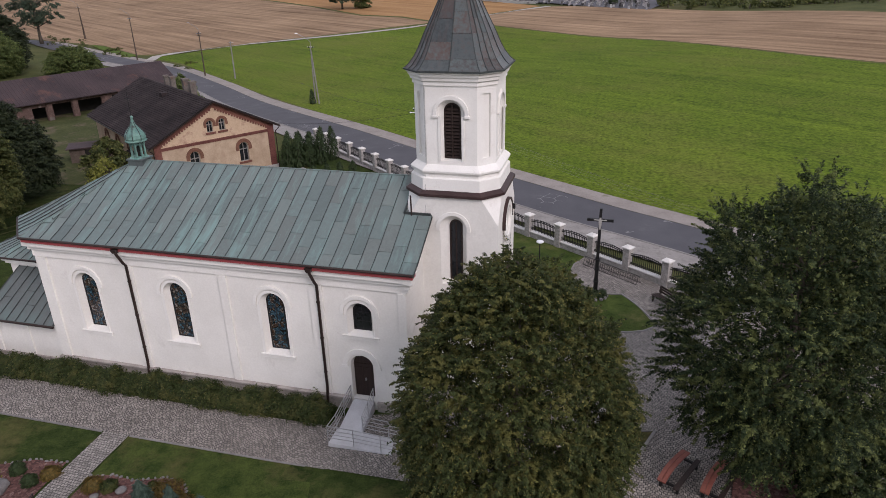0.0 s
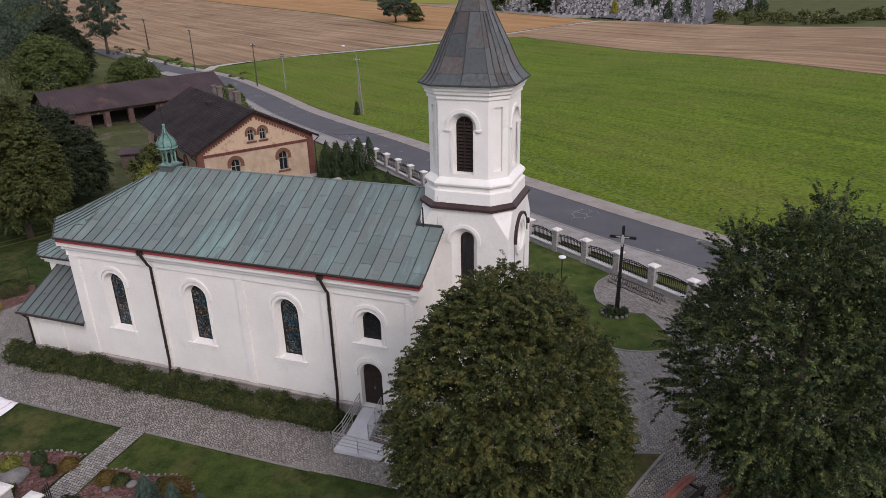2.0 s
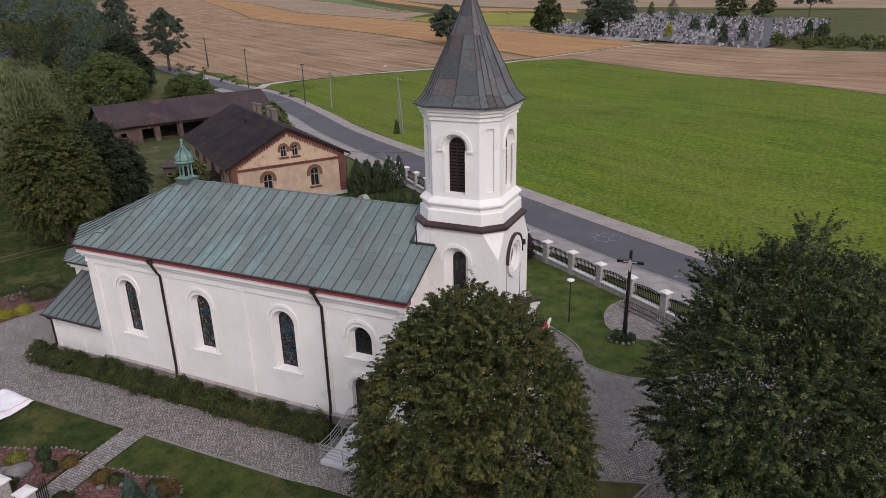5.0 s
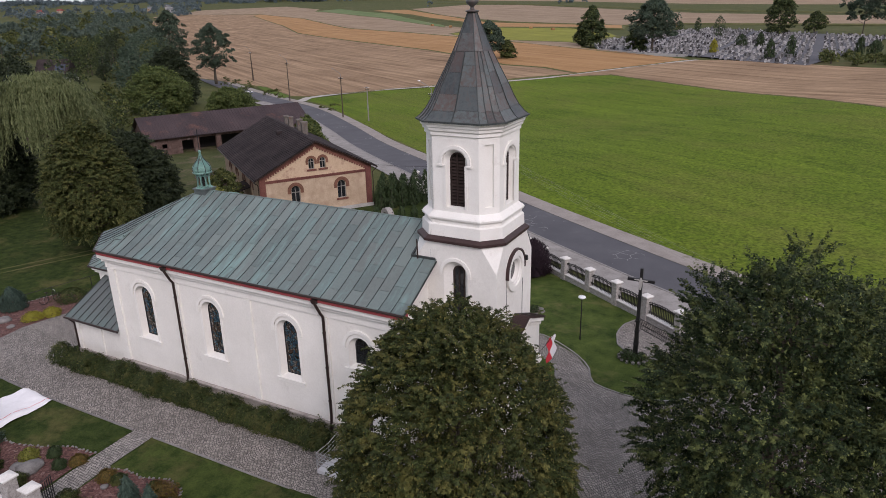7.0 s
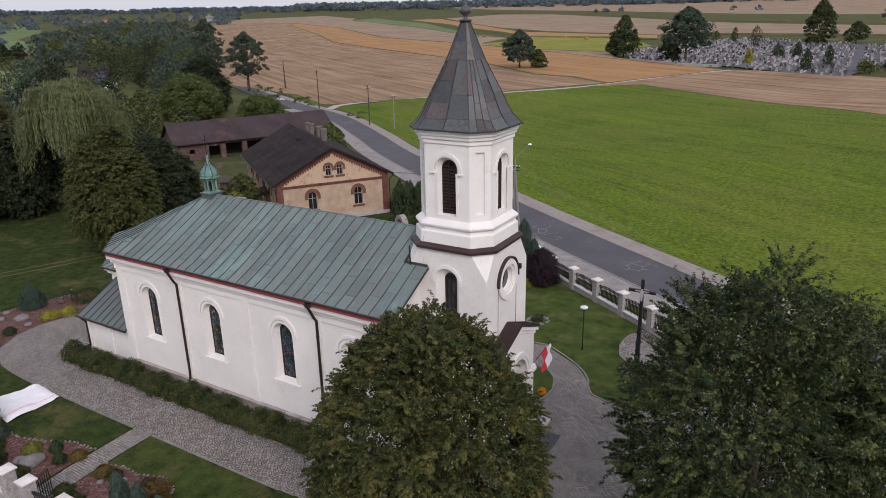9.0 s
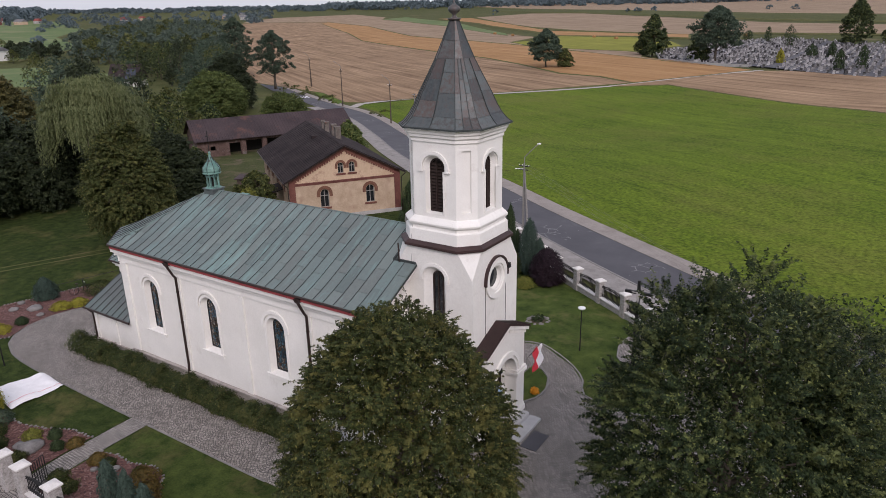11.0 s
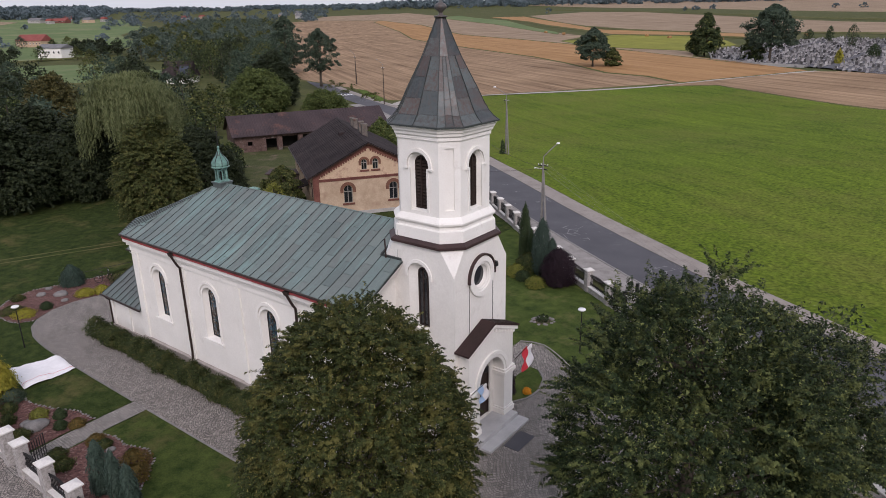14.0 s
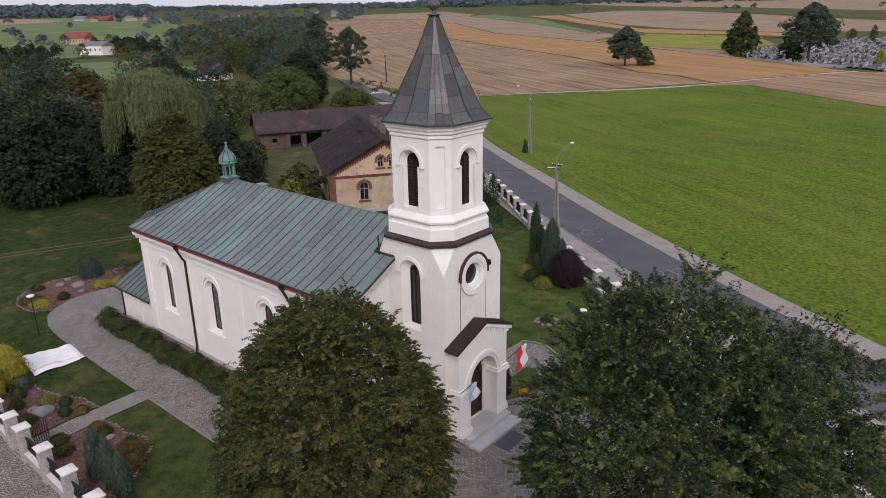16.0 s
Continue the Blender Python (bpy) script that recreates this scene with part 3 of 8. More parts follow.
def hood(cu, spring, r0, r1, drop=0.0, n=16):
    """A round band over an opening."""
    outer = [(cu + r1 * math.cos(math.pi * i / n), spring + r1 * math.sin(math.pi * i / n)) for i in range(n + 1)]
    inner = [(cu + r0 * math.cos(math.pi * i / n), spring + r0 * math.sin(math.pi * i / n)) for i in range(n + 1)]
    if drop:
        return [(cu + r1, spring - drop)] + outer + [(cu - r1, spring - drop), (cu - r0, spring - drop)] + list(reversed(inner)) + [(cu + r0, spring - drop)]
    return outer + list(reversed(inner))


def circle(cu, cv, r, n=28):
    return [(cu + r * math.cos(2 * math.pi * i / n), cv + r * math.sin(2 * math.pi * i / n)) for i in range(n)]


# ---- leaves and trees ----
def leaf_mesh(name, c, nrm, size, material, rng, long=1.5, hang=0.0):
    """One pointed leaf for each centre and normal."""
    k = len(c)
    nrm = nrm / np.maximum(np.linalg.norm(nrm, axis=1, keepdims=True), 1e-6)
    r = rng.normal(size=(k, 3))
    if hang:
        side = np.stack([-nrm[:, 1], nrm[:, 0], np.zeros(k)], axis=1)
        r = r * (1 - hang) + side * hang * 3
    a = np.cross(nrm, r)
    a /= np.maximum(np.linalg.norm(a, axis=1, keepdims=True), 1e-6)
    b = np.cross(nrm, a)
    s = (size * rng.uniform(0.6, 1.35, k))[:, None]
    v = np.stack([c - a * s * long * 0.4 - b * s * 0.52 + nrm * s * 0.08, c - a * s * long * 0.4 + b * s * 0.52 + nrm * s * 0.08, c + a * s * long * 0.6 - nrm * s * 0.12], axis=1).reshape(-1, 3)
    me = bpy.data.meshes.new(name)
    me.vertices.add(3 * k)
    me.vertices.foreach_set("co", v.astype(np.float32).ravel())
    me.loops.add(3 * k)
    me.loops.foreach_set("vertex_index", np.arange(3 * k, dtype=np.int32))
    me.polygons.add(k)
    me.polygons.foreach_set("loop_start", np.arange(0, 3 * k, 3, dtype=np.int32))
    me.polygons.foreach_set("loop_total", np.full(k, 3, dtype=np.int32))
    me.materials.append(material)
    me.update(calc_edges=True)
    return me


def unit(rng, k):
    d = rng.normal(size=(k, 3))
    return d / np.linalg.norm(d, axis=1, keepdims=True)


def clumps(rng, count, radius, low, top, belly=0.4, lump=0.16, fill=0.25, outline=None):
    """Centres of leaf clumps over an egg-shaped crown, belly: height of its widest part; outline: (height, radius) shares instead."""
    h = rng.uniform(0.02, 1.0, count) ** 0.85
    if outline:
        h = np.interp(rng.uniform(0, 1, count), np.cumsum([0] + [b[0] - a[0] + 0.02 for a, b in zip(outline, outline[1:])]) / sum(b[0] - a[0] + 0.02 for a, b in zip(outline, outline[1:])), [o[0] for o in outline])
    prof = np.where(h < belly, np.sqrt(np.maximum(0, 1 - ((belly - h) / belly * 0.82) ** 2)), np.maximum(0, 1 - (np.maximum(0, h - belly) / (1 - belly)) ** 1.75) ** 0.85)
    if outline:
        prof = np.interp(h, [o[0] for o in outline], [o[1] for o in outline])
    ang = rng.uniform(0, 2 * np.pi, count)
    wave = 1 + lump * (np.sin(3 * ang + 5 * h) * 0.6 + np.sin(5 * ang - 7 * h + 1.3) * 0.4) + rng.normal(0, lump * 0.35, count)
    rad = radius * prof * wave * np.where(rng.uniform(size=count) < fill, rng.uniform(0.3, 0.8, count), rng.uniform(0.86 - lump * 0.5, 1.0 + lump * 0.25, count))
    return np.stack([rad * np.cos(ang), rad * np.sin(ang), low + h * (top - low)], axis=1)


def leaves_on(rng, centres, per, rc, droop=0.35, flat=0.6, up=0.5):
    """Leaves on clumps: layered sprays that hang outwards."""
    k = len(centres)
    size = rc * rng.uniform(0.6, 1.3, k)
    idx = np.repeat(np.arange(k), per)
    d = unit(rng, len(idx))
    rr = rng.uniform(0.25, 1.0, len(idx)) ** 0.5
    off = d * (rr * size[idx])[:, None]
    off[:, 2] *= flat
    out = centres.copy()
    out[:, 2] = 0
    out /= np.maximum(np.linalg.norm(out, axis=1, keepdims=True), 1e-6)
    along = np.sum(off * out[idx], axis=1)
    off[:, 2] -= droop * along
    nrm = d * 0.45 + out[idx] * 0.3 + np.array([0, 0, up]) + rng.normal(0, 0.5, d.shape)
    return centres[idx] + off, nrm


def limbs(trunk_r, low, top, targets, rng, lean=(0, 0)):
    """A tapered trunk and limbs that reach into the crown."""
    s = Shape()
    z_end = low + (top - low) * 0.72
    pts = [(lean[0] * z / top, lean[1] * z / top, z) for z in np.linspace(-0.25, z_end, 7)]
    s.tube([(p[0] + rng.normal(0, 0.06), p[1] + rng.normal(0, 0.06), p[2]) for p in pts], [trunk_r * (1.25 if i == 0 else 1 - 0.13 * i) for i in range(7)], 10)
    for t in targets:
        z0 = max(low * 0.7, min(t[2] - 0.45 * math.hypot(t[0], t[1]), z_end * 0.97))
        base = Vector((lean[0] * z0 / top, lean[1] * z0 / top, z0))
        tip = Vector(t)
        mid = base.lerp(tip, 0.5) + Vector((rng.normal(0, 0.2), rng.normal(0, 0.2), 0.25))
        r0 = trunk_r * 0.36 * (1 - 0.5 * z0 / top)
        s.tube([base, mid, tip], [r0, r0 * 0.6, r0 * 0.2], 6)
    return s


def tree(name, at, low, top, radius, leaf, label, seed, n_clump=260, per=150, rc=0.75, size=0.2, belly=0.4, trunk=0.3, lump=0.16, droop=0.35, group="", fill=0.25, flat=0.6, outline=None, hang=0.0):
    rng = np.random.default_rng(seed)
    root = thing(name, at, label, "tree", group)
    c = clumps(rng, n_clump, radius, low, top, belly, lump, fill, outline)
    p, nn = leaves_on(rng, c, per, rc, droop, flat)
    part("crown", leaf_mesh("crown", p, nn, size, M[leaf], rng, 1.5, hang), None, root)
    part("trunk", limbs(trunk, low, top, [c[i] * np.array([0.85, 0.85, 1]) for i in range(0, len(c), max(1, len(c) // 26))], rng), M["bark"], root, smooth=True)
    return root


def lobed_tree(name, at, low, top, radius, leaf, label, seed, lobes, sprays, per, reach, size, outline, depth=0.5, droop=0.5, trunk=0.3, ragged=0.2, width=0.3, hang=0.0, group="", inner=6000, thin=0.55, slim=1.6, lean=(0.0, 0.0)):
    """A crown of rounded lobes, each covered with leafy twigs that point outwards and droop; depth: how far lobes differ in reach."""
    rng = np.random.default_rng(seed)
    root = thing(name, at, label, "tree", group)
    hs, rs = [o[0] for o in outline], [o[1] for o in outline]
    centres = []
    for _ in range(lobes * 40):
        if len(centres) >= lobes:
            break
        h, ang = rng.uniform(0.03, 0.97), rng.uniform(0, 2 * math.pi)
        r = radius * np.interp(h, hs, rs)
        if rng.uniform() > 0.25 + 0.75 * r / radius:
            continue
        c = np.array([r * math.cos(ang) + lean[0] * h, r * math.sin(ang) + lean[1] * h, low + h * (top - low)])
        gap = 0.92 * (4 * math.pi * radius * (top - low) * 0.36 / lobes) ** 0.5
        if all(np.linalg.norm(c - k) > gap * 0.8 for k in centres):
            centres.append(c)
    heart = np.array([lean[0] * 0.4, lean[1] * 0.4, low + 0.42 * (top - low)])
    pts, nrms = [], []
    h = rng.uniform(0.06, 0.92, inner)
    ang = rng.uniform(0, 2 * np.pi, inner)
    rad = radius * np.interp(h, hs, rs) * rng.uniform(0.15, 0.7, inner)
    pts.append(np.stack([rad * np.cos(ang) + lean[0] * h, rad * np.sin(ang) + lean[1] * h, low + h * (top - low)], axis=1))
    nrms.append(rng.normal(0, 1, (inner, 3)))
    lobe_r = 0.62 * (4 * math.pi * radius * (top - low) * 0.36 / max(1, len(centres))) ** 0.5
    for c in centres:
        out = c - heart
        out = out / np.linalg.norm(out)
        lr = lobe_r * rng.uniform(0.8, 1.25)
        mid = c - out * (lr * 0.85 + abs(rng.normal(0, depth)) * 0.6)
        n = int(sprays * (lr / lobe_r) ** 2)
        d = unit(rng, n) + out * 0.75 + np.array([0, 0, 0.18])
        d /= np.linalg.norm(d, axis=1, keepdims=True)
        base = mid + d * (lr * rng.uniform(0.6, 1.0, n))[:, None] * np.array([1, 1, 0.85])
        dirn = d * 0.8 + out * 0.45 + rng.normal(0, 0.28, (n, 3))
        dirn /= np.linalg.norm(dirn, axis=1, keepdims=True)
        ln = reach * rng.uniform(0.55, 1.2, n) * np.where(rng.uniform(size=n) < ragged * 0.35, 1.75, 1.0)
        idx = np.repeat(np.arange(n), per)
        u = rng.uniform(-0.35, 1.0, len(idx))
        w = width * (1.05 - 0.6 * np.maximum(u, 0))
        off = unit(rng, len(idx)) * (w * rng.uniform(0, 1, len(idx)) ** 0.5)[:, None]
        off[:, 2] *= thin
        q = base[idx] + dirn[idx] * (u * ln[idx])[:, None] + off
        q[:, 2] -= droop * ln[idx] * np.maximum(u, 0) ** 2
        pts.append(q)
        nrms.append(np.array([0, 0, 0.6]) + d[idx] * 0.4 + off / width * 0.55 + rng.normal(0, 0.38, q.shape))
    q, nn = np.concatenate(pts), np.concatenate(nrms)
    keep = q[:, 2] > 0.12
    part("crown", leaf_mesh("crown", q[keep], nn[keep], np.where(np.arange(len(q)) < inner, size * 1.6, size)[keep], M[leaf], rng, slim, hang), None, root)
    part("trunk", limbs(trunk, low, top, [c * np.array([0.55, 0.55, 0.9]) for c in centres[::max(1, len(centres) // 34)]], rng), M["bark"], root, smooth=True)
    return root


def shrub(name, at, radius, height, leaf, label, seed, count=900, size=0.09, group="", point=1.0, category="shrub"):
    """A bush or, with a high point, a cone or column."""
    rng = np.random.default_rng(seed)
    h = rng.uniform(0, 1, count)
    ang = rng.uniform(0, 2 * np.pi, count)
    prof = (1 - h ** point) if point != 1.0 else np.sqrt(np.maximum(0, 1 - (np.maximum(h, 0.3) - 0.3) ** 2 / 0.49))
    if point != 1.0:
        prof = np.maximum(prof, 0) ** 0.62
    prof = np.maximum(prof, 0.02) * np.minimum(1, 0.7 + h * 2.5)
    lumps = 0.11 * np.sin(4 * ang + 6 * h) + 0.1 * np.sin(7 * ang - 11 * h + seed) * np.sin(9 * h + 3 * ang) + 0.07 * np.sin(13 * ang + 17 * h)
    rad = radius * prof * (1 + lumps + rng.normal(0, 0.12, count)) * np.where(rng.uniform(size=count) < 0.25, rng.uniform(0.5, 0.9, count), 1.0)
    p = np.stack([rad * np.cos(ang), rad * np.sin(ang), 0.02 + h * height], axis=1)
    nn = np.stack([np.cos(ang), np.sin(ang), 0.35 + 0.9 * (h - 0.3)], axis=1) + rng.normal(0, 0.4, (count, 3))
    root = thing(name, at, label, category, group)
    p[:, 2] += rng.normal(0, 0.03 * height + 0.02, count) * (h > 0.2)
    part("foliage", leaf_mesh("foliage", p, nn, size * (0.75 if point != 1.0 else 1.0), M[leaf], rng, 2.6 if point != 1.0 else 1.5, 0.8 if point != 1.0 else 0.0), None, root)
    stem = Shape().tube([(0, 0, -0.05), (0, 0, height * 0.8)], [radius * 0.12 + 0.015, 0.01], 6)
    part("stem", stem, M["bark"], root)
    return root


# ---- ground ----
def smooth(a, b, x):
    t = min(1.0, max(0.0, (x - a) / (b - a)))
    return t * t * (3 - 2 * t)


def land(x, y):
    """Height of the ground: level round the church, a dip along the road, a rise to the burial ground and far off."""
    u, v = 0.55 * x + 0.835 * y, -0.835 * x + 0.55 * y
    return -2 * smooth(65, 120, v) * smooth(30, 50, u) + 4 * smooth(80, 220, u) + 40 * smooth(300, 2500, math.hypot(x, y)) + 11 * smooth(1650, 2350, math.hypot(x, y)) + 0.3 * smooth(-16, -5, x) * smooth(17, 28, y) * (1 - smooth(44, 60, y)) * (1 - smooth(20, 50, x))


def patch(name, outline, material, lift, step, label, kind="structure", category="ground"):
    """A flat area laid on the ground, cut into pieces so that it follows the slopes."""
    bm = bmesh.new()
    bm.faces.new([bm.verts.new((x, y, 0)) for x, y in outline])
    lo = [min(p[i] for p in outline) for i in (0, 1)]
    hi = [max(p[i] for p in outline) for i in (0, 1)]
    for axis in (0, 1):
        for k in range(1, int((hi[axis] - lo[axis]) / step) + 1):
            co, no = [0, 0, 0], [0, 0, 0]
            co[axis], no[axis] = lo[axis] + k * step, 1
            bmesh.ops.bisect_plane(bm, geom=bm.verts[:] + bm.edges[:] + bm.faces[:], plane_co=co, plane_no=no)
    for v in bm.verts:
        v.co.z = land(v.co.x, v.co.y) + lift
    bmesh.ops.recalc_face_normals(bm, faces=bm.faces)
    if bm.faces and sum(f.normal.z for f in bm.faces) < 0:
        bmesh.ops.reverse_faces(bm, faces=bm.faces)
    bmesh.ops.triangulate(bm, faces=[f for f in bm.faces if len(f.verts) > 4])
    me = bpy.data.meshes.new(name)
    bm.to_mesh(me)
    bm.free()
    me.materials.append(material)
    ob = tagged(new(name, me), label, category, kind=kind)
    if lift >= 0.1 and category == "field":
        part("bank", bank(outline, lift, step), M["verge_grass"], ob)
    return ob


def bank(outline, lift, step):
    """A low grassy bank that runs down from the edge of a field."""
    area = sum(a[0] * b[1] - b[0] * a[1] for a, b in zip(outline, outline[1:] + outline[:1]))
    sign = 1 if area > 0 else -1
    pts = []
    for a, b in zip(outline, outline[1:] + outline[:1]):
        a, b = Vector(a), Vector(b)
        k = max(1, int((b - a).length / step))
        pts += [a.lerp(b, i / k) for i in range(k)]
    s, n = Shape(), len(pts)
    top, low = [], []
    for i, p in enumerate(pts):
        t = (pts[(i + 1) % n] - pts[i - 1]).normalized()
        q = p + Vector((t.y, -t.x)) * sign * (1.0 + lift * 4)
        top.append((p.x, p.y, land(p.x, p.y) + lift - 0.004))
        low.append((q.x, q.y, land(q.x, q.y) - 0.25))
    faces = [((i + 1) % n, i, n + i, n + (i + 1) % n) for i in range(n)]
    s.add(top + low, faces if sign > 0 else [tuple(reversed(f)) for f in faces])
    return s


def smooth_line(pts, step=1.5):
    """Points along a Catmull-Rom curve."""
    out = []
    p = [Vector((*q, 0)) for q in pts]
    p = [p[0] * 2 - p[1]] + p + [p[-1] * 2 - p[-2]]
    for i in range(1, len(p) - 2):
        n = max(1, int((p[i + 1] - p[i]).length / step))
        for k in range(n):
            t = k / n
            out.append(0.5 * ((2 * p[i]) + (p[i + 1] - p[i - 1]) * t + (2 * p[i - 1] - 5 * p[i] + 4 * p[i + 1] - p[i + 2]) * t * t + (3 * p[i] - p[i - 1] - 3 * p[i + 1] + p[i + 2]) * t ** 3))
    out.append(p[-2])
    return out


def ribbon(name, pts, left, right, material, lift, label, step=1.5, category="road", kind="structure", thick=0.0):
    """A strip along a line, from left to right of it, laid on the ground; thick: a raised edge stone."""
    c = smooth_line(pts, step)
    s, rows = Shape(), []
    for i, q in enumerate(c):
        d = (c[min(i + 1, len(c) - 1)] - c[max(i - 1, 0)]).normalized()
        nn = Vector((-d.y, d.x, 0))
        row = []
        for o in (left, (left + right) / 2, right):
            x, y = q.x + nn.x * o, q.y + nn.y * o
            row.append((x, y, land(x, y) + lift))
        rows.append(row)
    if thick:
        rows = [[(r[0][0], r[0][1], r[0][2] - thick), r[0], r[1], r[2], (r[2][0], r[2][1], r[2][2] - thick)] for r in rows]
    s.loft(rows, False, False)
    s.f = [tuple(reversed(f)) for f in s.f] if left < right else s.f
    me = s.mesh(name, material)
    return tagged(new(name, me), label, category, kind=kind)


# ---- the ground, fields and roads ----
def ground_sheet():
    near = [i * 5.0 for i in range(41)]
    far, d, st = [], 200.0, 6.0
    while d < 4700:
        st *= 1.09
        d += st
        far.append(d)
    side = near + far
    axis = [-v for v in reversed(side[1:])] + side
    xs, ys = [v - 20 for v in axis], [v + 60 for v in axis]
    n = len(xs)
    me = bpy.data.meshes.new("ground")
    me.from_pydata([(x, y, land(x, y) - 0.5 * smooth(150, 400, math.hypot(x, y))) for y in ys for x in xs], [], [(j * n + i, j * n + i + 1, (j + 1) * n + i + 1, (j + 1) * n + i) for j in range(n - 1) for i in range(n - 1)])
    me.materials.append(M["ground"])
    me.shade_smooth()
    tagged(new("ground", me), "rough grassland with dry patches reaching to the horizon", "ground", kind="structure")


ground_sheet()
ROAD = [(160, -55), (90, -5), (40, 30.5), (8, 51.5), (-4.6, 59.2), (-25.7, 73.4), (-43.5, 87.5), (-62, 103.5), (-81, 120), (-104, 138), (-125, 149.5), (-150, 163.5), (-178, 181), (-210, 204), (-300, 275), (-480, 420)]
patch("lawn", [(-100, 5), (20, 5), (20, 36), (6, 43), (-12, 56), (-31, 72), (-36, 75.5), (-60, 56), (-100, 34)], M["lawn"], 0.03, 5.0, "mown churchyard lawn, green with yellowed patches")
patch("lawn_front", [(-12, 34.5), (-5, 33), (4, 35), (20, 30), (20, 36), (6, 43), (-12, 56), (-24, 65.5), (-24, 45)], M["lawn_front"], 0.055, 2.5, "lighter green lawn before the church, strewn with dry clippings")
patch("lawn_gate", [(-22.4, 22.2), (-12.6, 22.2), (-10.5, 15.65), (-13.9, 15.65), (-22.4, 15.65)], M["lawn_gate"], 0.05, 2.5, "lawn beside the gate, yellowed in places")
patch("crop_field", [(-119, 154.5), (-108, 179), (-66, 213.5), (-50, 219.5), (-29, 202), (-14, 190), (3, 175.5), (18.5, 158), (31.7, 146.6), (41, 139.4), (60, 127), (150, 62), (230, -10), (95, -5), (44, 33.2), (10.5, 54.6), (-1.7, 62.8), (-17.9, 74), (-39.5, 90.8), (-60, 109.5), (-78, 124.5), (-104, 146)], M["crop"], 0.1, 6.0, "bright green crop field beside the road", category="field")
patch("stubble_field", [(-66, 214.5), (-50, 220.5), (-29, 203), (-14, 191), (3, 176.5), (18.5, 159), (31.7, 147.6), (41, 140.4), (60, 128), (150, 63), (190, 110), (90, 190), (30, 236), (5, 250), (-24, 264), (-31, 262)], M["stubble"], 0.2, 10.0, "brown stubble field below the burial ground", category="field")
patch("stubble_field", [(-150, 175), (-126, 158.5), (-121, 160), (-107, 183), (-75, 214), (-63, 223), (-79, 238), (-98, 247), (-134, 283), (-167, 312), (-230, 357), (-302, 408.5), (-368, 457.5), (-473, 563), (-719, 790), (-751.5, 838), (-807, 817), (-866, 796), (-900, 770), (-860, 740), (-640, 540), (-420, 362), (-280, 250), (-205, 194)], M["stubble"], 0.2, 20.0, "brown stubble field with tractor lines beside the road", category="field")
patch("stubble_field", [(-62, 224), (-45, 246), (-34, 264), (-46, 276), (-87, 317), (-142, 361), (-200, 411), (-264, 458), (-310, 486), (-364, 521), (-572, 720), (-751, 840), (-719, 792), (-473, 565), (-368, 459.5), (-302, 410.5), (-230, 359), (-167, 314), (-134, 285), (-98, 249), (-79, 240)], M["stubble_gold"], 0.3, 20.0, "golden stubble field in a long strip", category="field")
patch("stubble_field", [(-50, 277), (-90, 318), (-100, 350), (-112, 362), (-149, 376), (-190, 405), (-223, 443), (-240, 520), (-320, 590), (-480, 750), (-660, 900), (-735, 955), (-800, 1050), (-1000, 1200), (-1020, 990), (-900, 800), (-866, 799), (-807, 820), (-751, 843), (-572, 723), (-364, 524), (-310, 489), (-264, 461), (-200, 414), (-142, 364)], M["stubble_pale"], 0.4, 25.0, "pale brown stubble field on the gentle rise", category="field")
patch("mustard_field", [(-108, 363), (-149, 377), (-190, 407), (-221, 443), (-214, 465), (-225, 535), (-160, 520), (-120, 470), (-100, 420)], M["mustard"], 0.5, 25.0, "yellow-green crop strip", category="field")
patch("meadow", [(-735, 958), (-660, 903), (-480, 753), (-330, 596), (-276, 540), (-300, 580), (-395, 694), (-535, 867), (-661, 968), (-760, 1060)], M["meadow"], 0.6, 40.0, "grey-green strip between the stubble fields", category="field")
patch("stubble_field", [(-600, 1020), (-404, 788), (-279, 631), (-175, 580), (-134, 567), (-121, 517), (-163, 542), (-230, 545), (-306, 640), (-400, 740), (-478, 834), (-640, 985)], M["stubble_gold"], 0.7, 40.0, "narrow golden stubble strip", category="field")
patch("stubble_field", [(-604, 1044), (-600, 1237), (-486, 1221), (-287, 1024), (-111, 817), (60, 700), (260, 560), (330, 420), (240, 440), (60, 560), (-91, 600), (-134, 570), (-253, 640), (-339, 717), (-404, 792)], M["stubble_pale"], 0.8, 50.0, "broad brown stubble field beyond the burial ground", category="field")
patch("meadow", [(-760, 1390), (-512, 1284), (-262, 1060), (-131, 921), (80, 760), (330, 600), (420, 720), (80, 980), (-163, 1138), (-448, 1392), (-769, 1574)], M["ground"], 0.9, 60.0, "dark green field strip far off", category="field")
patch("stubble_field", [(-1000, 1700), (-770, 1578), (-448, 1396), (-163, 1142), (80, 984), (420, 724), (900, 1000), (600, 2000), (-300, 2400), (-900, 2200)], M["stubble_pale"], 1.0, 90.0, "pale stubble fields far off", category="field")
patch("meadow", [(-270, 118), (-230, 150), (-270, 180), (-360, 190), (-390, 150)], M["meadow"], 0.12, 20.0, "green meadow behind the woods", category="field")
patch("meadow", [(-420, 110), (-430, 215), (-540, 320), (-760, 420), (-965, 572), (-1321, 731), (-1500, 720), (-1560, 560), (-1480, 420), (-1160, 250), (-900, 150), (-600, 90)], M["meadow"], 0.4, 60.0, "pale green meadow far off", category="field")
patch("stubble_field", [(-1180, 300), (-1245, 486), (-1360, 560), (-1540, 556), (-1560, 430), (-1400, 340)], M["stubble_pale"], 0.6, 60.0, "pale stubble far off", category="field")
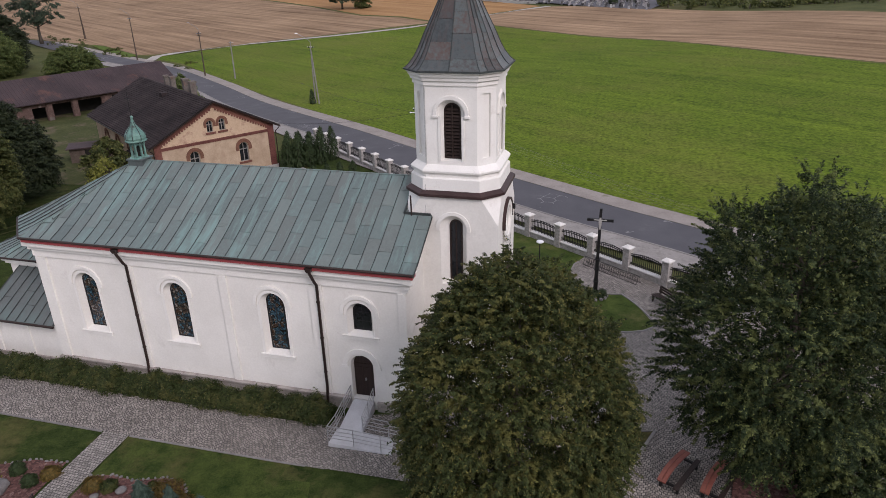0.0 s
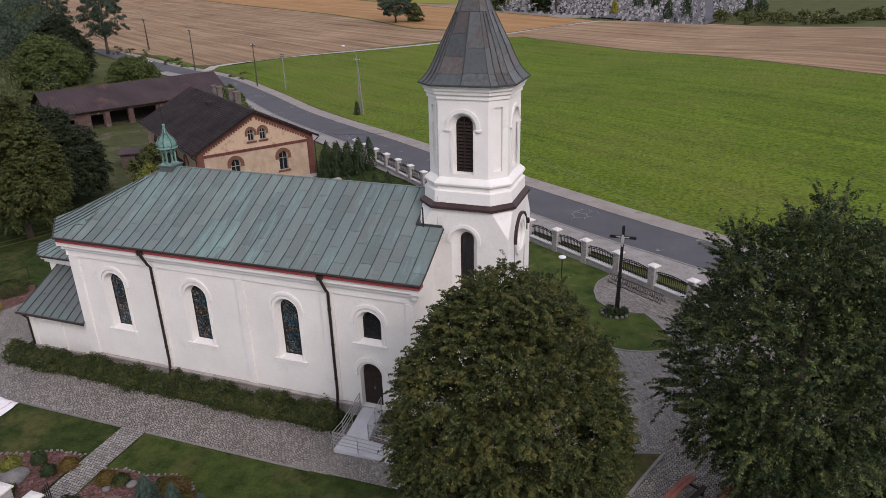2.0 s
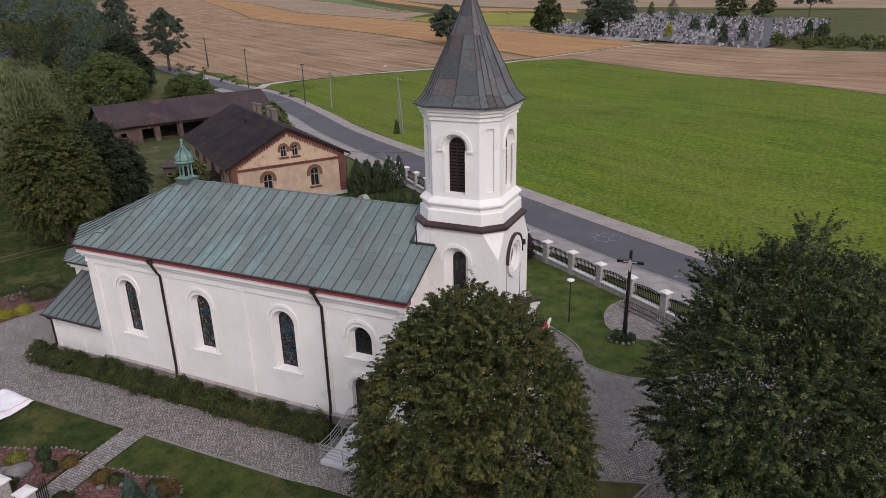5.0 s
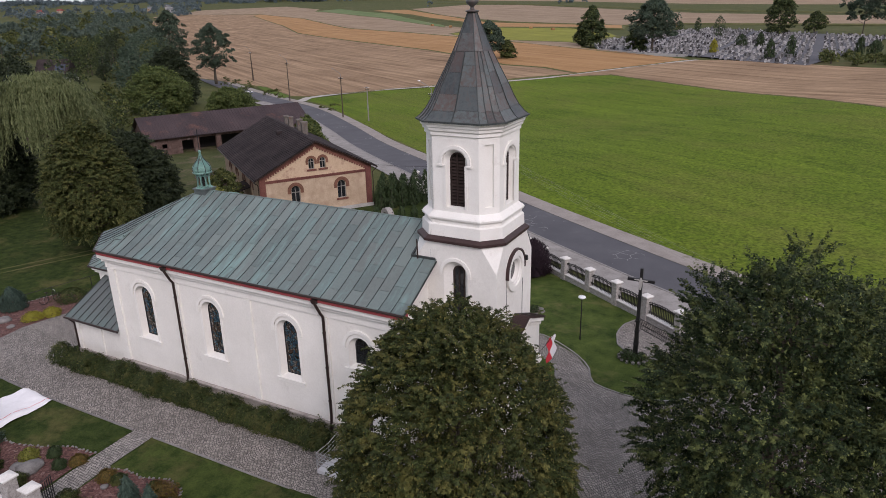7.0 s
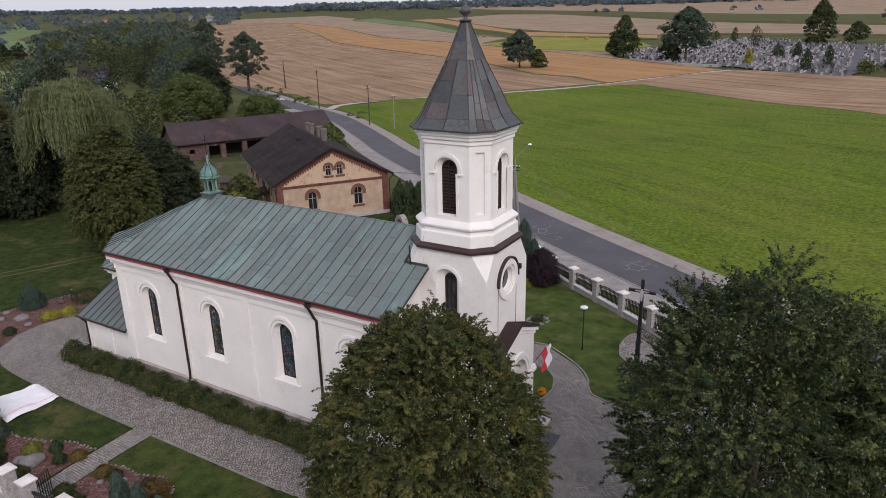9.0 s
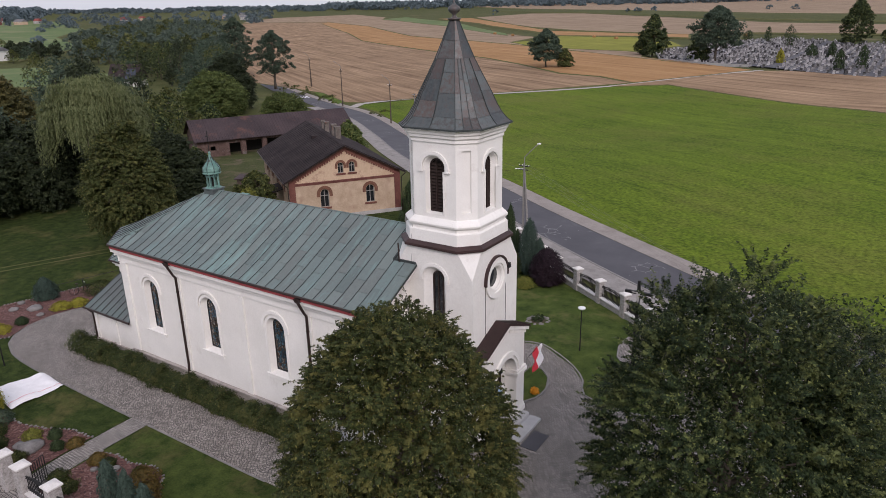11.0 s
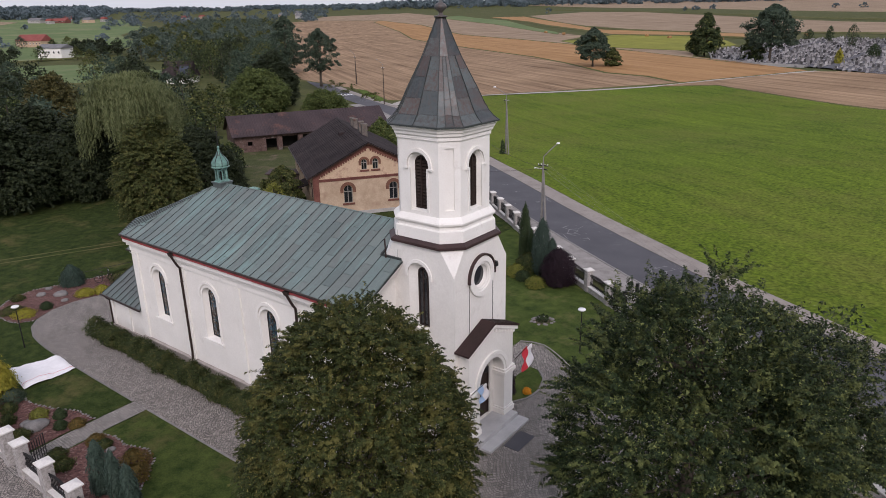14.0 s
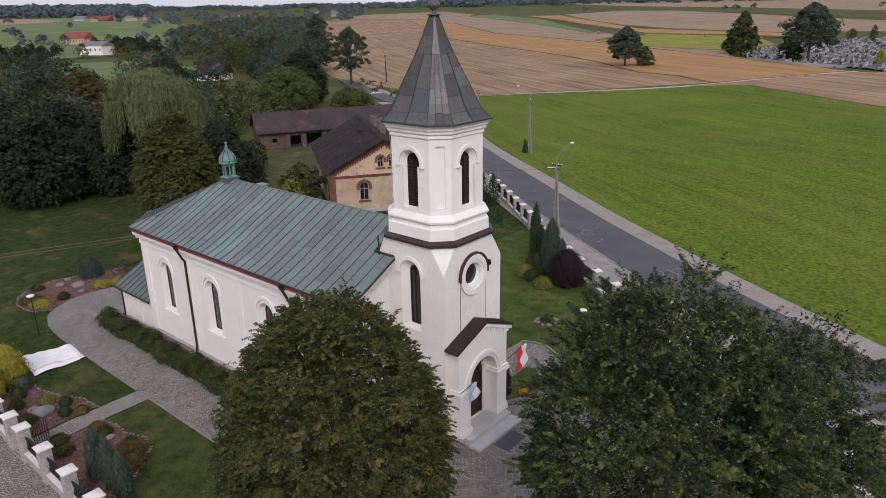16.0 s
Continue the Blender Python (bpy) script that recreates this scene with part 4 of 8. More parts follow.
patch("churchyard_paving", [(-9.2, 42), (-7.5, 42.3), (-4.6, 40.5), (-3.3, 39.0), (-2.6, 37.5), (0.0, 37.0), (2.0, 37.6), (2.7, 38.4), (1.5, 41.0), (0.6, 42.2), (-0.6, 42.0), (-1.7, 42.2), (-2.6, 43.2), (-3.0, 44.6), (-2.9, 46.4), (-2.2, 47.8), (-1.2, 48.1), (6.5, 42.4), (30, 24), (30, 14.92), (3.25, 14.92), (1.0, 24.0), (2.55, 28.15), (-1.3, 27.1), (-3.2, 22.3), (-13, 22.3), (-13, 26), (-9.3, 26.9), (-9.3, 40)], M["setts"], 0.07, 3.0, "grey granite setts laid in arcs before the porch", category="pavement")
patch("lawn_island", [(-6.0, 34.8), (-5.4, 35.0), (-4.95, 35.8), (-4.85, 37.0), (-5.3, 38.3), (-6.1, 39.1), (-6.8, 39.2), (-6.8, 34.8)], M["lawn_front"], 0.11, 2.0, "small lawn island beside the porch", category="lawn")
patch("lawn_strip", [(-1.2, 27.0), (2.4, 28.0), (0.8, 24.0), (-0.2, 21.5), (-3.1, 22.3)], M["lawn_dry"], 0.11, 3.0, "yellowed lawn strip beside the court", category="lawn")
PATH = [(-12, 22.25), (-29, 22.25), (-35.4, 22.35), (-38.6, 22.7), (-40.3, 23.3), (-41.4, 24.2), (-42.3, 25.7), (-42.55, 27.5), (-42.0, 30), (-41.2, 33), (-40.6, 38.5), (-36.8, 38.5), (-36.6, 30), (-36.2, 27.2), (-35.3, 27.0), (-35.3, 25.2), (-12, 25.2)]
patch("path", PATH, M["setts"], 0.07, 2.0, "grey sett path curving round the church", category="path")
ribbon("path", [(-23.25, 22.3), (-23.1, 18), (-22.6, 14.8)], -0.72, 0.72, M["setts_cross"], 0.072, "narrow sett path to the gate", category="path")
patch("drive", [(-60, 15.25), (30, 15.25), (30, -25), (-60, -25)], M["setts"], 0.066, 5.0, "grey sett drive outside the gate", category="pavement")
patch("planting_bed", [(-24.1, 19.9), (-25.7, 19.7), (-27.2, 19.0), (-28.9, 18.5), (-30.3, 18.45), (-32.5, 18.3), (-34, 15.7), (-23.75, 15.7), (-23.95, 18)], M["mulch"], 0.075, 2.0, "planting bed of red bark mulch", category="planting bed")
patch("planting_bed", [(-22.25, 17.6), (-22.3, 19.4), (-21.4, 19.7), (-20.3, 19.6), (-18.8, 20.1), (-17.8, 19.85), (-16.7, 18.9), (-15.8, 17.9), (-14.8, 17.2), (-13.9, 15.7), (-21.9, 15.7)], M["mulch"], 0.075, 2.0, "planting bed of red bark mulch", category="planting bed")
patch("planting_bed", [(-41.4, 23.9), (-42.35, 25.6), (-42.65, 27.5), (-42.1, 30), (-41.5, 32.6), (-43.5, 34.2), (-46.3, 32.6), (-47.3, 29.0), (-48.1, 26.7), (-47.6, 24.8), (-46.3, 23.3), (-44.8, 22.7), (-43.2, 22.6), (-41.9, 23.0)], M["mulch"], 0.075, 2.0, "round planting bed of red bark mulch", category="planting bed")
patch("planting_bed", [(5.5, 24.3), (5.9, 26.6), (6.4, 28.0), (8.6, 28.6), (10.4, 26.8), (9.8, 24.2), (7.6, 23.2)], M["mulch"], 0.12, 2.0, "red mulch bed under the maple", category="planting bed")
patch("yard", [(-52, 56), (-60, 66), (-78, 92), (-92, 82), (-84, 66), (-66, 56)], M["yard_grass"], 0.06, 4.0, "trodden dirt and grass yard between the old buildings", category="yard")
ribbon("road", ROAD, -2.9, 2.9, M["asphalt"], 0.1, "two-lane asphalt road, pale and worn", 3.0)
patch("verge_grass", [(-125, 154), (-146, 168.5), (-183, 199), (-218, 224.5), (-290, 285), (-292, 290), (-248.8, 256), (-190.4, 214), (-149.1, 180), (-127, 161)], M["lawn_bright"], 0.14, 6.0, "bright green grass verge between road and stubble", category="verge")
ribbon("verge", ROAD, -5.2, -2.9, M["verge_paving"], 0.13, "pale paved verge along the field", 3.0, "pavement")
ribbon("pavement", ROAD[2:11], 2.9, 5.9, M["pavement"], 0.16, "pale paved footway along the churchyard fence", 2.0, "pavement")
ribbon("kerb", ROAD[2:11], 2.78, 2.98, M["kerb"], 0.2, "grey kerb between road and footway", 2.0, "kerb", thick=0.2)
ribbon("track", [(-116, 150), (-119, 157), (-108, 181), (-67, 214.2), (-46, 245), (-31, 264)], -1.3, 1.3, M["gravel"], 0.17, "pale gravel farm track", 4.0, "track")
for k, (a, b) in enumerate((((-13, 22.25), (-22.45, 22.25)), ((-24.05, 22.25), (-29.0, 22.25)))):
    ribbon("kerb", [a, ((a[0] + b[0]) / 2, (a[1] + b[1]) / 2), b], -0.04, 0.04, M["kerb"], 0.095, "low granite edging of the path", 1.0, "kerb", thick=0.1)
ribbon("kerb", [(-29, 22.25), (-35.4, 22.35), (-38.6, 22.7), (-40.3, 23.3), (-41.4, 24.2), (-42.3, 25.7), (-42.55, 27.5), (-42.0, 30), (-41.2, 33)], -0.04, 0.04, M["kerb"], 0.095, "low granite edging of the path", 1.0, "kerb", thick=0.1)
ribbon("kerb", [(-9.2, 42.1), (-7.5, 42.4), (-4.6, 40.6), (-3.3, 39.1), (-2.6, 37.6), (0.0, 37.05), (2.0, 37.65), (2.75, 38.4), (1.5, 41.0), (0.6, 42.2), (-0.6, 42.0), (-1.7, 42.2), (-2.6, 43.2), (-3.0, 44.6), (-2.9, 46.4), (-2.2, 47.8)], -0.05, 0.05, M["kerb"], 0.11, "pale kerb stones round the court lawn", 0.8, "kerb", thick=0.1)
ribbon("kerb", [(-6.0, 34.75), (-5.37, 34.95), (-4.9, 35.8), (-4.8, 37.0), (-5.25, 38.35), (-6.1, 39.2)], -0.06, 0.06, M["kerb"], 0.13, "kerb of the lawn island", 0.6, "kerb", thick=0.1)
ribbon("kerb", [(-1.25, 27.05), (2.3, 28.05)], -0.05, 0.05, M["kerb"], 0.12, "kerb along the lawn strip", 1.0, "kerb", thick=0.1)
ribbon("kerb", [(2.5, 28.1), (0.95, 24.0), (0.3, 20)], -0.07, 0.07, M["kerb"], 0.13, "kerb along the lawn strip", 1.0, "kerb", thick=0.1)
for dx, dy in ((0.0, 0.0), (1.0, -0.6)):
    ribbon("wheel_track", [(-60.5 + dx, 25.0 + dy), (-58.6 + dx, 29.4 + dy), (-57.0 + dx, 33.1 + dy), (-55.4 + dx, 36.9 + dy), (-53.7 + dx, 40.8 + dy), (-51.8 + dx, 45.2 + dy)], -0.14, 0.14, M["verge_grass"], 0.05, "pale worn wheel track across the lawn", 1.0, "track")


# ---- the church ----
CX, CY = -7.8, 32.0
NAVE_Y, RIDGE_Y = 26.9, 31.95
BASE = (-19.0, 32.0, 0.0)
church = thing("church", BASE, "white plastered village church with weathered copper roof and octagonal spire", "church")


def cpart(name, shape, material, parent=None, label="", bevel=0.0, smooth=False):
    return part(name, shape, M[material], parent or church, label, BASE, bevel, smooth)


SOUTH = frame_of((0, NAVE_Y, 0), (1, 0))
wins = ((-27.45, 0.95, 2.95, 6.17), (-21.95, 0.95, 2.95, 6.17), (-16.38, 0.95, 2.95, 6.17), (-11.72, 0.9, 4.66, 6.14))
holes = [(arch(c, z0 - 0.16, w + 0.42, z1 + 0.14), arch(c, z0, w, z1)) for c, w, z0, z1 in wins]
DOOR = (-11.82, 1.08, 0.78, 3.25)
holes.append((arch(DOOR[0], 0.72, 1.2, 3.32), arch(DOOR[0], 0.78, 1.08, 3.25)))
cpart("wall", Shape().slab(rect(-30.3, 0, -9.3, 8.1), holes, -0.34, 0, SOUTH), "plaster")
cpart("wall", Shape().slab(rect(9.3, 0, 30.3, 8.1), [], -0.34, 0, frame_of((0, 37.0, 0), (-1, 0))), "plaster")
ENDS = [(frame_of((-32.45, 29.05, 0), (1, -1)), 3.04), (frame_of((-32.45, 34.85, 0), (0, -1)), 5.8), (frame_of((-30.3, 37.0, 0), (-1, -1)), 3.04)]
for fr, length in ENDS:
    cpart("wall", Shape().slab(rect(0, 0, length, 8.1), [], -0.3, 0, fr), "plaster")
east = [(27.24, 0), (36.66, 0), (36.66, 8.1), (RIDGE_Y, 10.95), (27.24, 8.1)]
cpart("gable_wall", Shape().slab(east, [], -0.34, 0, frame_of((-9.3, 0, 0), (0, 1))), "plaster")

# raised frames round the wall panels
s = Shape()
for u0, u1 in ((-30.3, -29.65), (-24.95, -24.25), (-19.2, -18.74), (-14.25, -13.55), (-9.7, -9.3)):
    cpart("pilaster", Shape().slab(rect(u0, 0.86, u1, 7.05), [], 0.0, 0.1, SOUTH), "plaster", bevel=0.01)
for k, (z0, z1, d) in enumerate(((7.06, 7.5, 0.07), (7.5, 7.74, 0.2), (7.74, 8.03, 0.38))):
    cpart("cornice", Shape().slab(rect(-30.3 - d, z0, -9.3 + d, z1), [], 0.0, d, SOUTH), "trim_white", bevel=0.02)
cpart("fascia", Shape().slab(rect(-30.5, 8.03, -8.8, 8.27), [], 0.0, 0.5, SOUTH), "red_trim", label="red painted fascia board")
for fr, length in ENDS:
    cpart("fascia", Shape().slab(rect(-0.2, 8.033, length + 0.2, 8.267), [], 0.0, 0.497, fr), "red_trim", label="red painted fascia board")
    for z0, z1, d in ((7.1, 7.52, 0.14), (7.52, 8.027, 0.3)):
        cpart("cornice", Shape().slab(rect(-d * 0.4, z0, length + d * 0.4, z1), [], 0.0, d, fr), "trim_white", bevel=0.02)
cpart("plinth", Shape().slab(rect(-30.4, 0, -12.5, 0.72), [], 0.0, 0.12, SOUTH).slab([(-30.42, 0.72), (-12.5, 0.72), (-12.5, 0.85), (-30.42, 0.85)], [], 0.0, 0.24, SOUTH).slab(rect(-11.1, 0, -9.2, 0.7), [], 0.0, 0.14, SOUTH), "plinth", bevel=0.02, label="grey stone plinth with a worn ledge")

for d, z0, z1 in ((0.16, 7.2, 7.4), (0.3, 7.4, 7.7), (0.44, 7.7, 8.02)):
    cpart("cornice_return", Shape().box(-9.3, 26.9 - d + 0.02, z0, -9.3 + d, 27.5 + d * 0.5, z1), "trim_white", bevel=0.015)
# windows: surround, hood, sill, glass with lead bars
for k, (c, w, z0, z1) in enumerate(wins):
    r = w / 2
    win = cpart("window", Shape().slab(arch(c, z0, w + 0.02, z1), [arch(c, z0 + 0.05, w - 0.09, z1 - 0.05)], -0.34, -0.28, SOUTH), "iron", label="round-headed leaded window")
    band = arch(c, z0 - 0.2, w + 0.74, z1 + 0.3)
    cpart("surround", Shape().slab(band, [arch(c, z0 - 0.2 + 0.04, w + 0.44, z1 + 0.15)], 0.0, 0.035, SOUTH), "trim_white", win)
    cpart("hood_mould", Shape().slab(hood(c, z1 - r, r + 0.37, r + 0.56, 0.14), [], 0.0, 0.09, SOUTH), "trim_white", win, bevel=0.012)
    cpart("sill", Shape().slab(rect(c - r - 0.46, z0 - 0.4, c + r + 0.46, z0 - 0.2), [], 0.0, 0.07, SOUTH).slab(rect(c - r - 0.5, z0 - 0.22, c + r + 0.5, z0 - 0.17), [], 0.0, 0.12, SOUTH), "trim_white", win, bevel=0.012)
    cpart("pane", Shape().slab(arch(c, z0 + 0.03, w - 0.05, z1 - 0.03), [], -0.33, -0.315, SOUTH), "stained" if k < 3 else "pane", win, label="dark stained glass" if k < 3 else "dark glass")
    bars = Shape()
    n = 4 if k < 3 else 3
    for i in range(1, n):
        v = z0 + (z1 - z0) * i / n
        bars.slab(rect(c - r + 0.05, v - 0.014, c + r - 0.05, v + 0.014), [], -0.318, -0.30, SOUTH)
    bars.slab(rect(c - 0.012, z0 + 0.04, c + 0.012, z1 - 0.05), [], -0.318, -0.302, SOUTH)
    cpart("glazing_bar", bars, "iron", win)
door = cpart("door", Shape().slab(arch(DOOR[0], DOOR[2], 1.06, 3.23), [], -0.32, -0.26, SOUTH), "dark_wood", label="dark brown round-headed side door")
cpart("door_panel", Shape().slab(rect(DOOR[0] - 0.44, 0.9, DOOR[0] - 0.05, 2.5), [], -0.26, -0.235, SOUTH), "dark_wood", door, bevel=0.01)
cpart("door_panel", Shape().slab(rect(DOOR[0] + 0.05, 0.9, DOOR[0] + 0.44, 2.5), [], -0.26, -0.235, SOUTH), "dark_wood", door, bevel=0.01)
cpart("transom", Shape().slab(rect(DOOR[0] - 0.52, 2.62, DOOR[0] + 0.52, 2.72), [], -0.26, -0.21, SOUTH), "dark_wood", door)
cpart("handle", Shape().box(DOOR[0] + 0.06, NAVE_Y + 0.16, 1.75, DOOR[0] + 0.12, NAVE_Y + 0.26, 1.9), "steel", door)
cpart("hood_mould", Shape().slab(hood(DOOR[0], 2.72, 0.74, 1.0, 0.0), [], 0.0, 0.09, SOUTH).slab(rect(DOOR[0] + 0.72, 2.6, DOOR[0] + 1.05, 2.74), [], 0, 0.1, SOUTH).slab(rect(DOOR[0] - 1.05, 2.6, DOOR[0] - 0.72, 2.74), [], 0, 0.1, SOUTH), "trim_white", door, bevel=0.012)

# down-pipes and gutters
for x in (-24.6, -13.88):
    pipe = cpart("downpipe", Shape().tube([(x, 26.36, 8.14), (x, 26.36, 7.9), (x + 0.1, 26.6, 7.3), (x + 0.12, 26.74, 7.1), (x + 0.12, 26.74, 1.3), (x + 0.12, 26.7, 0.9), (x + 0.12, 26.6, 0.12)], 0.075, 8), "gutter", label="dark brown down-pipe", smooth=True)
    cpart("hopper", Shape().loft([[(x - 0.1, 26.24, 7.96), (x + 0.1, 26.24, 7.96), (x + 0.1, 26.5, 7.96), (x - 0.1, 26.5, 7.96)], [(x - 0.17, 26.2, 8.18), (x + 0.17, 26.2, 8.18), (x + 0.17, 26.54, 8.18), (x - 0.17, 26.54, 8.18)]]), "gutter", pipe)
    for z in (2.2, 4.2, 6.2):
        cpart("clip", Shape().lathe([(0.1, -0.03), (0.1, 0.03)], 10, (x + 0.12, 26.74, z)).box(x + 0.08, 26.78, z - 0.02, x + 0.16, 26.9, z + 0.02), "gutter", pipe)
gut = Shape()
gut.tube([(-30.54, 26.32, 8.29), (-8.75, 26.32, 8.29)], 0.06, 8).tube([(*p, 8.29) for p in ((-30.54, 26.32), (-33.06, 28.84), (-33.06, 35.06), (-30.54, 37.58))], 0.06, 8)
cpart("gutter", gut, "gutter", label="dark gutter along the eaves")

# nave roof: body, then standing-seam sheets
PROF = ((0.0, 11.14), (4.25, 8.92), (4.95, 8.59), (5.6, 8.33))
HIP_X, WEST_X, EAST_X = -26.75, -30.52, -8.74
END = [(-30.52, 26.35), (-33.02, 28.85), (-33.02, 35.05), (-30.52, 37.55)]


def roof_z(d):
    for (d0, z0), (d1, z1) in zip(PROF, PROF[1:]):
        if d <= d1:
            return z0 + (z1 - z0) * (d - d0) / (d1 - d0)
    return PROF[-1][1]


body = Shape()
ring = lambda x, k: [(x, RIDGE_Y - d, z - 0.05) for d, z in reversed(PROF)] + [(x, RIDGE_Y + d, z - 0.05) for d, z in PROF[1:]] + [(x, RIDGE_Y + 5.6, 8.22), (x, RIDGE_Y - 5.6, 8.22)]
body.loft([ring(-9.5, 0), ring(HIP_X, 1)])
for sy in (-1, 1):
    deck = [[(x, RIDGE_Y + sy * d, z + e) for d, z in PROF for e in (-0.05,)] + [(x, RIDGE_Y + sy * d, z - 0.13) for d, z in reversed(PROF)] for x in (-9.5, EAST_X + 0.02)]
    body.loft(deck if sy > 0 else list(reversed(deck)))
rim = [(x + 0.05, y, 8.22) for x, y in END]
mid_rim = [(HIP_X + (x - HIP_X) * 0.76, RIDGE_Y + (y - RIDGE_Y) * 0.76, 8.85) for x, y in END]
top = (HIP_X, RIDGE_Y, 11.06)
body.add(rim + mid_rim + [top, (HIP_X, END[0][1], 8.22), (HIP_X, END[3][1], 8.22)], [(i + 1, i, 4 + i, 5 + i) for i in range(3)] + [(5 + i, 4 + i, 8) for i in range(3)] + [(0, 9, 8, 4), (10, 3, 7, 8), (9, 0, 1, 2, 3, 10)])
roof = cpart("roof", body, "seam", label="weathered green-grey copper roof with standing seams")
nave_sheets = []
rng_roof = random.Random(4)
STRIP = 0.68
count = int(round((EAST_X - WEST_X) / STRIP))
for side in (-1, 1):
    for i in range(count):
        x0, x1 = WEST_X + (EAST_X - WEST_X) * i / count, WEST_X + (EAST_X - WEST_X) * (i + 1) / count
        t0, t1 = (max(0.0, (HIP_X - x) / (HIP_X - WEST_X)) * 5.6 for x in (x0, x1))
        if min(t0, t1) > 5.5:
            continue
        cut = [0.0] + [v for v in ((1.1, 3.0, 4.7) if i % 2 else (2.05, 3.9))] + [5.6]
        cut = [c + (rng_roof.uniform(-0.25, 0.25) if 0 < c < 5.6 else 0) for c in cut]
        for d0, d1 in zip(cut, cut[1:]):
            if d1 <= min(t0, t1) + 0.02:
                continue
            a0, a1 = max(d0, min(t0, d1 - 0.01)), max(d0, min(t1, d1 - 0.01))
            nave_sheets.append((side, x0, x1, a0, a1, d1))
# strips of the three end slopes: (corner, direction, foot of the apex, from, to, three shares of the fall)
hip_sheets = []
for (ax, ay), (bx, by) in zip(END, END[1:]):
    length = math.hypot(bx - ax, by - ay)
    along = ((bx - ax) / length, (by - ay) / length)
    foot = (HIP_X - ax) * along[0] + (RIDGE_Y - ay) * along[1]
    hcount = round(length / 0.6)
    share = lambda u: (foot - u) / foot if u < foot else (u - foot) / (length - foot)
    for i in range(hcount):
        u0, u1 = length * i / hcount, length * (i + 1) / hcount
        cut = [0.0, 0.36 + 0.1 * (i % 2), 0.74 - 0.1 * (i % 2), 1.0]
        lo0, lo1 = share(u0), share(u1)
        for e0, e1 in zip(cut, cut[1:]):
            if e1 <= min(lo0, lo1) + 0.02:
                continue
            hip_sheets.append(((ax, ay), along, foot, u0, u1, max(e0, min(lo0, e1 - 0.01)), max(e0, min(lo1, e1 - 0.01)), e1))
cap = Shape().tube([(HIP_X, RIDGE_Y, 11.16), (EAST_X, RIDGE_Y, 11.16)], 0.05, 8)
for x, y in END:
    cap.tube([(HIP_X + (x - HIP_X) * d / 5.6, RIDGE_Y + (y - RIDGE_Y) * d / 5.6, z + 0.035) for d, z in PROF], 0.03, 6)
cpart("ridge_cap", cap, "copper", roof)
# raked cornice of the east gable, with small corbels
for sy in (-1, 1):
    rake = Shape()
    for d0, z0 in ((0.0, 0.0),):
        p = [(RIDGE_Y + sy * d, z) for d, z in ((0, 11.0), (4.25, 8.8), (5.5, 8.24), (5.5, 7.95), (4.25, 8.5), (0, 10.7))]
        rake.slab(p if sy < 0 else list(reversed(p)), [], 0.0, 0.42, frame_of((-9.3, 0, 0), (0, 1)))
    cpart("raked_cornice", rake, "trim_white")
    for k in range(7):
        d = 1.9 + k * 0.52
        z = roof_z(d) - 0.55
        cpart("corbel", Shape().box(-9.3, RIDGE_Y + sy * d - 0.13, z - 0.28, -9.1, RIDGE_Y + sy * d + 0.13, z + 0.1), "trim_white", bevel=0.02)

# small apse and sacristy at the west end
APSE = [(-32.5, 29.4), (-36.1, 29.4), (-37.7, 31.0), (-37.7, 32.9), (-36.1, 34.5), (-32.5, 34.5)]
shrink = lambda p, e: (min(-32.47, p[0] + e), 31.95 + (p[1] - 31.95) * (1 - e / 2.55))
cpart("apse_wall", Shape().loft([[(*shrink(p, 0.4), z) for p in reversed(APSE)] for z in (0.0, 5.1)]), "plaster")
cpart("apse_cornice", Shape().loft([[(*shrink(p, e), z) for p in reversed(APSE)] for e, z in ((0.36, 4.8), (0.22, 4.86), (0.22, 5.02), (0.1, 5.06), (0.1, 5.26))]), "trim_white", bevel=0.02)
apse_roof = cpart("apse_roof", Shape().add([(x, y, 5.36) for x, y in APSE] + [(x, y, 5.27) for x, y in APSE] + [(-32.5, 31.95, 7.35)], [(i + 1, i, 12) for i in range(5)] + [(i + 1, i + 7, i + 6, i) for i in range(5)] + [(6, 7, 8, 9, 10, 11)]), "copper")
rib = Shape()
for p, q in zip(APSE, APSE[1:]):
    n = max(2, round(math.dist(p, q) / 0.62))
    for i in range(n):
        x, y = p[0] + (q[0] - p[0]) * i / n, p[1] + (q[1] - p[1]) * i / n
        rib.tube([(x, y, 5.38), (x + (-32.5 - x) * 0.8, y + (31.95 - y) * 0.8, 5.38 + 1.99 * 0.8)], 0.022, 5)
cpart("seam", rib, "seam", apse_roof)
cpart("gutter", Shape().tube([(x - 0.03, 31.95 + (y - 31.95) * 1.01, 5.3) for x, y in APSE], 0.065, 8).tube([(-33.4, 29.4, 5.28), (-33.4, 29.65, 5.0), (-33.1, 29.72, 4.6)], 0.05, 6), "gutter")
cpart("sacristy_wall", Shape().slab(rect(-35.2, 0, -30.3, 2.7), [], -0.3, 0, frame_of((0, 27.15, 0), (1, 0))).slab([(27.15, 0), (29.8, 0), (29.8, 4.6), (27.15, 2.72)], [], 0, 0.3, frame_of((-35.2, 0, 0), (0, 1))), "plaster")
for u in (-35.2, -32.9, -30.75):
    cpart("pilaster", Shape().box(u, 27.08, 0.3, u + 0.32, 27.15, 2.62), "plaster")
cpart("plinth", Shape().box(-35.3, 27.02, 0, -30.3, 27.15, 0.35), "plinth")
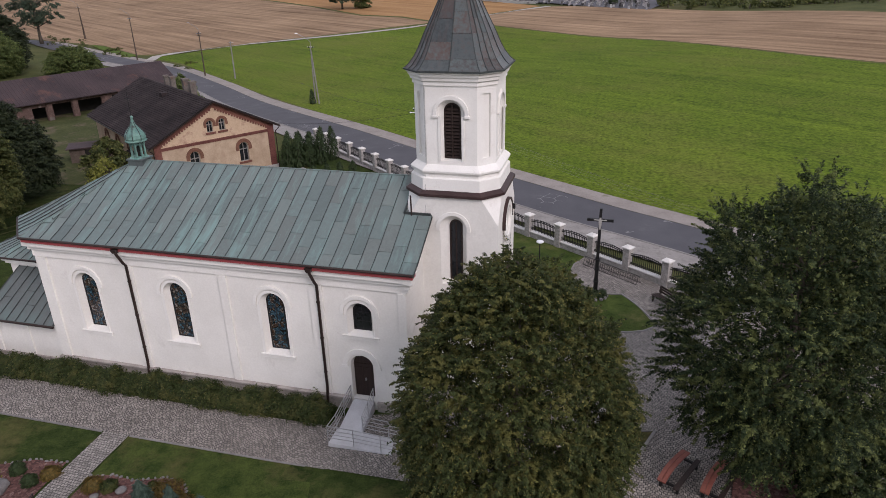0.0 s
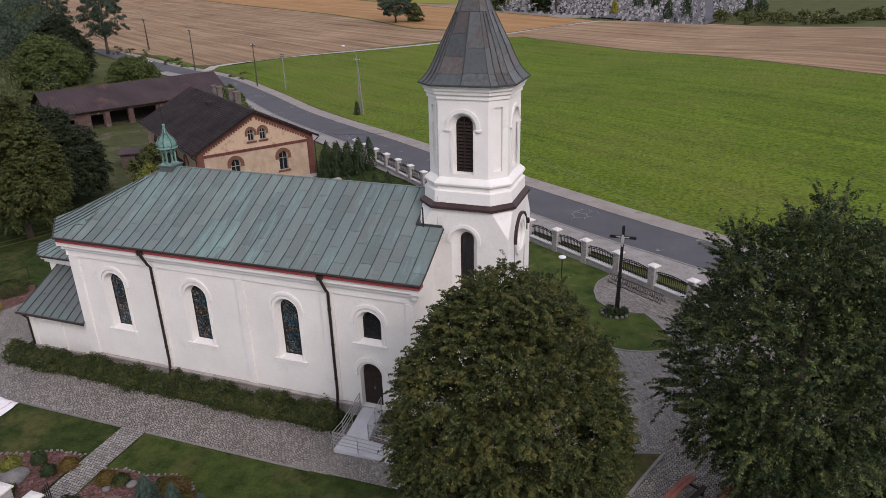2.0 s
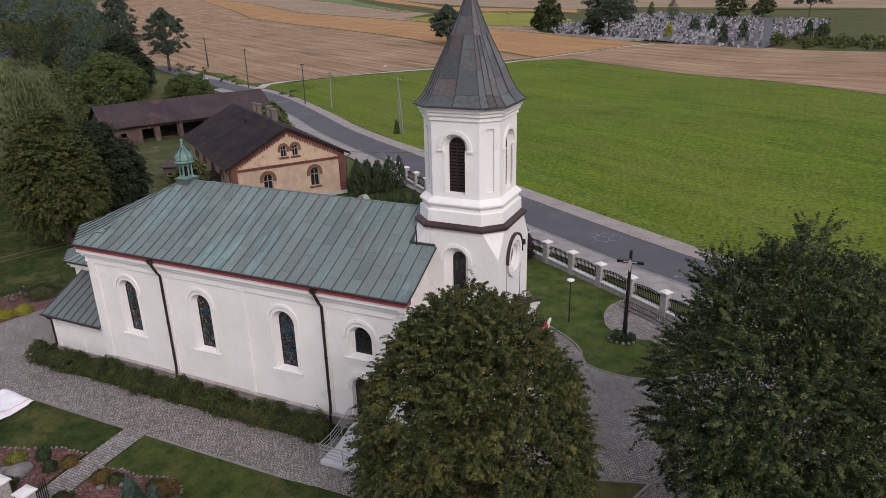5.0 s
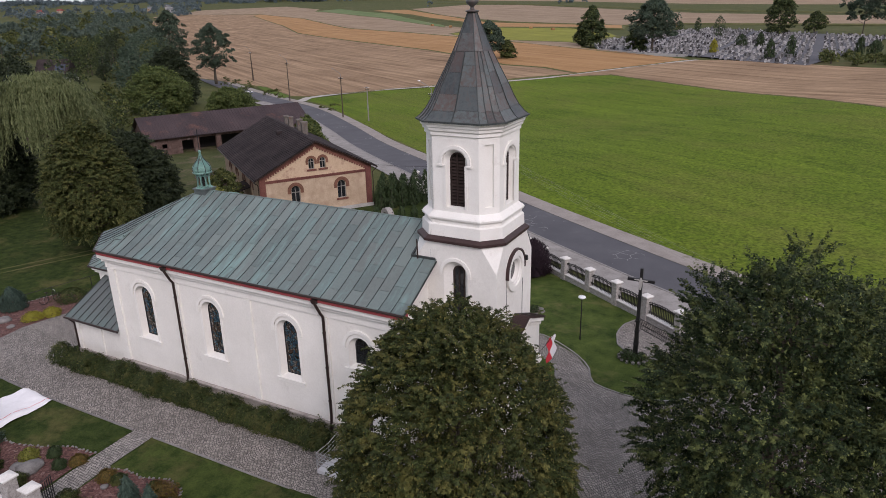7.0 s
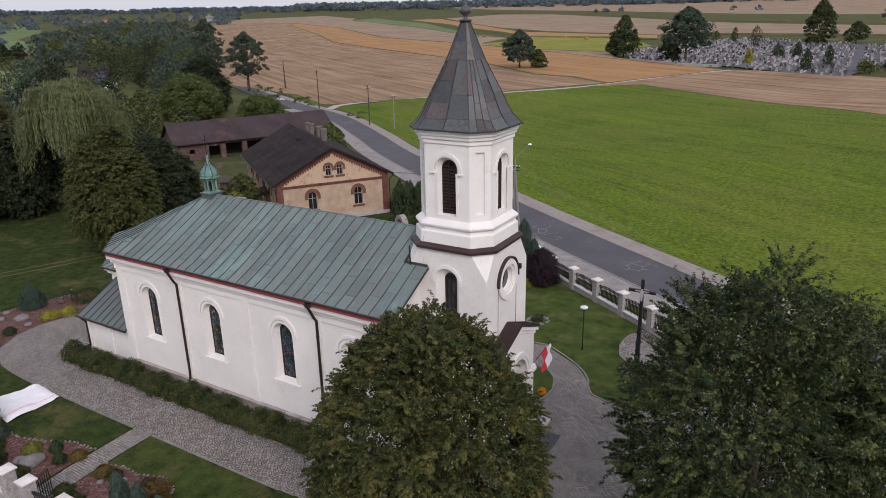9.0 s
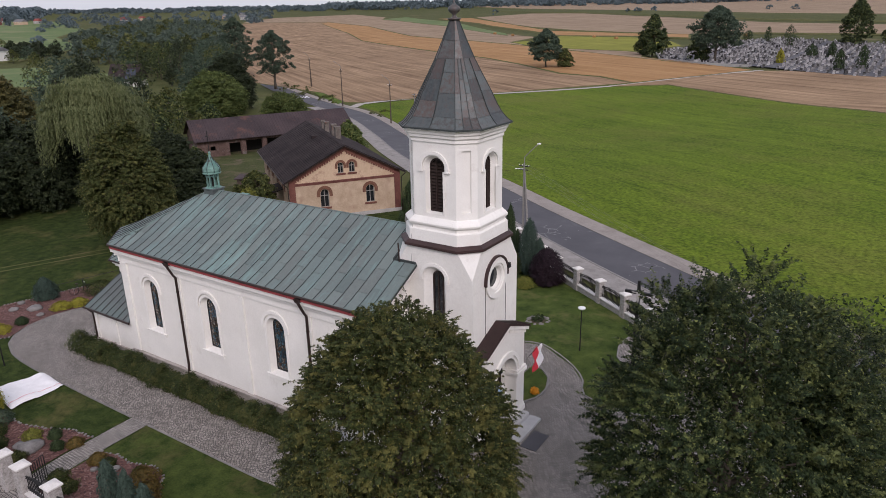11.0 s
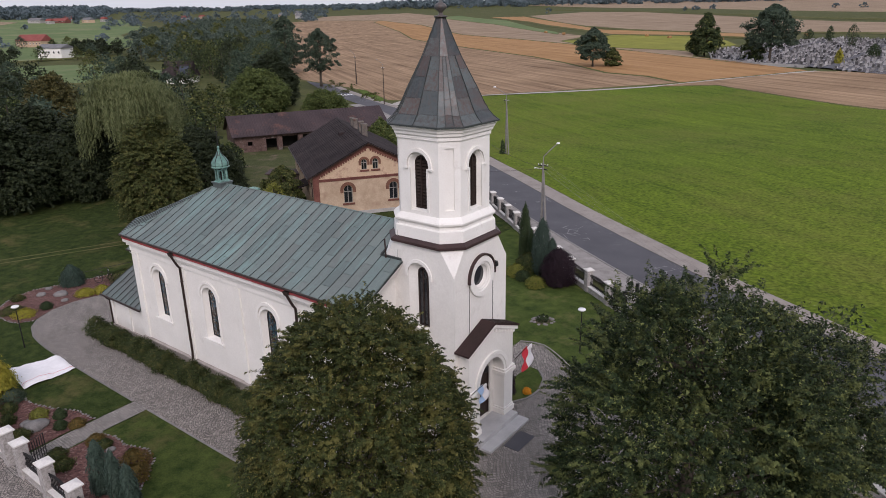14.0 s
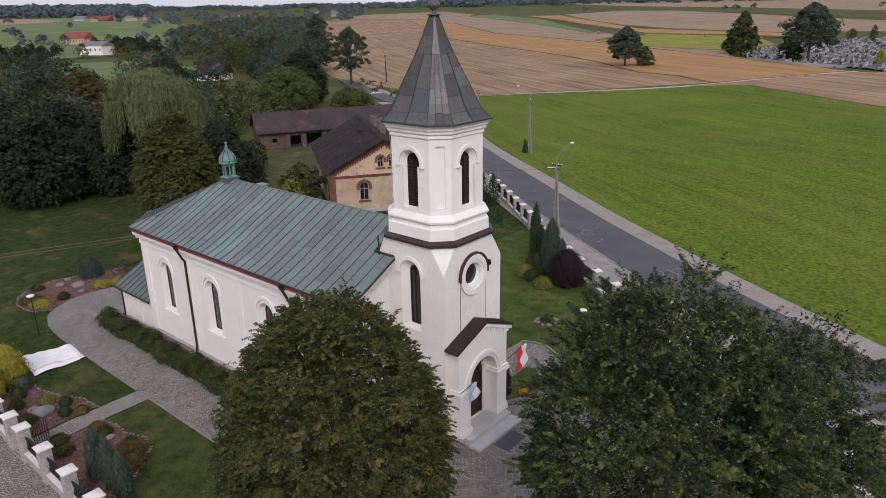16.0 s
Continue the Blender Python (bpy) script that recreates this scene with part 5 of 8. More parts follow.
lean = cpart("sacristy_roof", Shape().loft([[(-35.55, 26.72, 2.66), (-30.35, 26.72, 2.66), (-30.35, 26.72, 2.76), (-35.55, 26.72, 2.76)], [(-35.0, 29.78, 4.6), (-30.35, 29.78, 4.6), (-30.35, 29.78, 4.7), (-35.0, 29.78, 4.7)]]), "copper_aged", label="dull grey-green copper lean-to roof")
rib = Shape()
for i in range(9):
    f = i / 8
    rib.tube([(-35.55 + 5.2 * f, 26.72, 2.79), (-35.0 + 4.65 * f, 29.78, 4.73)], 0.025, 5)
for f, g0 in ((0.15, 0.4), (0.32, 0.55), (0.5, 0.3), (0.68, 0.62), (0.82, 0.45)):
    a = Vector((-35.55, 26.72, 2.785)).lerp(Vector((-35.0, 29.78, 4.72)), g0)
    b = Vector((-30.35, 26.72, 2.785)).lerp(Vector((-30.35, 29.78, 4.72)), g0)
    k = round(f * 8) / 8
    rib.tube([a.lerp(b, k), a.lerp(b, k + 0.125)], 0.012, 4)
cpart("seam", rib, "seam", lean)
cpart("gutter", Shape().tube([(-35.65, 26.66, 2.7), (-30.3, 26.66, 2.7)], 0.07, 8), "gutter")
cpart("downpipe", Shape().tube([(-35.35, 26.7, 2.68), (-35.35, 26.95, 2.35), (-35.3, 27.06, 2.2), (-35.3, 27.06, 0.1)], 0.06, 8), "gutter", label="dark brown down-pipe")

# roof turret: base, columns, onion dome, cross
TX, TY = -26.6, 31.95
turret = cpart("turret", Shape().lathe([(0.47, 10.55), (0.454, 11.2), (0.538, 11.24), (0.538, 11.32), (0.42, 11.38)], 8, (TX, TY, 0), math.pi / 8), "copper_green", label="green copper roof turret with an onion dome")
for k in range(8):
    a = math.pi / 8 + k * math.pi / 4
    cpart("column", Shape().lathe([(0.075, 0), (0.075, 0.06), (0.05, 0.1), (0.05, 0.7), (0.08, 0.76), (0.08, 0.84)], 8, (TX + 0.37 * math.cos(a), TY + 0.37 * math.sin(a), 11.35)), "copper_green", turret)
    b = a + math.pi / 8
    side = frame_of((TX + 0.36 * math.cos(b), TY + 0.36 * math.sin(b), 11.35), (-math.sin(b), math.cos(b)))
    cpart("arch", Shape().slab(list(reversed([(-0.14, 0.84), (-0.14, 0.5)] + [(-0.1 * math.cos(math.pi * i / 10), 0.56 + 0.16 * math.sin(math.pi * i / 10)) for i in range(11)] + [(0.14, 0.5), (0.14, 0.84)])), [], -0.06, 0.0, side), "copper_green", turret)
cpart("plinth", Shape().box(TX - 0.46, TY - 0.46, 10.5, TX + 0.46, TY + 0.46, 11.225).box(TX - 0.52, TY - 0.52, 11.225, TX + 0.52, TY + 0.52, 11.31), "copper_aged", turret, "square base streaked grey and green", bevel=0.015)
# Added near-black post and disc paint the shade between the columns.
cpart("core", Shape().lathe([(0.084, 11.36), (0.084, 12.218)], 8, (TX, TY, 0)), "dark", turret)
cpart("ceiling_disc", Shape().lathe([(0.017, 12.165), (0.42, 12.165), (0.42, 12.209), (0.017, 12.209)], 8, (TX, TY, 0)), "dark", turret)
cpart("dome", Shape().lathe([(0.42, 12.2), (0.588, 12.253), (0.605, 12.306), (0.538, 12.35), (0.58, 12.464), (0.554, 12.631), (0.445, 12.816), (0.294, 12.992), (0.168, 13.168), (0.092, 13.344), (0.059, 13.502), (0.084, 13.564), (0.076, 13.634), (0.025, 13.678)], 16, (TX, TY, 0)), "copper_green", turret, smooth=False)
rib = Shape()
for k in range(8):
    a = math.pi / 8 + k * math.pi / 4
    rib.tube([(TX + r * math.cos(a), TY + r * math.sin(a), z) for r, z in ((0.546, 12.35), (0.588, 12.464), (0.563, 12.631), (0.454, 12.825), (0.302, 13.001), (0.176, 13.177), (0.101, 13.344))], 0.02, 5)
cpart("rib", rib, "seam", turret)
cpart("cross", Shape().tube([(TX, TY, 13.5), (TX, TY, 15.0)], 0.022, 6).box(TX - 0.2, TY - 0.015, 14.6, TX + 0.2, TY + 0.015, 14.64), "iron", turret)
cpart("vent", Shape().box(-28.1, 34.9, 9.1, -27.4, 35.5, 9.9).box(-28.15, 34.85, 9.9, -27.35, 35.55, 9.98), "copper_green", roof)


# ---- tower ----
def octo(a, w, z):
    return [(CX + x, CY + y, z) for x, y in ((w, -a), (a, -w), (a, w), (w, a), (-w, a), (-a, w), (-a, -w), (-w, -a))]


FACES = (((0, -1), (1, 0)), ((1, 0), (0, 1)), ((0, 1), (-1, 0)), ((-1, 0), (0, -1)))
tower = cpart("tower", Shape().loft([octo(2.0, 1.95, -0.2), octo(2.0, 1.95, 9.3), octo(1.85, 1.15, 10.9)]), "dark", label="square white tower with an octagonal belfry")
for k, (nn, u) in enumerate(FACES):
    fr = frame_of((CX + nn[0] * 2.3, CY + nn[1] * 2.3, 0), u)
    out = [(-2.3, 0), (2.3, 0), (2.3, 9.62), (1.45, 10.95), (-1.45, 10.95), (-2.3, 9.62)]
    out = (out, [(u0 * 2.0 / 2.3, v0) for u0, v0 in out])
    cut = []
    if k == 0:
        cut = [(arch(0.1, 6.3, 1.3, 10.0), arch(0.18, 6.55, 0.62, 9.72))]
    if k == 1:
        cut = [circle(-0.05, 9.12, 0.6), arch(0.0, 0.75, 1.7, 4.6)]
    cpart("wall", Shape().slab(out, cut, -0.29, 0.0, fr), "plaster", tower)
    if k == 0:
        tw = cpart("window", Shape().slab(arch(0.18, 6.55, 0.64, 9.74), [arch(0.18, 6.62, 0.5, 9.66)], -0.3, -0.24, fr), "dark_wood", tower, label="tall narrow tower window")
        cpart("pane", Shape().slab(arch(0.18, 6.55, 0.6, 9.7), [], -0.295, -0.285, fr), "pane", tw)
        cpart("mullion", Shape().slab(rect(0.15, 6.6, 0.21, 9.6), [], -0.285, -0.25, fr), "dark_wood", tw)
        cpart("hood_mould", Shape().slab(hood(0.1, 9.35, 0.68, 0.86, 0.12), [], 0.0, 0.07, fr), "trim_white", tw, bevel=0.012)
    if k == 1:
        rose = cpart("rose_window", Shape().slab(circle(-0.05, 9.12, 1.06, 40), [circle(-0.05, 9.12, 0.78, 40)], 0.0, 0.12, fr), "trim_white", tower, label="round window in a moulded white ring", bevel=0.03)
        cpart("inner_ring", Shape().slab(circle(-0.05, 9.12, 0.8, 36), [(circle(-0.05, 9.12, 0.66, 36), circle(-0.05, 9.12, 0.52, 36))], -0.2, 0.05, fr), "trim_white", rose)
        cpart("pane", Shape().slab(circle(-0.05, 9.12, 0.56), [], -0.24, -0.2, fr), "pane", rose)
        cpart("drip_strip", Shape().slab(hood(-0.05, 9.16, 1.07, 1.15, 0.16, 24), [], 0.0, 0.16, fr), "brown_metal", rose, label="brown sheet drip strip")
        for dy in (-1.1, 1.0):
            cpart("cable", Shape().tube([(CX + 2.33, CY + dy, 9.0), (CX + 2.33, CY + dy, 6.2)], 0.012, 5), "iron", rose)
        cpart("lamp", Shape().box(CX + 2.3, CY + 1.0, 9.5, CX + 2.55, CY + 1.14, 9.62).box(CX + 2.42, CY + 0.98, 9.36, CX + 2.56, CY + 1.16, 9.52), "iron", rose)
for sx, sy in ((1, -1), (1, 1), (-1, 1), (-1, -1)):
    a, b, c = (CX + sx * 2.3, CY + sy * 2.3, 9.62), (CX + sx * 1.45, CY + sy * 2.3, 10.95), (CX + sx * 2.3, CY + sy * 1.45, 10.95)
    d = (CX + sx * 1.6, CY + sy * 1.6, 10.95)
    cpart("broach", Shape().add([a, b, c, d], [(0, 1, 2), (1, 3, 2), (0, 3, 1), (0, 2, 3)] if sx * sy < 0 else [(0, 2, 1), (1, 2, 3), (0, 1, 3), (0, 3, 2)]), "trim_white", tower)
cpart("string_course", Shape().loft([octo(2.3, 1.45, 10.9), octo(2.45, 1.52, 10.95), octo(2.45, 1.52, 11.08), octo(2.22, 1.40, 11.22)]), "brown_metal", tower, "brown sheet-metal string course")
cpart("belfry_base", Shape().loft([octo(2.22, 1.39, 11.2), octo(2.2, 1.38, 11.78), octo(2.1, 1.31, 11.84), octo(2.1, 1.31, 11.98), octo(2.2, 1.38, 12.06), octo(2.22, 1.39, 12.16), octo(2.16, 1.35, 12.24), octo(1.96, 1.22, 12.42), octo(1.7, 1.0, 12.42)]), "trim_white", tower, bevel=0.015)
# Near-black core paints the unlit inside behind the louvres.
cpart("belfry_core", Shape().loft([octo(1.6, 1.0, 12.3), octo(1.6, 1.0, 16.2)]), "dark", tower)
W8 = 1.21
for k, (nn, u) in enumerate(FACES):
    fr = frame_of((CX + nn[0] * 1.95, CY + nn[1] * 1.95, 0), u)
    cut = [(arch(0.0, 12.6, 1.22, 15.45), arch(0.0, 12.68, 0.76, 15.28))]
    cpart("wall", Shape().slab(rect(-W8, 12.35, W8, 16.15), cut, -0.28, 0, fr), "trim_white", tower)
    lw = cpart("louvre_window", Shape().slab(arch(0, 12.68, 0.78, 15.3), [arch(0, 12.74, 0.66, 15.23)], -0.3, -0.22, fr), "dark_wood", tower, "dark wooden louvres under a round arch")
    for j in range(15):
        z = 12.8 + j * 0.16
        half = 0.33 if z < 14.85 else math.sqrt(max(0.0, 0.33 ** 2 - (z - 14.85) ** 2))
        if half > 0.08:
            cpart("slat", Shape().loft([[fr @ Vector((-half, z, -0.29)), fr @ Vector((half, z, -0.29)), fr @ Vector((half, z + 0.02, -0.29)), fr @ Vector((-half, z + 0.02, -0.29))], [fr @ Vector((-half, z - 0.09, -0.2)), fr @ Vector((half, z - 0.09, -0.2)), fr @ Vector((half, z - 0.07, -0.2)), fr @ Vector((-half, z - 0.07, -0.2))]]), "dark_wood", lw)
    cpart("mullion", Shape().slab(rect(-0.03, 12.7, 0.03, 15.2), [], -0.24, -0.17, fr), "dark_wood", lw)
    cpart("hood_mould", Shape().slab(hood(0, 14.84, 0.66, 0.84, 0.1), [], 0.0, 0.09, fr).slab(rect(0.62, 14.66, 0.9, 14.76), [], 0, 0.11, fr).slab(rect(-0.9, 14.66, -0.62, 14.76), [], 0, 0.11, fr), "trim_white", lw, bevel=0.012)
    for e in (-0.62, 0.5):
        cpart("jamb_shaft", Shape().slab(rect(e, 12.6, e + 0.12, 14.72), [], 0.0, 0.045, fr), "trim_white", lw)
for k in range(4):
    sx, sy = ((1, -1), (1, 1), (-1, 1), (-1, -1))[k]
    mid = (1.95 + W8) / 2
    uu = (0.7071 if sy < 0 else -0.7071, 0.7071 if sx > 0 else -0.7071)
    fr = frame_of((CX + sx * mid, CY + sy * mid, 0), uu)
    half = (1.95 - W8) / 2 * math.sqrt(2) + 0.002
    cpart("wall", Shape().slab(rect(-half, 12.35, half, 16.15), [rect(-0.22, 12.75, 0.22, 15.75)], -0.25, 0, fr).slab(rect(-0.24, 12.7, 0.24, 15.8), [], -0.2, -0.11, fr), "trim_white", tower)
cpart("cornice", Shape().loft([octo(1.97, 1.22, 16.08), octo(2.02, 1.25, 16.1), octo(2.02, 1.25, 16.26), octo(2.1, 1.3, 16.32), octo(2.12, 1.31, 16.44), octo(2.18, 1.35, 16.5), octo(2.2, 1.36, 16.6), octo(2.27, 1.41, 16.66), octo(2.27, 1.41, 16.715), octo(1.5, 0.9, 16.715)]), "trim_white", tower, bevel=0.01)
SPIRE = ((16.76, 2.34), (16.95, 2.13), (17.25, 1.91), (17.65, 1.71), (18.25, 1.47), (19.0, 1.13), (19.75, 0.80), (20.5, 0.52), (21.1, 0.31), (21.52, 0.17))


def spire_a(z):
    for (z0, a0), (z1, a1) in zip(SPIRE, SPIRE[1:]):
        if z <= z1:
            return a0 + (a1 - a0) * (z - z0) / (z1 - z0)
    return SPIRE[-1][1]


spire = cpart("spire", Shape().loft([octo(a - 0.03, (a - 0.03) * 0.62, z) for z, a in SPIRE]), "copper_dark", tower, "dark weathered copper spire flared at the eaves")
cpart("spire_eave", Shape().loft([octo(2.35, 1.455, 16.72), octo(2.37, 1.47, 16.72), octo(2.37, 1.47, 16.79), octo(2.28, 1.415, 16.8)]), "seam", spire)
rib = Shape()
for k in range(8):
    rib.tube([octo(a + 0.005, (a + 0.005) * 0.62, z)[k] for z, a in SPIRE], 0.022, 5)
cpart("hip_seam", rib, "seam", spire)
cpart("finial", Shape().lathe([(0.3, 21.5), (0.32, 21.53), (0.32, 21.57), (0.14, 21.6), (0.09, 21.68), (0.1, 21.75), (0.27, 21.88), (0.3, 21.97), (0.26, 22.07), (0.1, 22.17), (0.05, 22.25), (0.035, 22.7)], 16, (CX, CY, 0)), "copper_dark", spire, "dark ball finial", smooth=True)
spire_sheets = []
for k in range(8):
    strips = 3 if k % 2 == 1 else 2
    for j in range(strips):
        cut = [16.78, 17.22 + 0.05 * (j % 2), 17.95 + 0.35 * ((j + k) % 2), 18.9 + 0.3 * ((j + k) % 2), 19.8, 20.6, 21.5]
        for q, (z0, z1) in enumerate(zip(cut, cut[1:])):
            if q >= 4:
                if j:
                    continue
                spire_sheets.append((k, 0.0, 1.0, z0, z1))
            else:
                spire_sheets.append((k, j / strips, (j + 1) / strips, z0, z1))
# sheet flashing where the tower meets the roof
cpart("flashing", Shape().box(-10.16, 29.62, 9.9, -8.8, 29.7, 10.06).loft([[(-10.16, RIDGE_Y - d, roof_z(d) - 0.02), (-10.08, RIDGE_Y - d, roof_z(d) - 0.02), (-10.08, RIDGE_Y - d, roof_z(d) + 0.14), (-10.16, RIDGE_Y - d, roof_z(d) + 0.14)] for d in (2.3, 0.05)]), "seam", tower)
cpart("downpipe", Shape().tube([(-9.75, 29.55, 10.95), (-9.75, 29.6, 9.75)], 0.04, 6), "gutter", tower)
cpart("conductor", Shape().tube([(-9.05, 30.02, 16.1), (-9.05, 30.02, 12.4), (-9.05, 29.75, 11.3), (-9.05, 29.68, 9.9)], 0.012, 5), "concrete", tower)

# porch
EAST = frame_of((-4.85, 0, 0), (0, 1))
porch = cpart("porch", Shape().slab([(29.95, 4.7), (34.05, 4.7), (34.05, 5.7), (32.0, 6.52), (29.95, 5.7)], [], -0.62, 0.0, EAST), "plaster", label="white gabled porch with an arched entrance")
cpart("spandrel", Shape().slab([(29.95, 3.5)] + [(32 - 1.12 * math.cos(math.pi * i / 20), 3.5 + 1.12 * math.sin(math.pi * i / 20)) for i in range(21)] + [(34.05, 3.5), (34.05, 4.7), (29.95, 4.7)], [], -0.618, -0.002, EAST), "plaster", porch)
for r0, r1, d in ((1.12, 1.3, 0.05), (1.3, 1.52, 0.1)):
    cpart("archivolt", Shape().slab(hood(32, 3.5, r0, r1, 0, 24), [], -0.02, d, EAST), "trim_white", porch, bevel=0.012)
for sy in (-1, 1):
    y0, y1 = sorted((32 + sy * 1.14, 32 + sy * 2.02))
    cpart("pier", Shape().box(-5.5, y0, 0.7, -4.8, y1, 3.1), "trim_white", porch, bevel=0.015)
    for z0, z1, e in ((3.06, 3.16, 0.05), (3.16, 3.36, 0.12), (3.36, 3.5, 0.08), (0.68, 1.0, 0.07), (1.0, 1.12, 0.035)):
        cpart("pier_moulding", Shape().box(-5.5, y0 - e, z0, -4.8 + e, y1 + e, z1), "trim_white", porch, bevel=0.015)
    cpart("cheek_wall", Shape().box(-5.5, 32 + sy * 1.92 - 0.1, 3.4, -4.86, 32 + sy * 1.92 + 0.1, 5.7), "plaster", porch)
    ph = [(32.0, 6.72), (32 + sy * 2.36, 5.78), (32 + sy * 2.36, 5.68), (32.0, 6.62)]
    ph = ph if sy < 0 else list(reversed(ph))
    rf = cpart("porch_roof", Shape().slab(ph, [], -0.66, 0.22, EAST), "brown_metal", porch, "brown sheet-metal porch roof")
    rib = Shape()
    for j in range(8):
        x = -5.45 + j * 0.115
        rib.tube([(x, 32, 6.735), (x, 32 + sy * 2.36, 5.795)], 0.014, 4)
    cpart("seam", rib, "gutter", rf)
    cz = [(32.0, 6.6), (32 + sy * 2.3, 5.68), (32 + sy * 2.3, 5.5), (32.0, 6.4)]
    cpart("raked_cornice", Shape().slab(cz if sy < 0 else list(reversed(cz)), [], 0.0, 0.16, EAST), "trim_white", porch)
    for j in range(7):
        y = 32 + sy * (0.3 + j * 0.29)
        z = 6.32 - abs(y - 32) * 0.39
        cpart("dentil", Shape().box(-4.86, y - 0.07, z - 0.12, -4.77, y + 0.07, z + 0.06), "trim_white", porch)
floor_slab = cpart("steps", Shape().box(-6.6, 30.2, 0.0, -4.3, 33.8, 0.72), "step", porch, "pale grey stone steps", bevel=0.015)
cpart("step", Shape().box(-4.3, 30.1, 0.0, -3.62, 33.9, 0.5), "step", floor_slab, bevel=0.015)
pd = cpart("door", Shape().slab(arch(0, 0.75, 1.68, 4.58), [], -0.25, -0.17, frame_of((CX + 2.3, CY, 0), (0, 1))), "dark_wood", porch, "dark wooden entrance door, one leaf open")
cpart("door_leaf", Shape().box(CX + 1.35, CY + 0.78, 0.76, CX + 2.2, CY + 0.84, 3.6), "dark_wood", pd)
cpart("lantern", Shape().lathe([(0.02, 0.5), (0.03, 0.2), (0.12, 0.12), (0.14, -0.1), (0.08, -0.16), (0.02, -0.2)], 8, (-5.2, 32.0, 3.9)), "iron", porch)


# ---- trees close by ----
LINDEN = ((0.0, 0.46), (0.08, 0.66), (0.16, 0.8), (0.28, 0.96), (0.49, 1.0), (0.61, 0.94), (0.71, 0.83), (0.77, 0.72), (0.89, 0.48), (0.96, 0.3), (1.0, 0.12))
MAPLE = ((0.0, 0.15), (0.04, 0.34), (0.08, 0.58), (0.19, 0.82), (0.33, 1.0), (0.45, 1.0), (0.58, 0.96), (0.7, 0.78), (0.81, 0.73), (0.88, 0.6), (0.95, 0.35), (1.0, 0.06))
lobed_tree("tree", (-3.1, 20.5, 0.1), 0.3, 12.6, 4.25, "leaf_linden", "rounded linden with dense olive-green leaves turning brown", 3, 260, 24, 66, 0.46, 0.047, LINDEN, depth=0.25, droop=0.35, trunk=0.28, ragged=0.3, width=0.13, hang=0.2, inner=26000, thin=0.3, slim=2.1)
lobed_tree("tree", (7.15, 26.35, 0.1), 0.4, 14.1, 5.35, "leaf_dark", "broad dark green maple with loose spreading branches", 5, 115, 26, 104, 0.66, 0.057, MAPLE, depth=1.5, droop=0.15, trunk=0.35, ragged=0.45, width=0.16, inner=20000, thin=0.4)
# Added tree stands in for the maple's low branches, fitted to the camera's view.
lobed_tree("tree", (9.9, 25.0, 0.1), 0.2, 4.6, 2.3, "leaf_dark", "added low foliage standing in for the maple's lower branches", 7, 34, 22, 90, 0.5, 0.057, MAPLE, depth=0.6, droop=0.25, trunk=0.08, ragged=0.5, width=0.18, inner=1500, thin=0.45)
lobed_tree("tree", (10.2, 31.6, 0.1), 2.2, 12.2, 3.0, "leaf_dark", "second dark green maple standing behind", 6, 22, 26, 130, 0.75, 0.062, MAPLE, depth=1.2, droop=0.2, trunk=0.22, ragged=0.6, width=0.3, inner=1500, thin=0.45)

# ---- old brick house ----
HOUSE = (-40.8, 60.8, 0.0)
house = thing("house", HOUSE, "old ochre-plastered house with red brick trim and dark sheet roof", "house", turn=math.degrees(math.atan2(0.82, 0.571)))
# local: x along the gable, y from the gable into the house (rotated frame: +y away from the road corner), z up


def hpart(name, shape, material, parent=None, label="", bevel=0.0):
    return part(name, shape, M[material], parent or house, label, None, bevel)


GF = frame_of((0, 0, 0), (1, 0))
HALF, LEN, EAVE, APEX = 6.3, 20.4, 4.95, 8.2
gable = [(-HALF, 0), (HALF, 0), (HALF, EAVE), (0, APEX), (-HALF, EAVE)]
hw = ((-2.5, 1.0, 1.45, 3.5), (2.8, 1.0, 1.45, 3.5), (-0.5, 0.66, 5.15, 6.35), (0.8, 0.66, 5.15, 6.35))
hpart("wall", Shape().slab([(-HALF, 0), (HALF, 0), (HALF, 4.25), (-HALF, 4.25)], [arch(c, z0, w, z1) for c, w, z0, z1 in hw[:2]], -0.4, 0, GF), "ochre", label="flaking ochre plaster wall")
hpart("gable_wall", Shape().slab([(-HALF, 4.25), (HALF, 4.25), (HALF, EAVE), (0, APEX), (-HALF, EAVE)], [arch(c, z0, w, z1) for c, w, z0, z1 in hw[2:]], -0.4, 0, GF), "ochre_light", label="peeling plaster gable")
hpart("wall", Shape().slab(rect(0.41, 0, LEN - 0.41, EAVE), [arch(4 + 4 * k, 1.4, 1.0, 3.5) for k in range(4)], -0.4, 0, frame_of((-HALF, LEN, 0), (0, -1))), "ochre")
hpart("wall", Shape().slab(rect(0.41, 0, LEN - 0.41, EAVE), [], -0.4, 0, frame_of((HALF, 0, 0), (0, 1))), "ochre")
hpart("gable_wall", Shape().slab([(-p[0], p[1]) for p in reversed(gable)], [], -0.4, 0, frame_of((0, LEN, 0), (-1, 0))), "ochre")
for k in range(4):
    side_win = hpart("window", Shape().slab(hood(4 + 4 * k, 3.0, 0.52, 0.85, 0.2), [], 0, 0.06, frame_of((-HALF, LEN, 0), (0, -1))), "brick")
    hpart("pane", Shape().slab(arch(4 + 4 * k, 1.4, 1.0, 3.5), [], -0.3, -0.26, frame_of((-HALF, LEN, 0), (0, -1))), "pane", side_win)
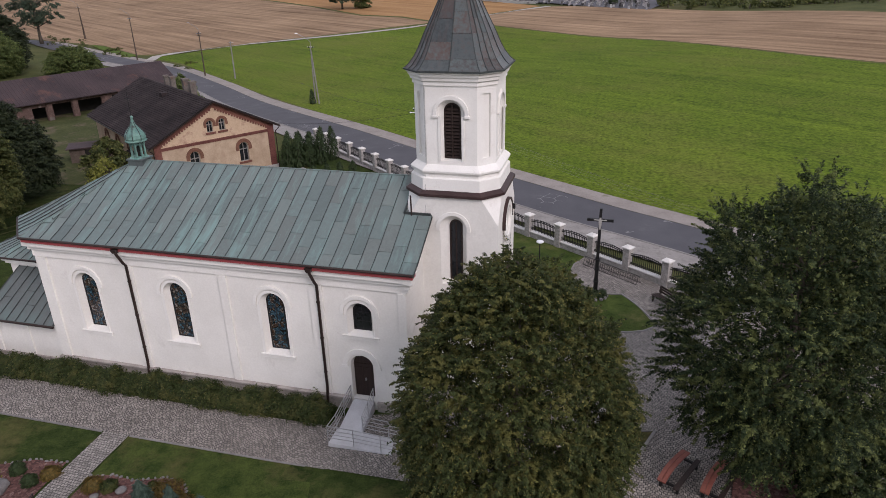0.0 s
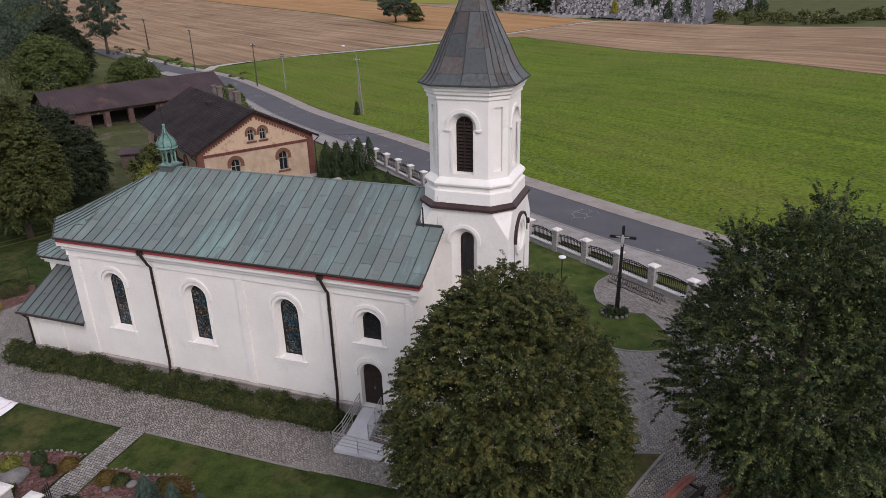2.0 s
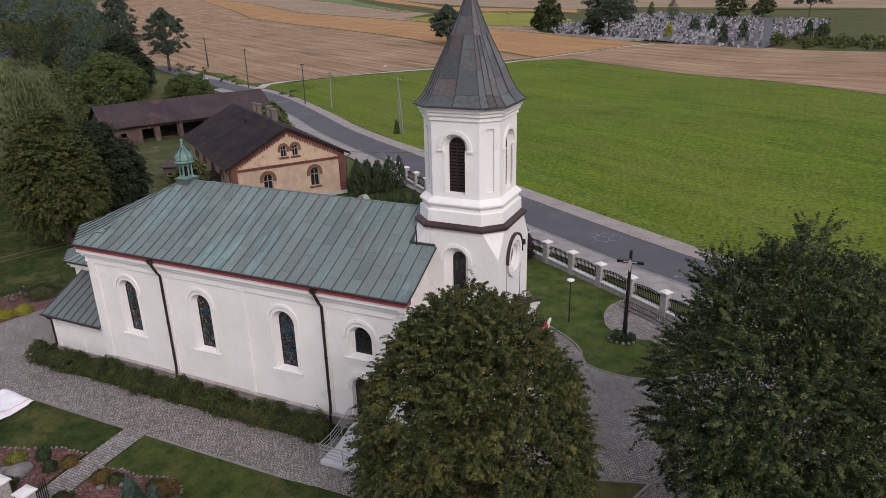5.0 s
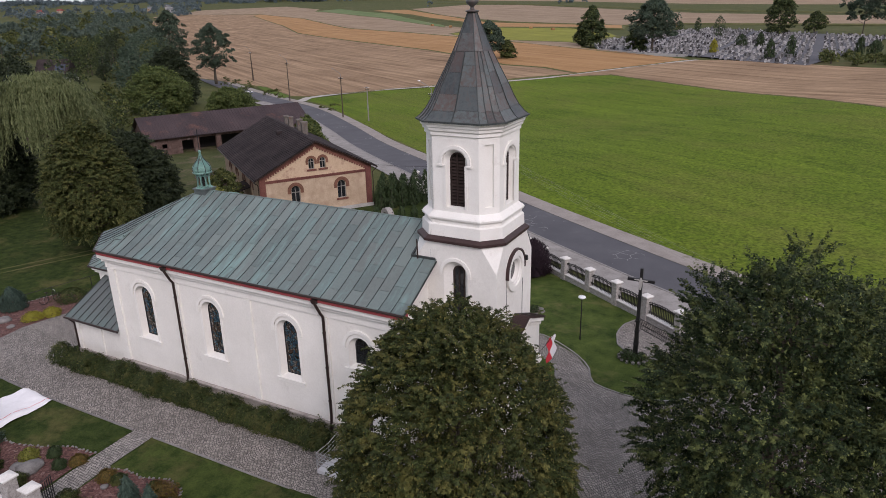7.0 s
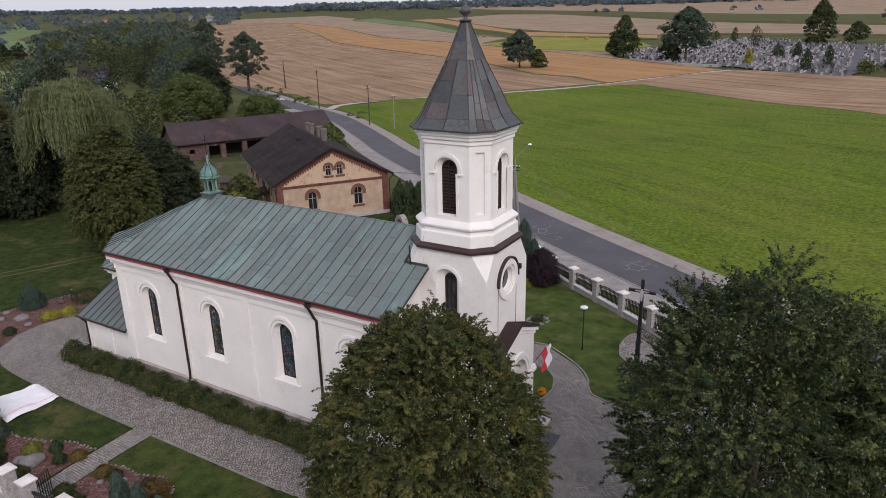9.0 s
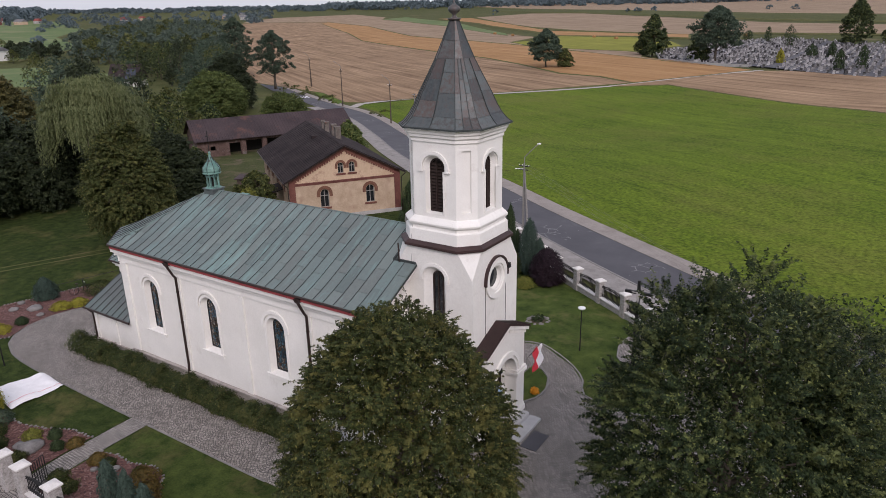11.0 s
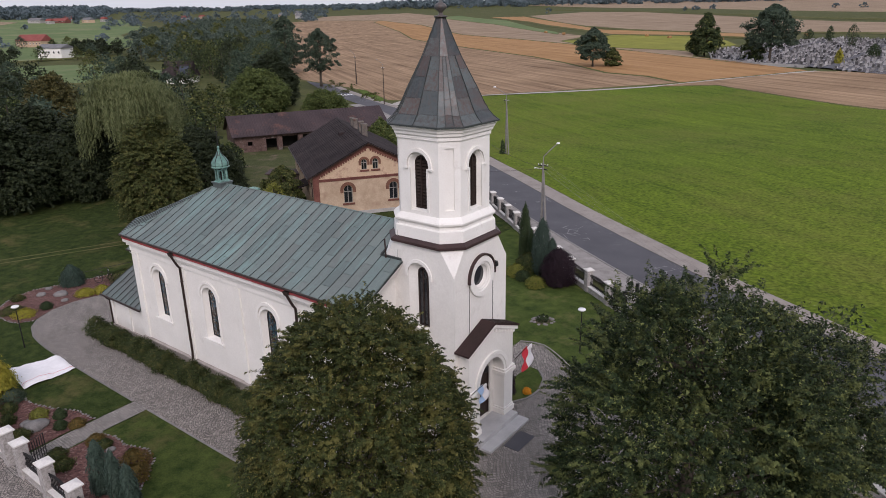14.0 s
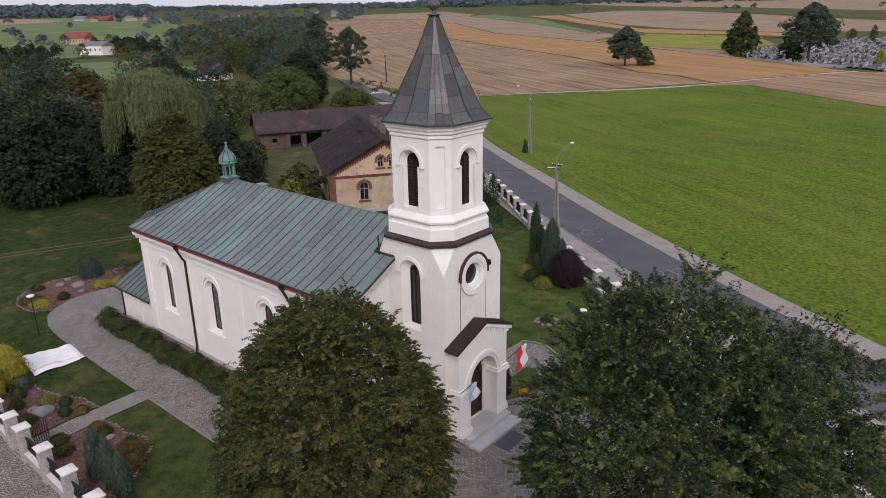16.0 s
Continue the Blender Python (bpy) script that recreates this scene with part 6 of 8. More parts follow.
for c, w, z0, z1 in hw:
    r = w / 2
    hwin = hpart("window", Shape().slab(arch(c, z0, w, z1), [arch(c, z0 + 0.06, w - 0.14, z1 - 0.06)], -0.24, -0.16, GF), "pole", label="round-headed window with a red brick arch")
    hpart("pane", Shape().slab(arch(c, z0 + 0.03, w - 0.06, z1 - 0.03), [], -0.235, -0.22, GF), "pane", hwin)
    hpart("glazing_bar", Shape().slab(rect(c - 0.035, z0, c + 0.035, z1 - 0.05), [], -0.22, -0.15, GF).slab(rect(c - r, z0 + (z1 - z0) * 0.62, c + r, z0 + (z1 - z0) * 0.62 + 0.07), [], -0.22, -0.14, GF), "pole", hwin)
    hpart("brick_arch", Shape().slab(hood(c, z1 - r, r + 0.04, r + (0.4 if w > 0.8 else 0.3), 0.32), [], 0.0, 0.06, GF), "brick", hwin)
    hpart("sill", Shape().slab(rect(c - r - 0.2, z0 - 0.2, c + r + 0.2, z0), [], 0.0, 0.1, GF), "brick", hwin)
for sx in (-1, 1):
    hpart("corner_pier", Shape().box(min(sx * 5.72, sx * 6.42), -0.1, 0, max(sx * 5.72, sx * 6.42), 0.0, EAVE + 0.1), "brick", bevel=0.02)
hpart("brick_band", Shape().slab(rect(-5.72, 4.12, 5.72, 4.3), [], 0, 0.06, GF).slab(rect(-5.72, 4.3, 5.72, 4.42), [], 0, 0.11, GF), "brick")
hpart("plinth", Shape().box(-6.5, -0.16, -0.3, 6.5, 0, 0.42), "concrete")
slope = (APEX - EAVE) / HALF
for sx in (-1, 1):
    rk = [(0, APEX - 0.02), (sx * 6.4, EAVE - 0.06), (sx * 6.4, EAVE - 0.62), (0, APEX - 0.58)]
    hpart("brick_rake", Shape().slab(rk if sx < 0 else list(reversed(rk)), [], 0, 0.09, GF), "brick")
    for j in range(20):
        u = 0.3 + j * 0.28
        z = APEX - slope * u - 0.58
        hpart("brick_step", Shape().box(sx * u - 0.09, -0.085, z - 0.18, sx * u + 0.09, 0, z + 0.06), "brick")
# dark roof of ribbed sheets, laid in courses
for sx in (-1, 1):
    deck = [(0, APEX + 0.14), (sx * 6.95, APEX + 0.14 - slope * 6.95), (sx * 6.95, APEX + 0.06 - slope * 6.95), (0, APEX + 0.06)]
    hroof = hpart("roof", Shape().slab(deck if sx < 0 else list(reversed(deck)), [], -LEN - 0.5, 0.55, GF), "dark_roof", label="dark corrugated sheet roof")
    for j in range(31):
        u0, u1 = 6.97 * j / 31, 6.97 * (j + 1) / 31 + 0.02
        lowz, topz = APEX + 0.14 - slope * u1, APEX + 0.14 - slope * u0
        rows = []
        for i in range(15):
            y, sag = -0.56 + (LEN + 1.06) * i / 14, 0.018 * math.sin(i * 1.9 + j * 2.3)
            rows.append([(sx * u, y, z) for u, z in ((u0, topz + 0.005), (u1, lowz + 0.062 + sag), (u1, lowz + 0.005))])
        hpart("course", Shape().loft(rows if sx > 0 else list(reversed(rows))), "dark_roof", hroof)
    hpart("barge_board", Shape().slab([(p[0], p[1] - 0.1) for p in (deck if sx < 0 else list(reversed(deck)))], [], 0.5, 0.56, GF), "dark_wood")
    hpart("gutter", Shape().tube([(sx * 7.0, -0.55, APEX - slope * 6.95), (sx * 7.0, LEN + 0.4, APEX - slope * 6.95)], 0.07, 6), "gutter")
    hpart("downpipe", Shape().tube([(sx * 7.0, -0.3, 4.5), (sx * 6.55, -0.2, 4.1), (sx * 6.55, -0.2, 0.1)], 0.055, 6), "gutter")
for y, h, w in ((7.6, 1.0, 0.66), (9.6, 1.05, 0.6), (13.6, 0.85, 0.55), (15.6, 0.75, 0.5)):
    ch = hpart("chimney", Shape().box(1.2 - w / 2, y - w / 2, 7.2, 1.2 + w / 2, y + w / 2, APEX + h - 0.2), "old_chimney", label="stubby grey-brown chimney", bevel=0.02)
    hpart("chimney_cap", Shape().box(1.2 - w / 2 - 0.06, y - w / 2 - 0.06, APEX + h - 0.2, 1.2 + w / 2 + 0.06, y + w / 2 + 0.06, APEX + h), "old_chimney", ch)
hpart("roof_hatch", Shape().box(-1.6, 9.6, APEX - 0.7, -0.9, 10.4, APEX - 0.2), "dark_roof", hroof)
hpart("porch_roof", Shape().add([(-HALF, 5.0, 2.9), (-HALF, 8.5, 2.9), (-8.6, 8.5, 2.2), (-8.6, 5.0, 2.2), (-HALF, 5.0, 2.8), (-HALF, 8.5, 2.8), (-8.6, 8.5, 2.1), (-8.6, 5.0, 2.1)], [(0, 1, 2, 3), (7, 6, 5, 4), (3, 2, 6, 7), (0, 3, 7, 4), (1, 5, 6, 2)]), "dark_roof")
for y in (5.1, 8.4):
    hpart("post", Shape().box(-8.5, y - 0.06, 0, -8.38, y + 0.06, 2.15), "shade_wood")

# ---- barn ----
bd = Vector((-77.67 + 88.49, 99.27 - 78.74, 0)).normalized()
barn = thing("barn", (-83.0, 89.0, 0.0), "long stone and brick barn with a rusty brown sheet roof", "barn", turn=math.degrees(math.atan2(bd.y, bd.x)))
BL = 13.5


def bpart(name, shape, material, parent=None, label="", bevel=0.0):
    return part(name, shape, M[material], parent or barn, label, None, bevel)


BF = frame_of((0, -4.6, 0), (1, 0))
bpart("wall", Shape().slab(rect(-BL, -0.5, BL, 2.9), [rect(-11.4, 1.1, -10.6, 1.8), rect(-8.3, -0.3, -6.45, 2.1), rect(-5.5, -0.3, -2.8, 2.3), rect(-1.9, -0.3, 1.6, 2.3), rect(3.2, -0.3, 8.0, 2.3)], -0.4, 0, BF), "barn_stone", label="rough stone wall with dark openings")
bpart("wall", Shape().box(-BL, 4.2, -0.5, BL, 4.6, 2.9).add([(-BL, -4.6, -0.5), (-BL, 4.6, -0.5), (-BL, 4.6, 2.9), (-BL, 0, 5.5), (-BL, -4.6, 2.9)], [(0, 4, 3, 2, 1)]).add([(BL, -4.6, -0.5), (BL, 4.6, -0.5), (BL, 4.6, 2.9), (BL, 0, 5.5), (BL, -4.6, 2.9)], [(0, 1, 2, 3, 4)]), "barn_stone")
# Near-black sheet added to paint the shade behind the barn openings.
bpart("shade_sheet", Shape().box(-BL + 0.3, -1.6, -0.5, BL - 0.3, -1.4, 3.2), "dark")
for x in (-5.98, -2.35, 2.4):
    bpart("pier", Shape().box(x - 0.35, -4.75, -0.4, x + 0.35, -4.4, 2.6), "barn_stone")
bpart("pier", Shape().box(-6.3, -4.79, -0.4, -5.66, -4.76, 0.55), "old_chimney", label="limewashed foot of a pier")
for sy in (-1, 1):
    rr = Shape()
    for i in range(54):
        x = -BL - 0.5 + i * 0.52
        ra = [(x, 0, 5.78), (x + 0.06, 0, 5.83), (x + 0.12, 0, 5.78), (x + 0.52, 0, 5.78)]
        rb = [(p[0], sy * 5.3, p[2] - 2.95) for p in ra]
        rr.loft([rb, ra] if sy < 0 else [ra, rb], False, False)
    rr.add([(-BL - 0.5, 0, 5.7), (BL + 0.6, 0, 5.7), (BL + 0.6, sy * 5.3, 2.75), (-BL - 0.5, sy * 5.3, 2.75)], [(0, 1, 2, 3)])
    bpart("roof", rr, "barn_roof", label="brown ribbed sheet-metal roof")
# shed in the yard; a near-black panel paints the shade of its doorway
shed = thing("shed", (-60.5, 65.0, 0.0), "low dark wooden shed with a flat rusty roof", "shed", turn=35)
part("wall", Shape().box(-2.2, -1.3, 0, 2.2, 1.3, 1.7), M["shade_wood"], shed)
part("roof", Shape().box(-2.5, -1.6, 1.7, 2.5, 1.6, 1.82), M["barn_roof"], shed)
part("doorway", Shape().box(-0.6, -1.33, 0, 0.5, -1.28, 1.5), M["dark"], shed)

# ---- hedge along the church ----
rngh = np.random.default_rng(21)
n = 52000
hx = rngh.uniform(-35.6, -13.2, n)
th = rngh.uniform(0, np.pi, n)
wav = 1 + 0.14 * np.sin(hx * 2.1) + 0.1 * np.sin(hx * 5.3 + 1)
wav *= 1 + 0.13 * np.sin(hx * 7 + 3 * th) * np.sin(th * 6 + hx * 2.3) + 0.11 * np.sin(hx * 15 + th * 8) * np.sin(hx * 4.1)
hy = 25.72 - 0.08 * np.sin(hx * 0.9) + 0.6 * wav * np.cos(th) * np.where(rngh.uniform(size=n) < 0.15, 0.6, 1)
hz = 0.06 + (0.93 + 0.12 * np.sin(hx * 9.1) * np.sin(hx * 3.7)) * wav * np.abs(np.sin(th)) ** 0.7
hp = np.stack([hx, hy, hz], axis=1) + rngh.normal(0, 0.085, (n, 3)) * np.array([1, 1, 0.8])
hn = np.stack([rngh.normal(0, 0.4, n), np.cos(th), 0.4 + np.sin(th)], axis=1) + rngh.normal(0, 0.4, (n, 3))
hedge = thing("hedge", (-24, 25.85, 0), "clipped low green hedge along the church wall", "hedge")
part("foliage", leaf_mesh("foliage", hp - np.array([-24, 25.85, 0]), hn, 0.072, M["leaf_hedge"], rngh), None, hedge)
for i in range(12):
    x = -11.0 + i * 1.95
    part("stem", Shape().tube([(x, 0, -0.02), (x + 0.1, 0.05, 0.6)], [0.04, 0.015], 5), M["bark"], hedge)

# ---- ramp with rails at the side door ----
ramp = thing("ramp", (-11.8, 25.5, 0.0), "pale grey access ramp with tubular steel rails", "ramp")
rs = lambda *p: [(x + 11.8, y - 25.5, z) for x, y, z in p]
part("slope", Shape().loft([rs((-12.35, 26.76, 0.0), (-11.25, 26.76, 0.0), (-11.25, 26.76, 0.75), (-12.35, 26.76, 0.75)), rs((-12.4, 24.8, 0.0), (-11.2, 24.8, 0.0), (-11.2, 24.8, 0.32), (-12.4, 24.8, 0.32))]), M["ramp"], ramp)
part("landing", Shape().loft([rs((-12.5, 24.8, 0), (-11.2, 24.8, 0), (-11.2, 24.8, 0.32), (-12.5, 24.8, 0.32)), rs((-12.5, 23.75, 0), (-11.2, 23.75, 0), (-11.2, 23.75, 0.32), (-12.5, 23.75, 0.32))]), M["ramp"], ramp)
part("slope", Shape().loft([rs((-11.2, 24.8, 0), (-11.2, 23.75, 0), (-11.2, 23.75, 0.32), (-11.2, 24.8, 0.32)), rs((-8.4, 24.8, 0.0), (-8.4, 23.75, 0.0), (-8.4, 23.75, 0.14), (-8.4, 24.8, 0.14))]), M["ramp"], ramp)


def railing(pts):
    """Posts and four rails along floor points."""
    rail = Shape()
    for h in (0.3, 0.5, 0.72, 0.95):
        rail.tube([(x + 11.8, y - 25.5, z + h) for x, y, z in pts], 0.022 if h < 0.9 else 0.028, 6)
    ob = part("railing", rail, M["steel"], ramp, "tubular steel railing")
    for a, b in zip(pts, pts[1:]):
        k = max(1, round((Vector(b) - Vector(a)).length / 1.1))
        for i in range(k + (1 if b is pts[-1] else 0)):
            q = Vector(a).lerp(Vector(b), i / k)
            part("post", Shape().tube([(q.x + 11.8, q.y - 25.5, q.z), (q.x + 11.8, q.y - 25.5, q.z + 0.96)], 0.024, 6), M["steel"], ob)


railing([(-12.4, 26.6, 0.72), (-12.45, 24.7, 0.32), (-12.5, 23.78, 0.32), (-11.2, 23.78, 0.32), (-8.5, 23.78, 0.15)])
railing([(-11.2, 26.6, 0.72), (-11.15, 24.85, 0.32), (-8.5, 24.85, 0.15)])

# ---- fences ----
bar_mesh = Shape().tube([(0, 0, 0), (0, 0, 1.0)], 0.024, 5).tube([(0, 0, 1.0), (0, 0, 1.1)], [0.026, 0.003], 5).mesh("bar", M["iron"])
short_bar = Shape().tube([(0, 0, 0), (0, 0, 0.88)], 0.022, 5).tube([(0, 0, 0.88), (0, 0, 0.98)], [0.026, 0.003], 5).mesh("bar", M["iron"])


def stone_post(parent, x, y, z, h, turn, w=0.5):
    m = Matrix.Translation((x, y, z)) @ Matrix.Rotation(turn, 4, 'Z')
    post = part("post", Shape().box(-w / 2, -w / 2, -0.3, w / 2, w / 2, h, m), M["granite"], parent, bevel=0.02)
    c = w / 2 + 0.08
    cap_ring = lambda e, zz: [m @ Vector(p) for p in ((-e, -e, zz), (e, -e, zz), (e, e, zz), (-e, e, zz))]
    part("cap", Shape().loft([cap_ring(c - 0.02, h), cap_ring(c, h + 0.02), cap_ring(c, h + 0.09), cap_ring(0.1, h + 0.2)]), M["cap"], post)


def fence_bay(parent, a, b, z, wall_h, panel=True, high=1.0):
    a, b = Vector(a), Vector(b)
    d = (b - a)
    ln, turn = d.length, math.atan2(d.y, d.x)
    m = Matrix.Translation((a.x, a.y, z)) @ Matrix.Rotation(turn, 4, 'Z')
    low = part("low_wall", Shape().box(0.25, -0.17, -0.3, ln - 0.25, 0.17, wall_h, m), M["granite"], parent)
    part("coping", Shape().box(0.25, -0.22, wall_h, ln - 0.25, 0.22, wall_h + 0.07, m), M["cap"], low)
    if not panel:
        return
    z0 = wall_h + 0.14
    arc = lambda s: 0.16 * math.sin(math.pi * s)
    rails = Shape()
    for h in (0.1, 0.2, 0.72, 0.84):
        rails.tube([m @ Vector((0.25 + (ln - 0.5) * i / 8, 0, z0 + h * high + (arc(i / 8) if h > 0.5 else 0))) for i in range(9)], 0.034, 5)
    pan = part("iron_panel", rails, M["iron"], parent, "black wrought-iron panel with an arched top")
    k = int((ln - 0.5) / 0.155)
    for i in range(1, k):
        s = i / k
        ob = new("bar", short_bar if high < 1 else bar_mesh)
        ob.parent = pan
        ob.matrix_basis = m @ Matrix.Translation((0.25 + (ln - 0.5) * s, 0, z0 - 0.02)) @ Matrix.Diagonal((1, 1, 0.88 + arc(s) * 0.95, 1))


fence = thing("fence", (0, 0, 0), "granite post fence with black iron panels along the footway", "fence")
F0, F1, F2 = Vector((19.0, 33.3)), Vector((-12.2, 55.1)), Vector((-37.0, 76.2))
posts = []
for a, b in ((F0, F1), (F1, F2)):
    k = round((b - a).length / 3.05)
    posts += [a.lerp(b, i / k) for i in range(k)]
posts.append(F2)
for i, q in enumerate(posts):
    zz = land(q.x, q.y)
    nxt = posts[min(i + 1, len(posts) - 1)] - posts[max(i - 1, 0)]
    stone_post(fence, q.x, q.y, zz, 1.85, math.atan2(nxt.y, nxt.x), 0.52)
    if i + 1 < len(posts):
        fence_bay(fence, q, posts[i + 1], (zz + land(*posts[i + 1])) / 2, 0.5)
gate_fence = thing("fence", (-20, 15.3, 0), "tall granite post fence with a low iron gate", "fence")
G = (-20, 15.3)
gp = [(-34.0, 15.3), (-31.2, 15.3), (-28.4, 15.3), (-25.6, 15.3), (-23.45, 15.3), (-21.75, 15.3), (-19.0, 15.3), (-16.2, 15.3), (-13.4, 15.3), (-10.6, 15.3)]
for i, (x, y) in enumerate(gp):
    stone_post(gate_fence, x - G[0], y - G[1], 0, 1.95, 0, 0.56)
    if i + 1 < len(gp) and i != 4:
        fence_bay(gate_fence, (x - G[0], y - G[1]), (gp[i + 1][0] - G[0], gp[i + 1][1] - G[1]), 0, 0.6, True, 0.9)
gate = part("gate", Shape().tube([(-1.95, 0.25, 0.2), (-2.5, 1.35, 0.2), (-2.5, 1.35, 1.5), (-1.95, 0.25, 1.7), (-1.95, 0.25, 0.2)], 0.025, 6).tube([(-1.95, 0.25, 0.7), (-2.5, 1.35, 0.7)], 0.02, 5), M["iron"], gate_fence, "open iron gate leaf")
for i in range(1, 8):
    ob = new("bar", short_bar)
    ob.parent = gate
    ob.location = (-1.95 - 0.55 * i / 8, 0.25 + 1.1 * i / 8, 0.22)
    ob.scale = (1, 1, 1.35)

# ---- wayside cross ----
cr = thing("wayside_cross", (-1.15, 41.9, land(-1.15, 41.9)), "tall black wooden cross on a stone-edged planter", "cross")
part("pole", Shape().loft([[(-0.15, -0.15, 0), (0.15, -0.15, 0), (0.15, 0.15, 0), (-0.15, 0.15, 0)], [(-0.1, -0.1, 2.4), (0.1, -0.1, 2.4), (0.1, 0.1, 2.4), (-0.1, 0.1, 2.4)], [(-0.085, -0.085, 6.15), (0.085, -0.085, 6.15), (0.085, 0.085, 6.15), (-0.085, 0.085, 6.15)]]), M["iron"], cr)
part("arm", Shape().box(-0.82, -0.08, 5.28, 0.82, 0.08, 5.45), M["iron"], cr)
part("figure", Shape().loft([[(x * k, -0.1 + y * k, z) for x, y in ((-0.09, -0.03), (0.09, -0.03), (0.09, 0.02), (-0.09, 0.02))] for z, k in ((4.75, 0.5), (5.0, 0.9), (5.3, 1.2), (5.45, 0.7), (5.55, 0.6))]).box(-0.4, -0.12, 5.36, 0.4, -0.08, 5.42), M["concrete"], cr)
for z in (1.0, 1.9, 2.6):
    part("band", Shape().box(-0.17, -0.17, z, 0.17, 0.17, z + 0.07), M["iron"], cr)
edge = Shape()
for i in range(14):
    a = 2 * math.pi * i / 14
    edge.lathe([(0.1, 0), (0.13, 0.06), (0.11, 0.14), (0.04, 0.18)], 7, (0.85 * math.cos(a) - 0.1, 0.75 * math.sin(a) - 0.25, 0.05), a)
part("edging", edge, M["rock"], cr, "rough stone edging")
shrub("shrub", (-1.5, 41.45, land(-1.5, 41.5) + 0.05), 0.55, 0.6, "leaf_thuja", "low dark shrub at the foot of the cross", 44, 700, 0.07)
shrub("shrub", (-0.75, 41.6, land(-1.5, 41.5) + 0.05), 0.4, 0.5, "leaf_thuja", "low dark shrub at the foot of the cross", 45, 500, 0.07)


# ---- lamps ----
def park_lamp(x, y, h=3.1):
    lamp = thing("park_lamp", (x, y, land(x, y)), "slim black park lamp with a flat white bowl", "lamp", "park lamps")
    part("pole", Shape().tube([(0, 0, -0.1), (0, 0, 0.5), (0, 0, h)], [0.06, 0.04, 0.035], 8), M["iron"], lamp)
    part("bowl", Shape().lathe([(0.05, h - 0.1), (0.18, h - 0.03), (0.26, h + 0.03), (0.24, h + 0.09), (0.08, h + 0.13)], 18), M["lamp_white"], lamp, "white lamp bowl", smooth=True)
    return lamp


park_lamp(-5.05, 42.8)
park_lamp(-37.2, 21.55)


def utility_pole(x, y, z, h, arm, legs=True, post="pole", group="utility poles"):
    up = thing("utility_pole", (x, y, z), ("brown wooden" if post == "pole_wood" else "grey concrete") + " utility pole" + ((" with two legs and a street lamp" if legs else " with a street lamp") if arm else ""), "utility pole", group)
    part("post", Shape().tube([(0, 0, -0.3), (0.02, 0, h)], [0.16, 0.09], 8), M[post], up)
    if legs:
        part("strut", Shape().tube([(0.9, -0.5, -0.3), (0.08, 0, h - 0.9)], [0.13, 0.08], 8), M[post], up)
    part("crossarm", Shape().box(-0.55, -0.05, h - 0.35, 0.55, 0.05, h - 0.25).box(-0.45, -0.05, h - 0.7, 0.45, 0.05, h - 0.62), M["iron"], up)
    for dx in (-0.5, -0.2, 0.2, 0.5):
        part("insulator", Shape().lathe([(0.03, 0), (0.045, 0.04), (0.03, 0.12)], 6, (dx, 0, h - 0.25)), M["lamp_white"], up)
    if arm:
        la = part("lamp_arm", Shape().tube([(0, 0, h - 0.2), (0.05, 0, h + 0.6), (0.1 + 0.3 * arm[0], 0.3 * arm[1], h + 1.1), (arm[0], arm[1], h + 1.95)], 0.05, 6), M["pole"], up)
        part("lamp_head", Shape().loft([[(arm[0] + 0.6 * dx * k + e * arm[0] * 0.25, arm[1] + dy * k + e * arm[1] * 0.25, h + 1.93 + 0.04 * k + zz) for dx, dy, zz in ((-0.12, 0, 0), (0, -0.12, -0.05), (0.12, 0, 0), (0, 0.12, 0.06))] for e, k in ((-0.3, 0.5), (0.0, 1.0), (0.4, 0.8), (0.6, 0.2))]), M["lamp_white" if post == "pole" else "pole"], la)
    return up


near_pole = utility_pole(-19.6, 63.1, land(-19.6, 63.1), 7.9, (1.35, 0.3))
part("lamp_head", Shape().loft([[(-0.7 + dx, -0.35 + dy, 7.35 + dz) for dx, dy, dz in ((-0.1 * k, 0, 0), (0, -0.1 * k, -0.04), (0.1 * k, 0, 0), (0, 0.1 * k, 0.05))] for k in (0.6, 1.2)]).tube([(0, 0, 7.3), (-0.7, -0.35, 7.36)], 0.03, 5), M["lamp_white"], near_pole)
utility_pole(-50.5, 105.0, -1.6, 9.6, (-1.9, -0.6))
shrub("shrub", (-50.9, 104.6, -1.6), 0.5, 2.6, "leaf_thuja", "dark creeper growing up the pole", 46, 500, 0.16, "", 2.4)
utility_pole(-79.5, 128.5, -2.0, 7.6, None, False)
utility_pole(-88.2, 131.0, -1.9, 9.0, (-1.7, -0.5), False, "pole_wood")
utility_pole(-120.0, 150.5, -1.9, 10.2, (-1.7, -0.5), False, "pole_wood")
utility_pole(-169.4, 189.8, -2.0, 10.0, (-1.7, -0.5), True, "pole_wood")
wire = Shape()
for o, dz in ((-0.5, 0.0), (-0.2, 0.05), (0.2, 0.05), (0.5, 0.0), (0.0, -0.45)):
    x0, y0, z0, x1, y1, z1 = -19.6, 63.1, 7.65, 27.0, 23.0, 7.6
    wire.tube([(x0 + (x1 - x0) * t + o * 0.65, y0 + (y1 - y0) * t + o * 0.76, z0 + dz + (z1 - z0) * t - 1.1 * math.sin(math.pi * t)) for t in (i / 14 for i in range(15))], 0.005, 4)
solo("power_lines", wire, M["pole"], "thin grey overhead wires along the road", "wire", kind="structure")
wire = Shape()
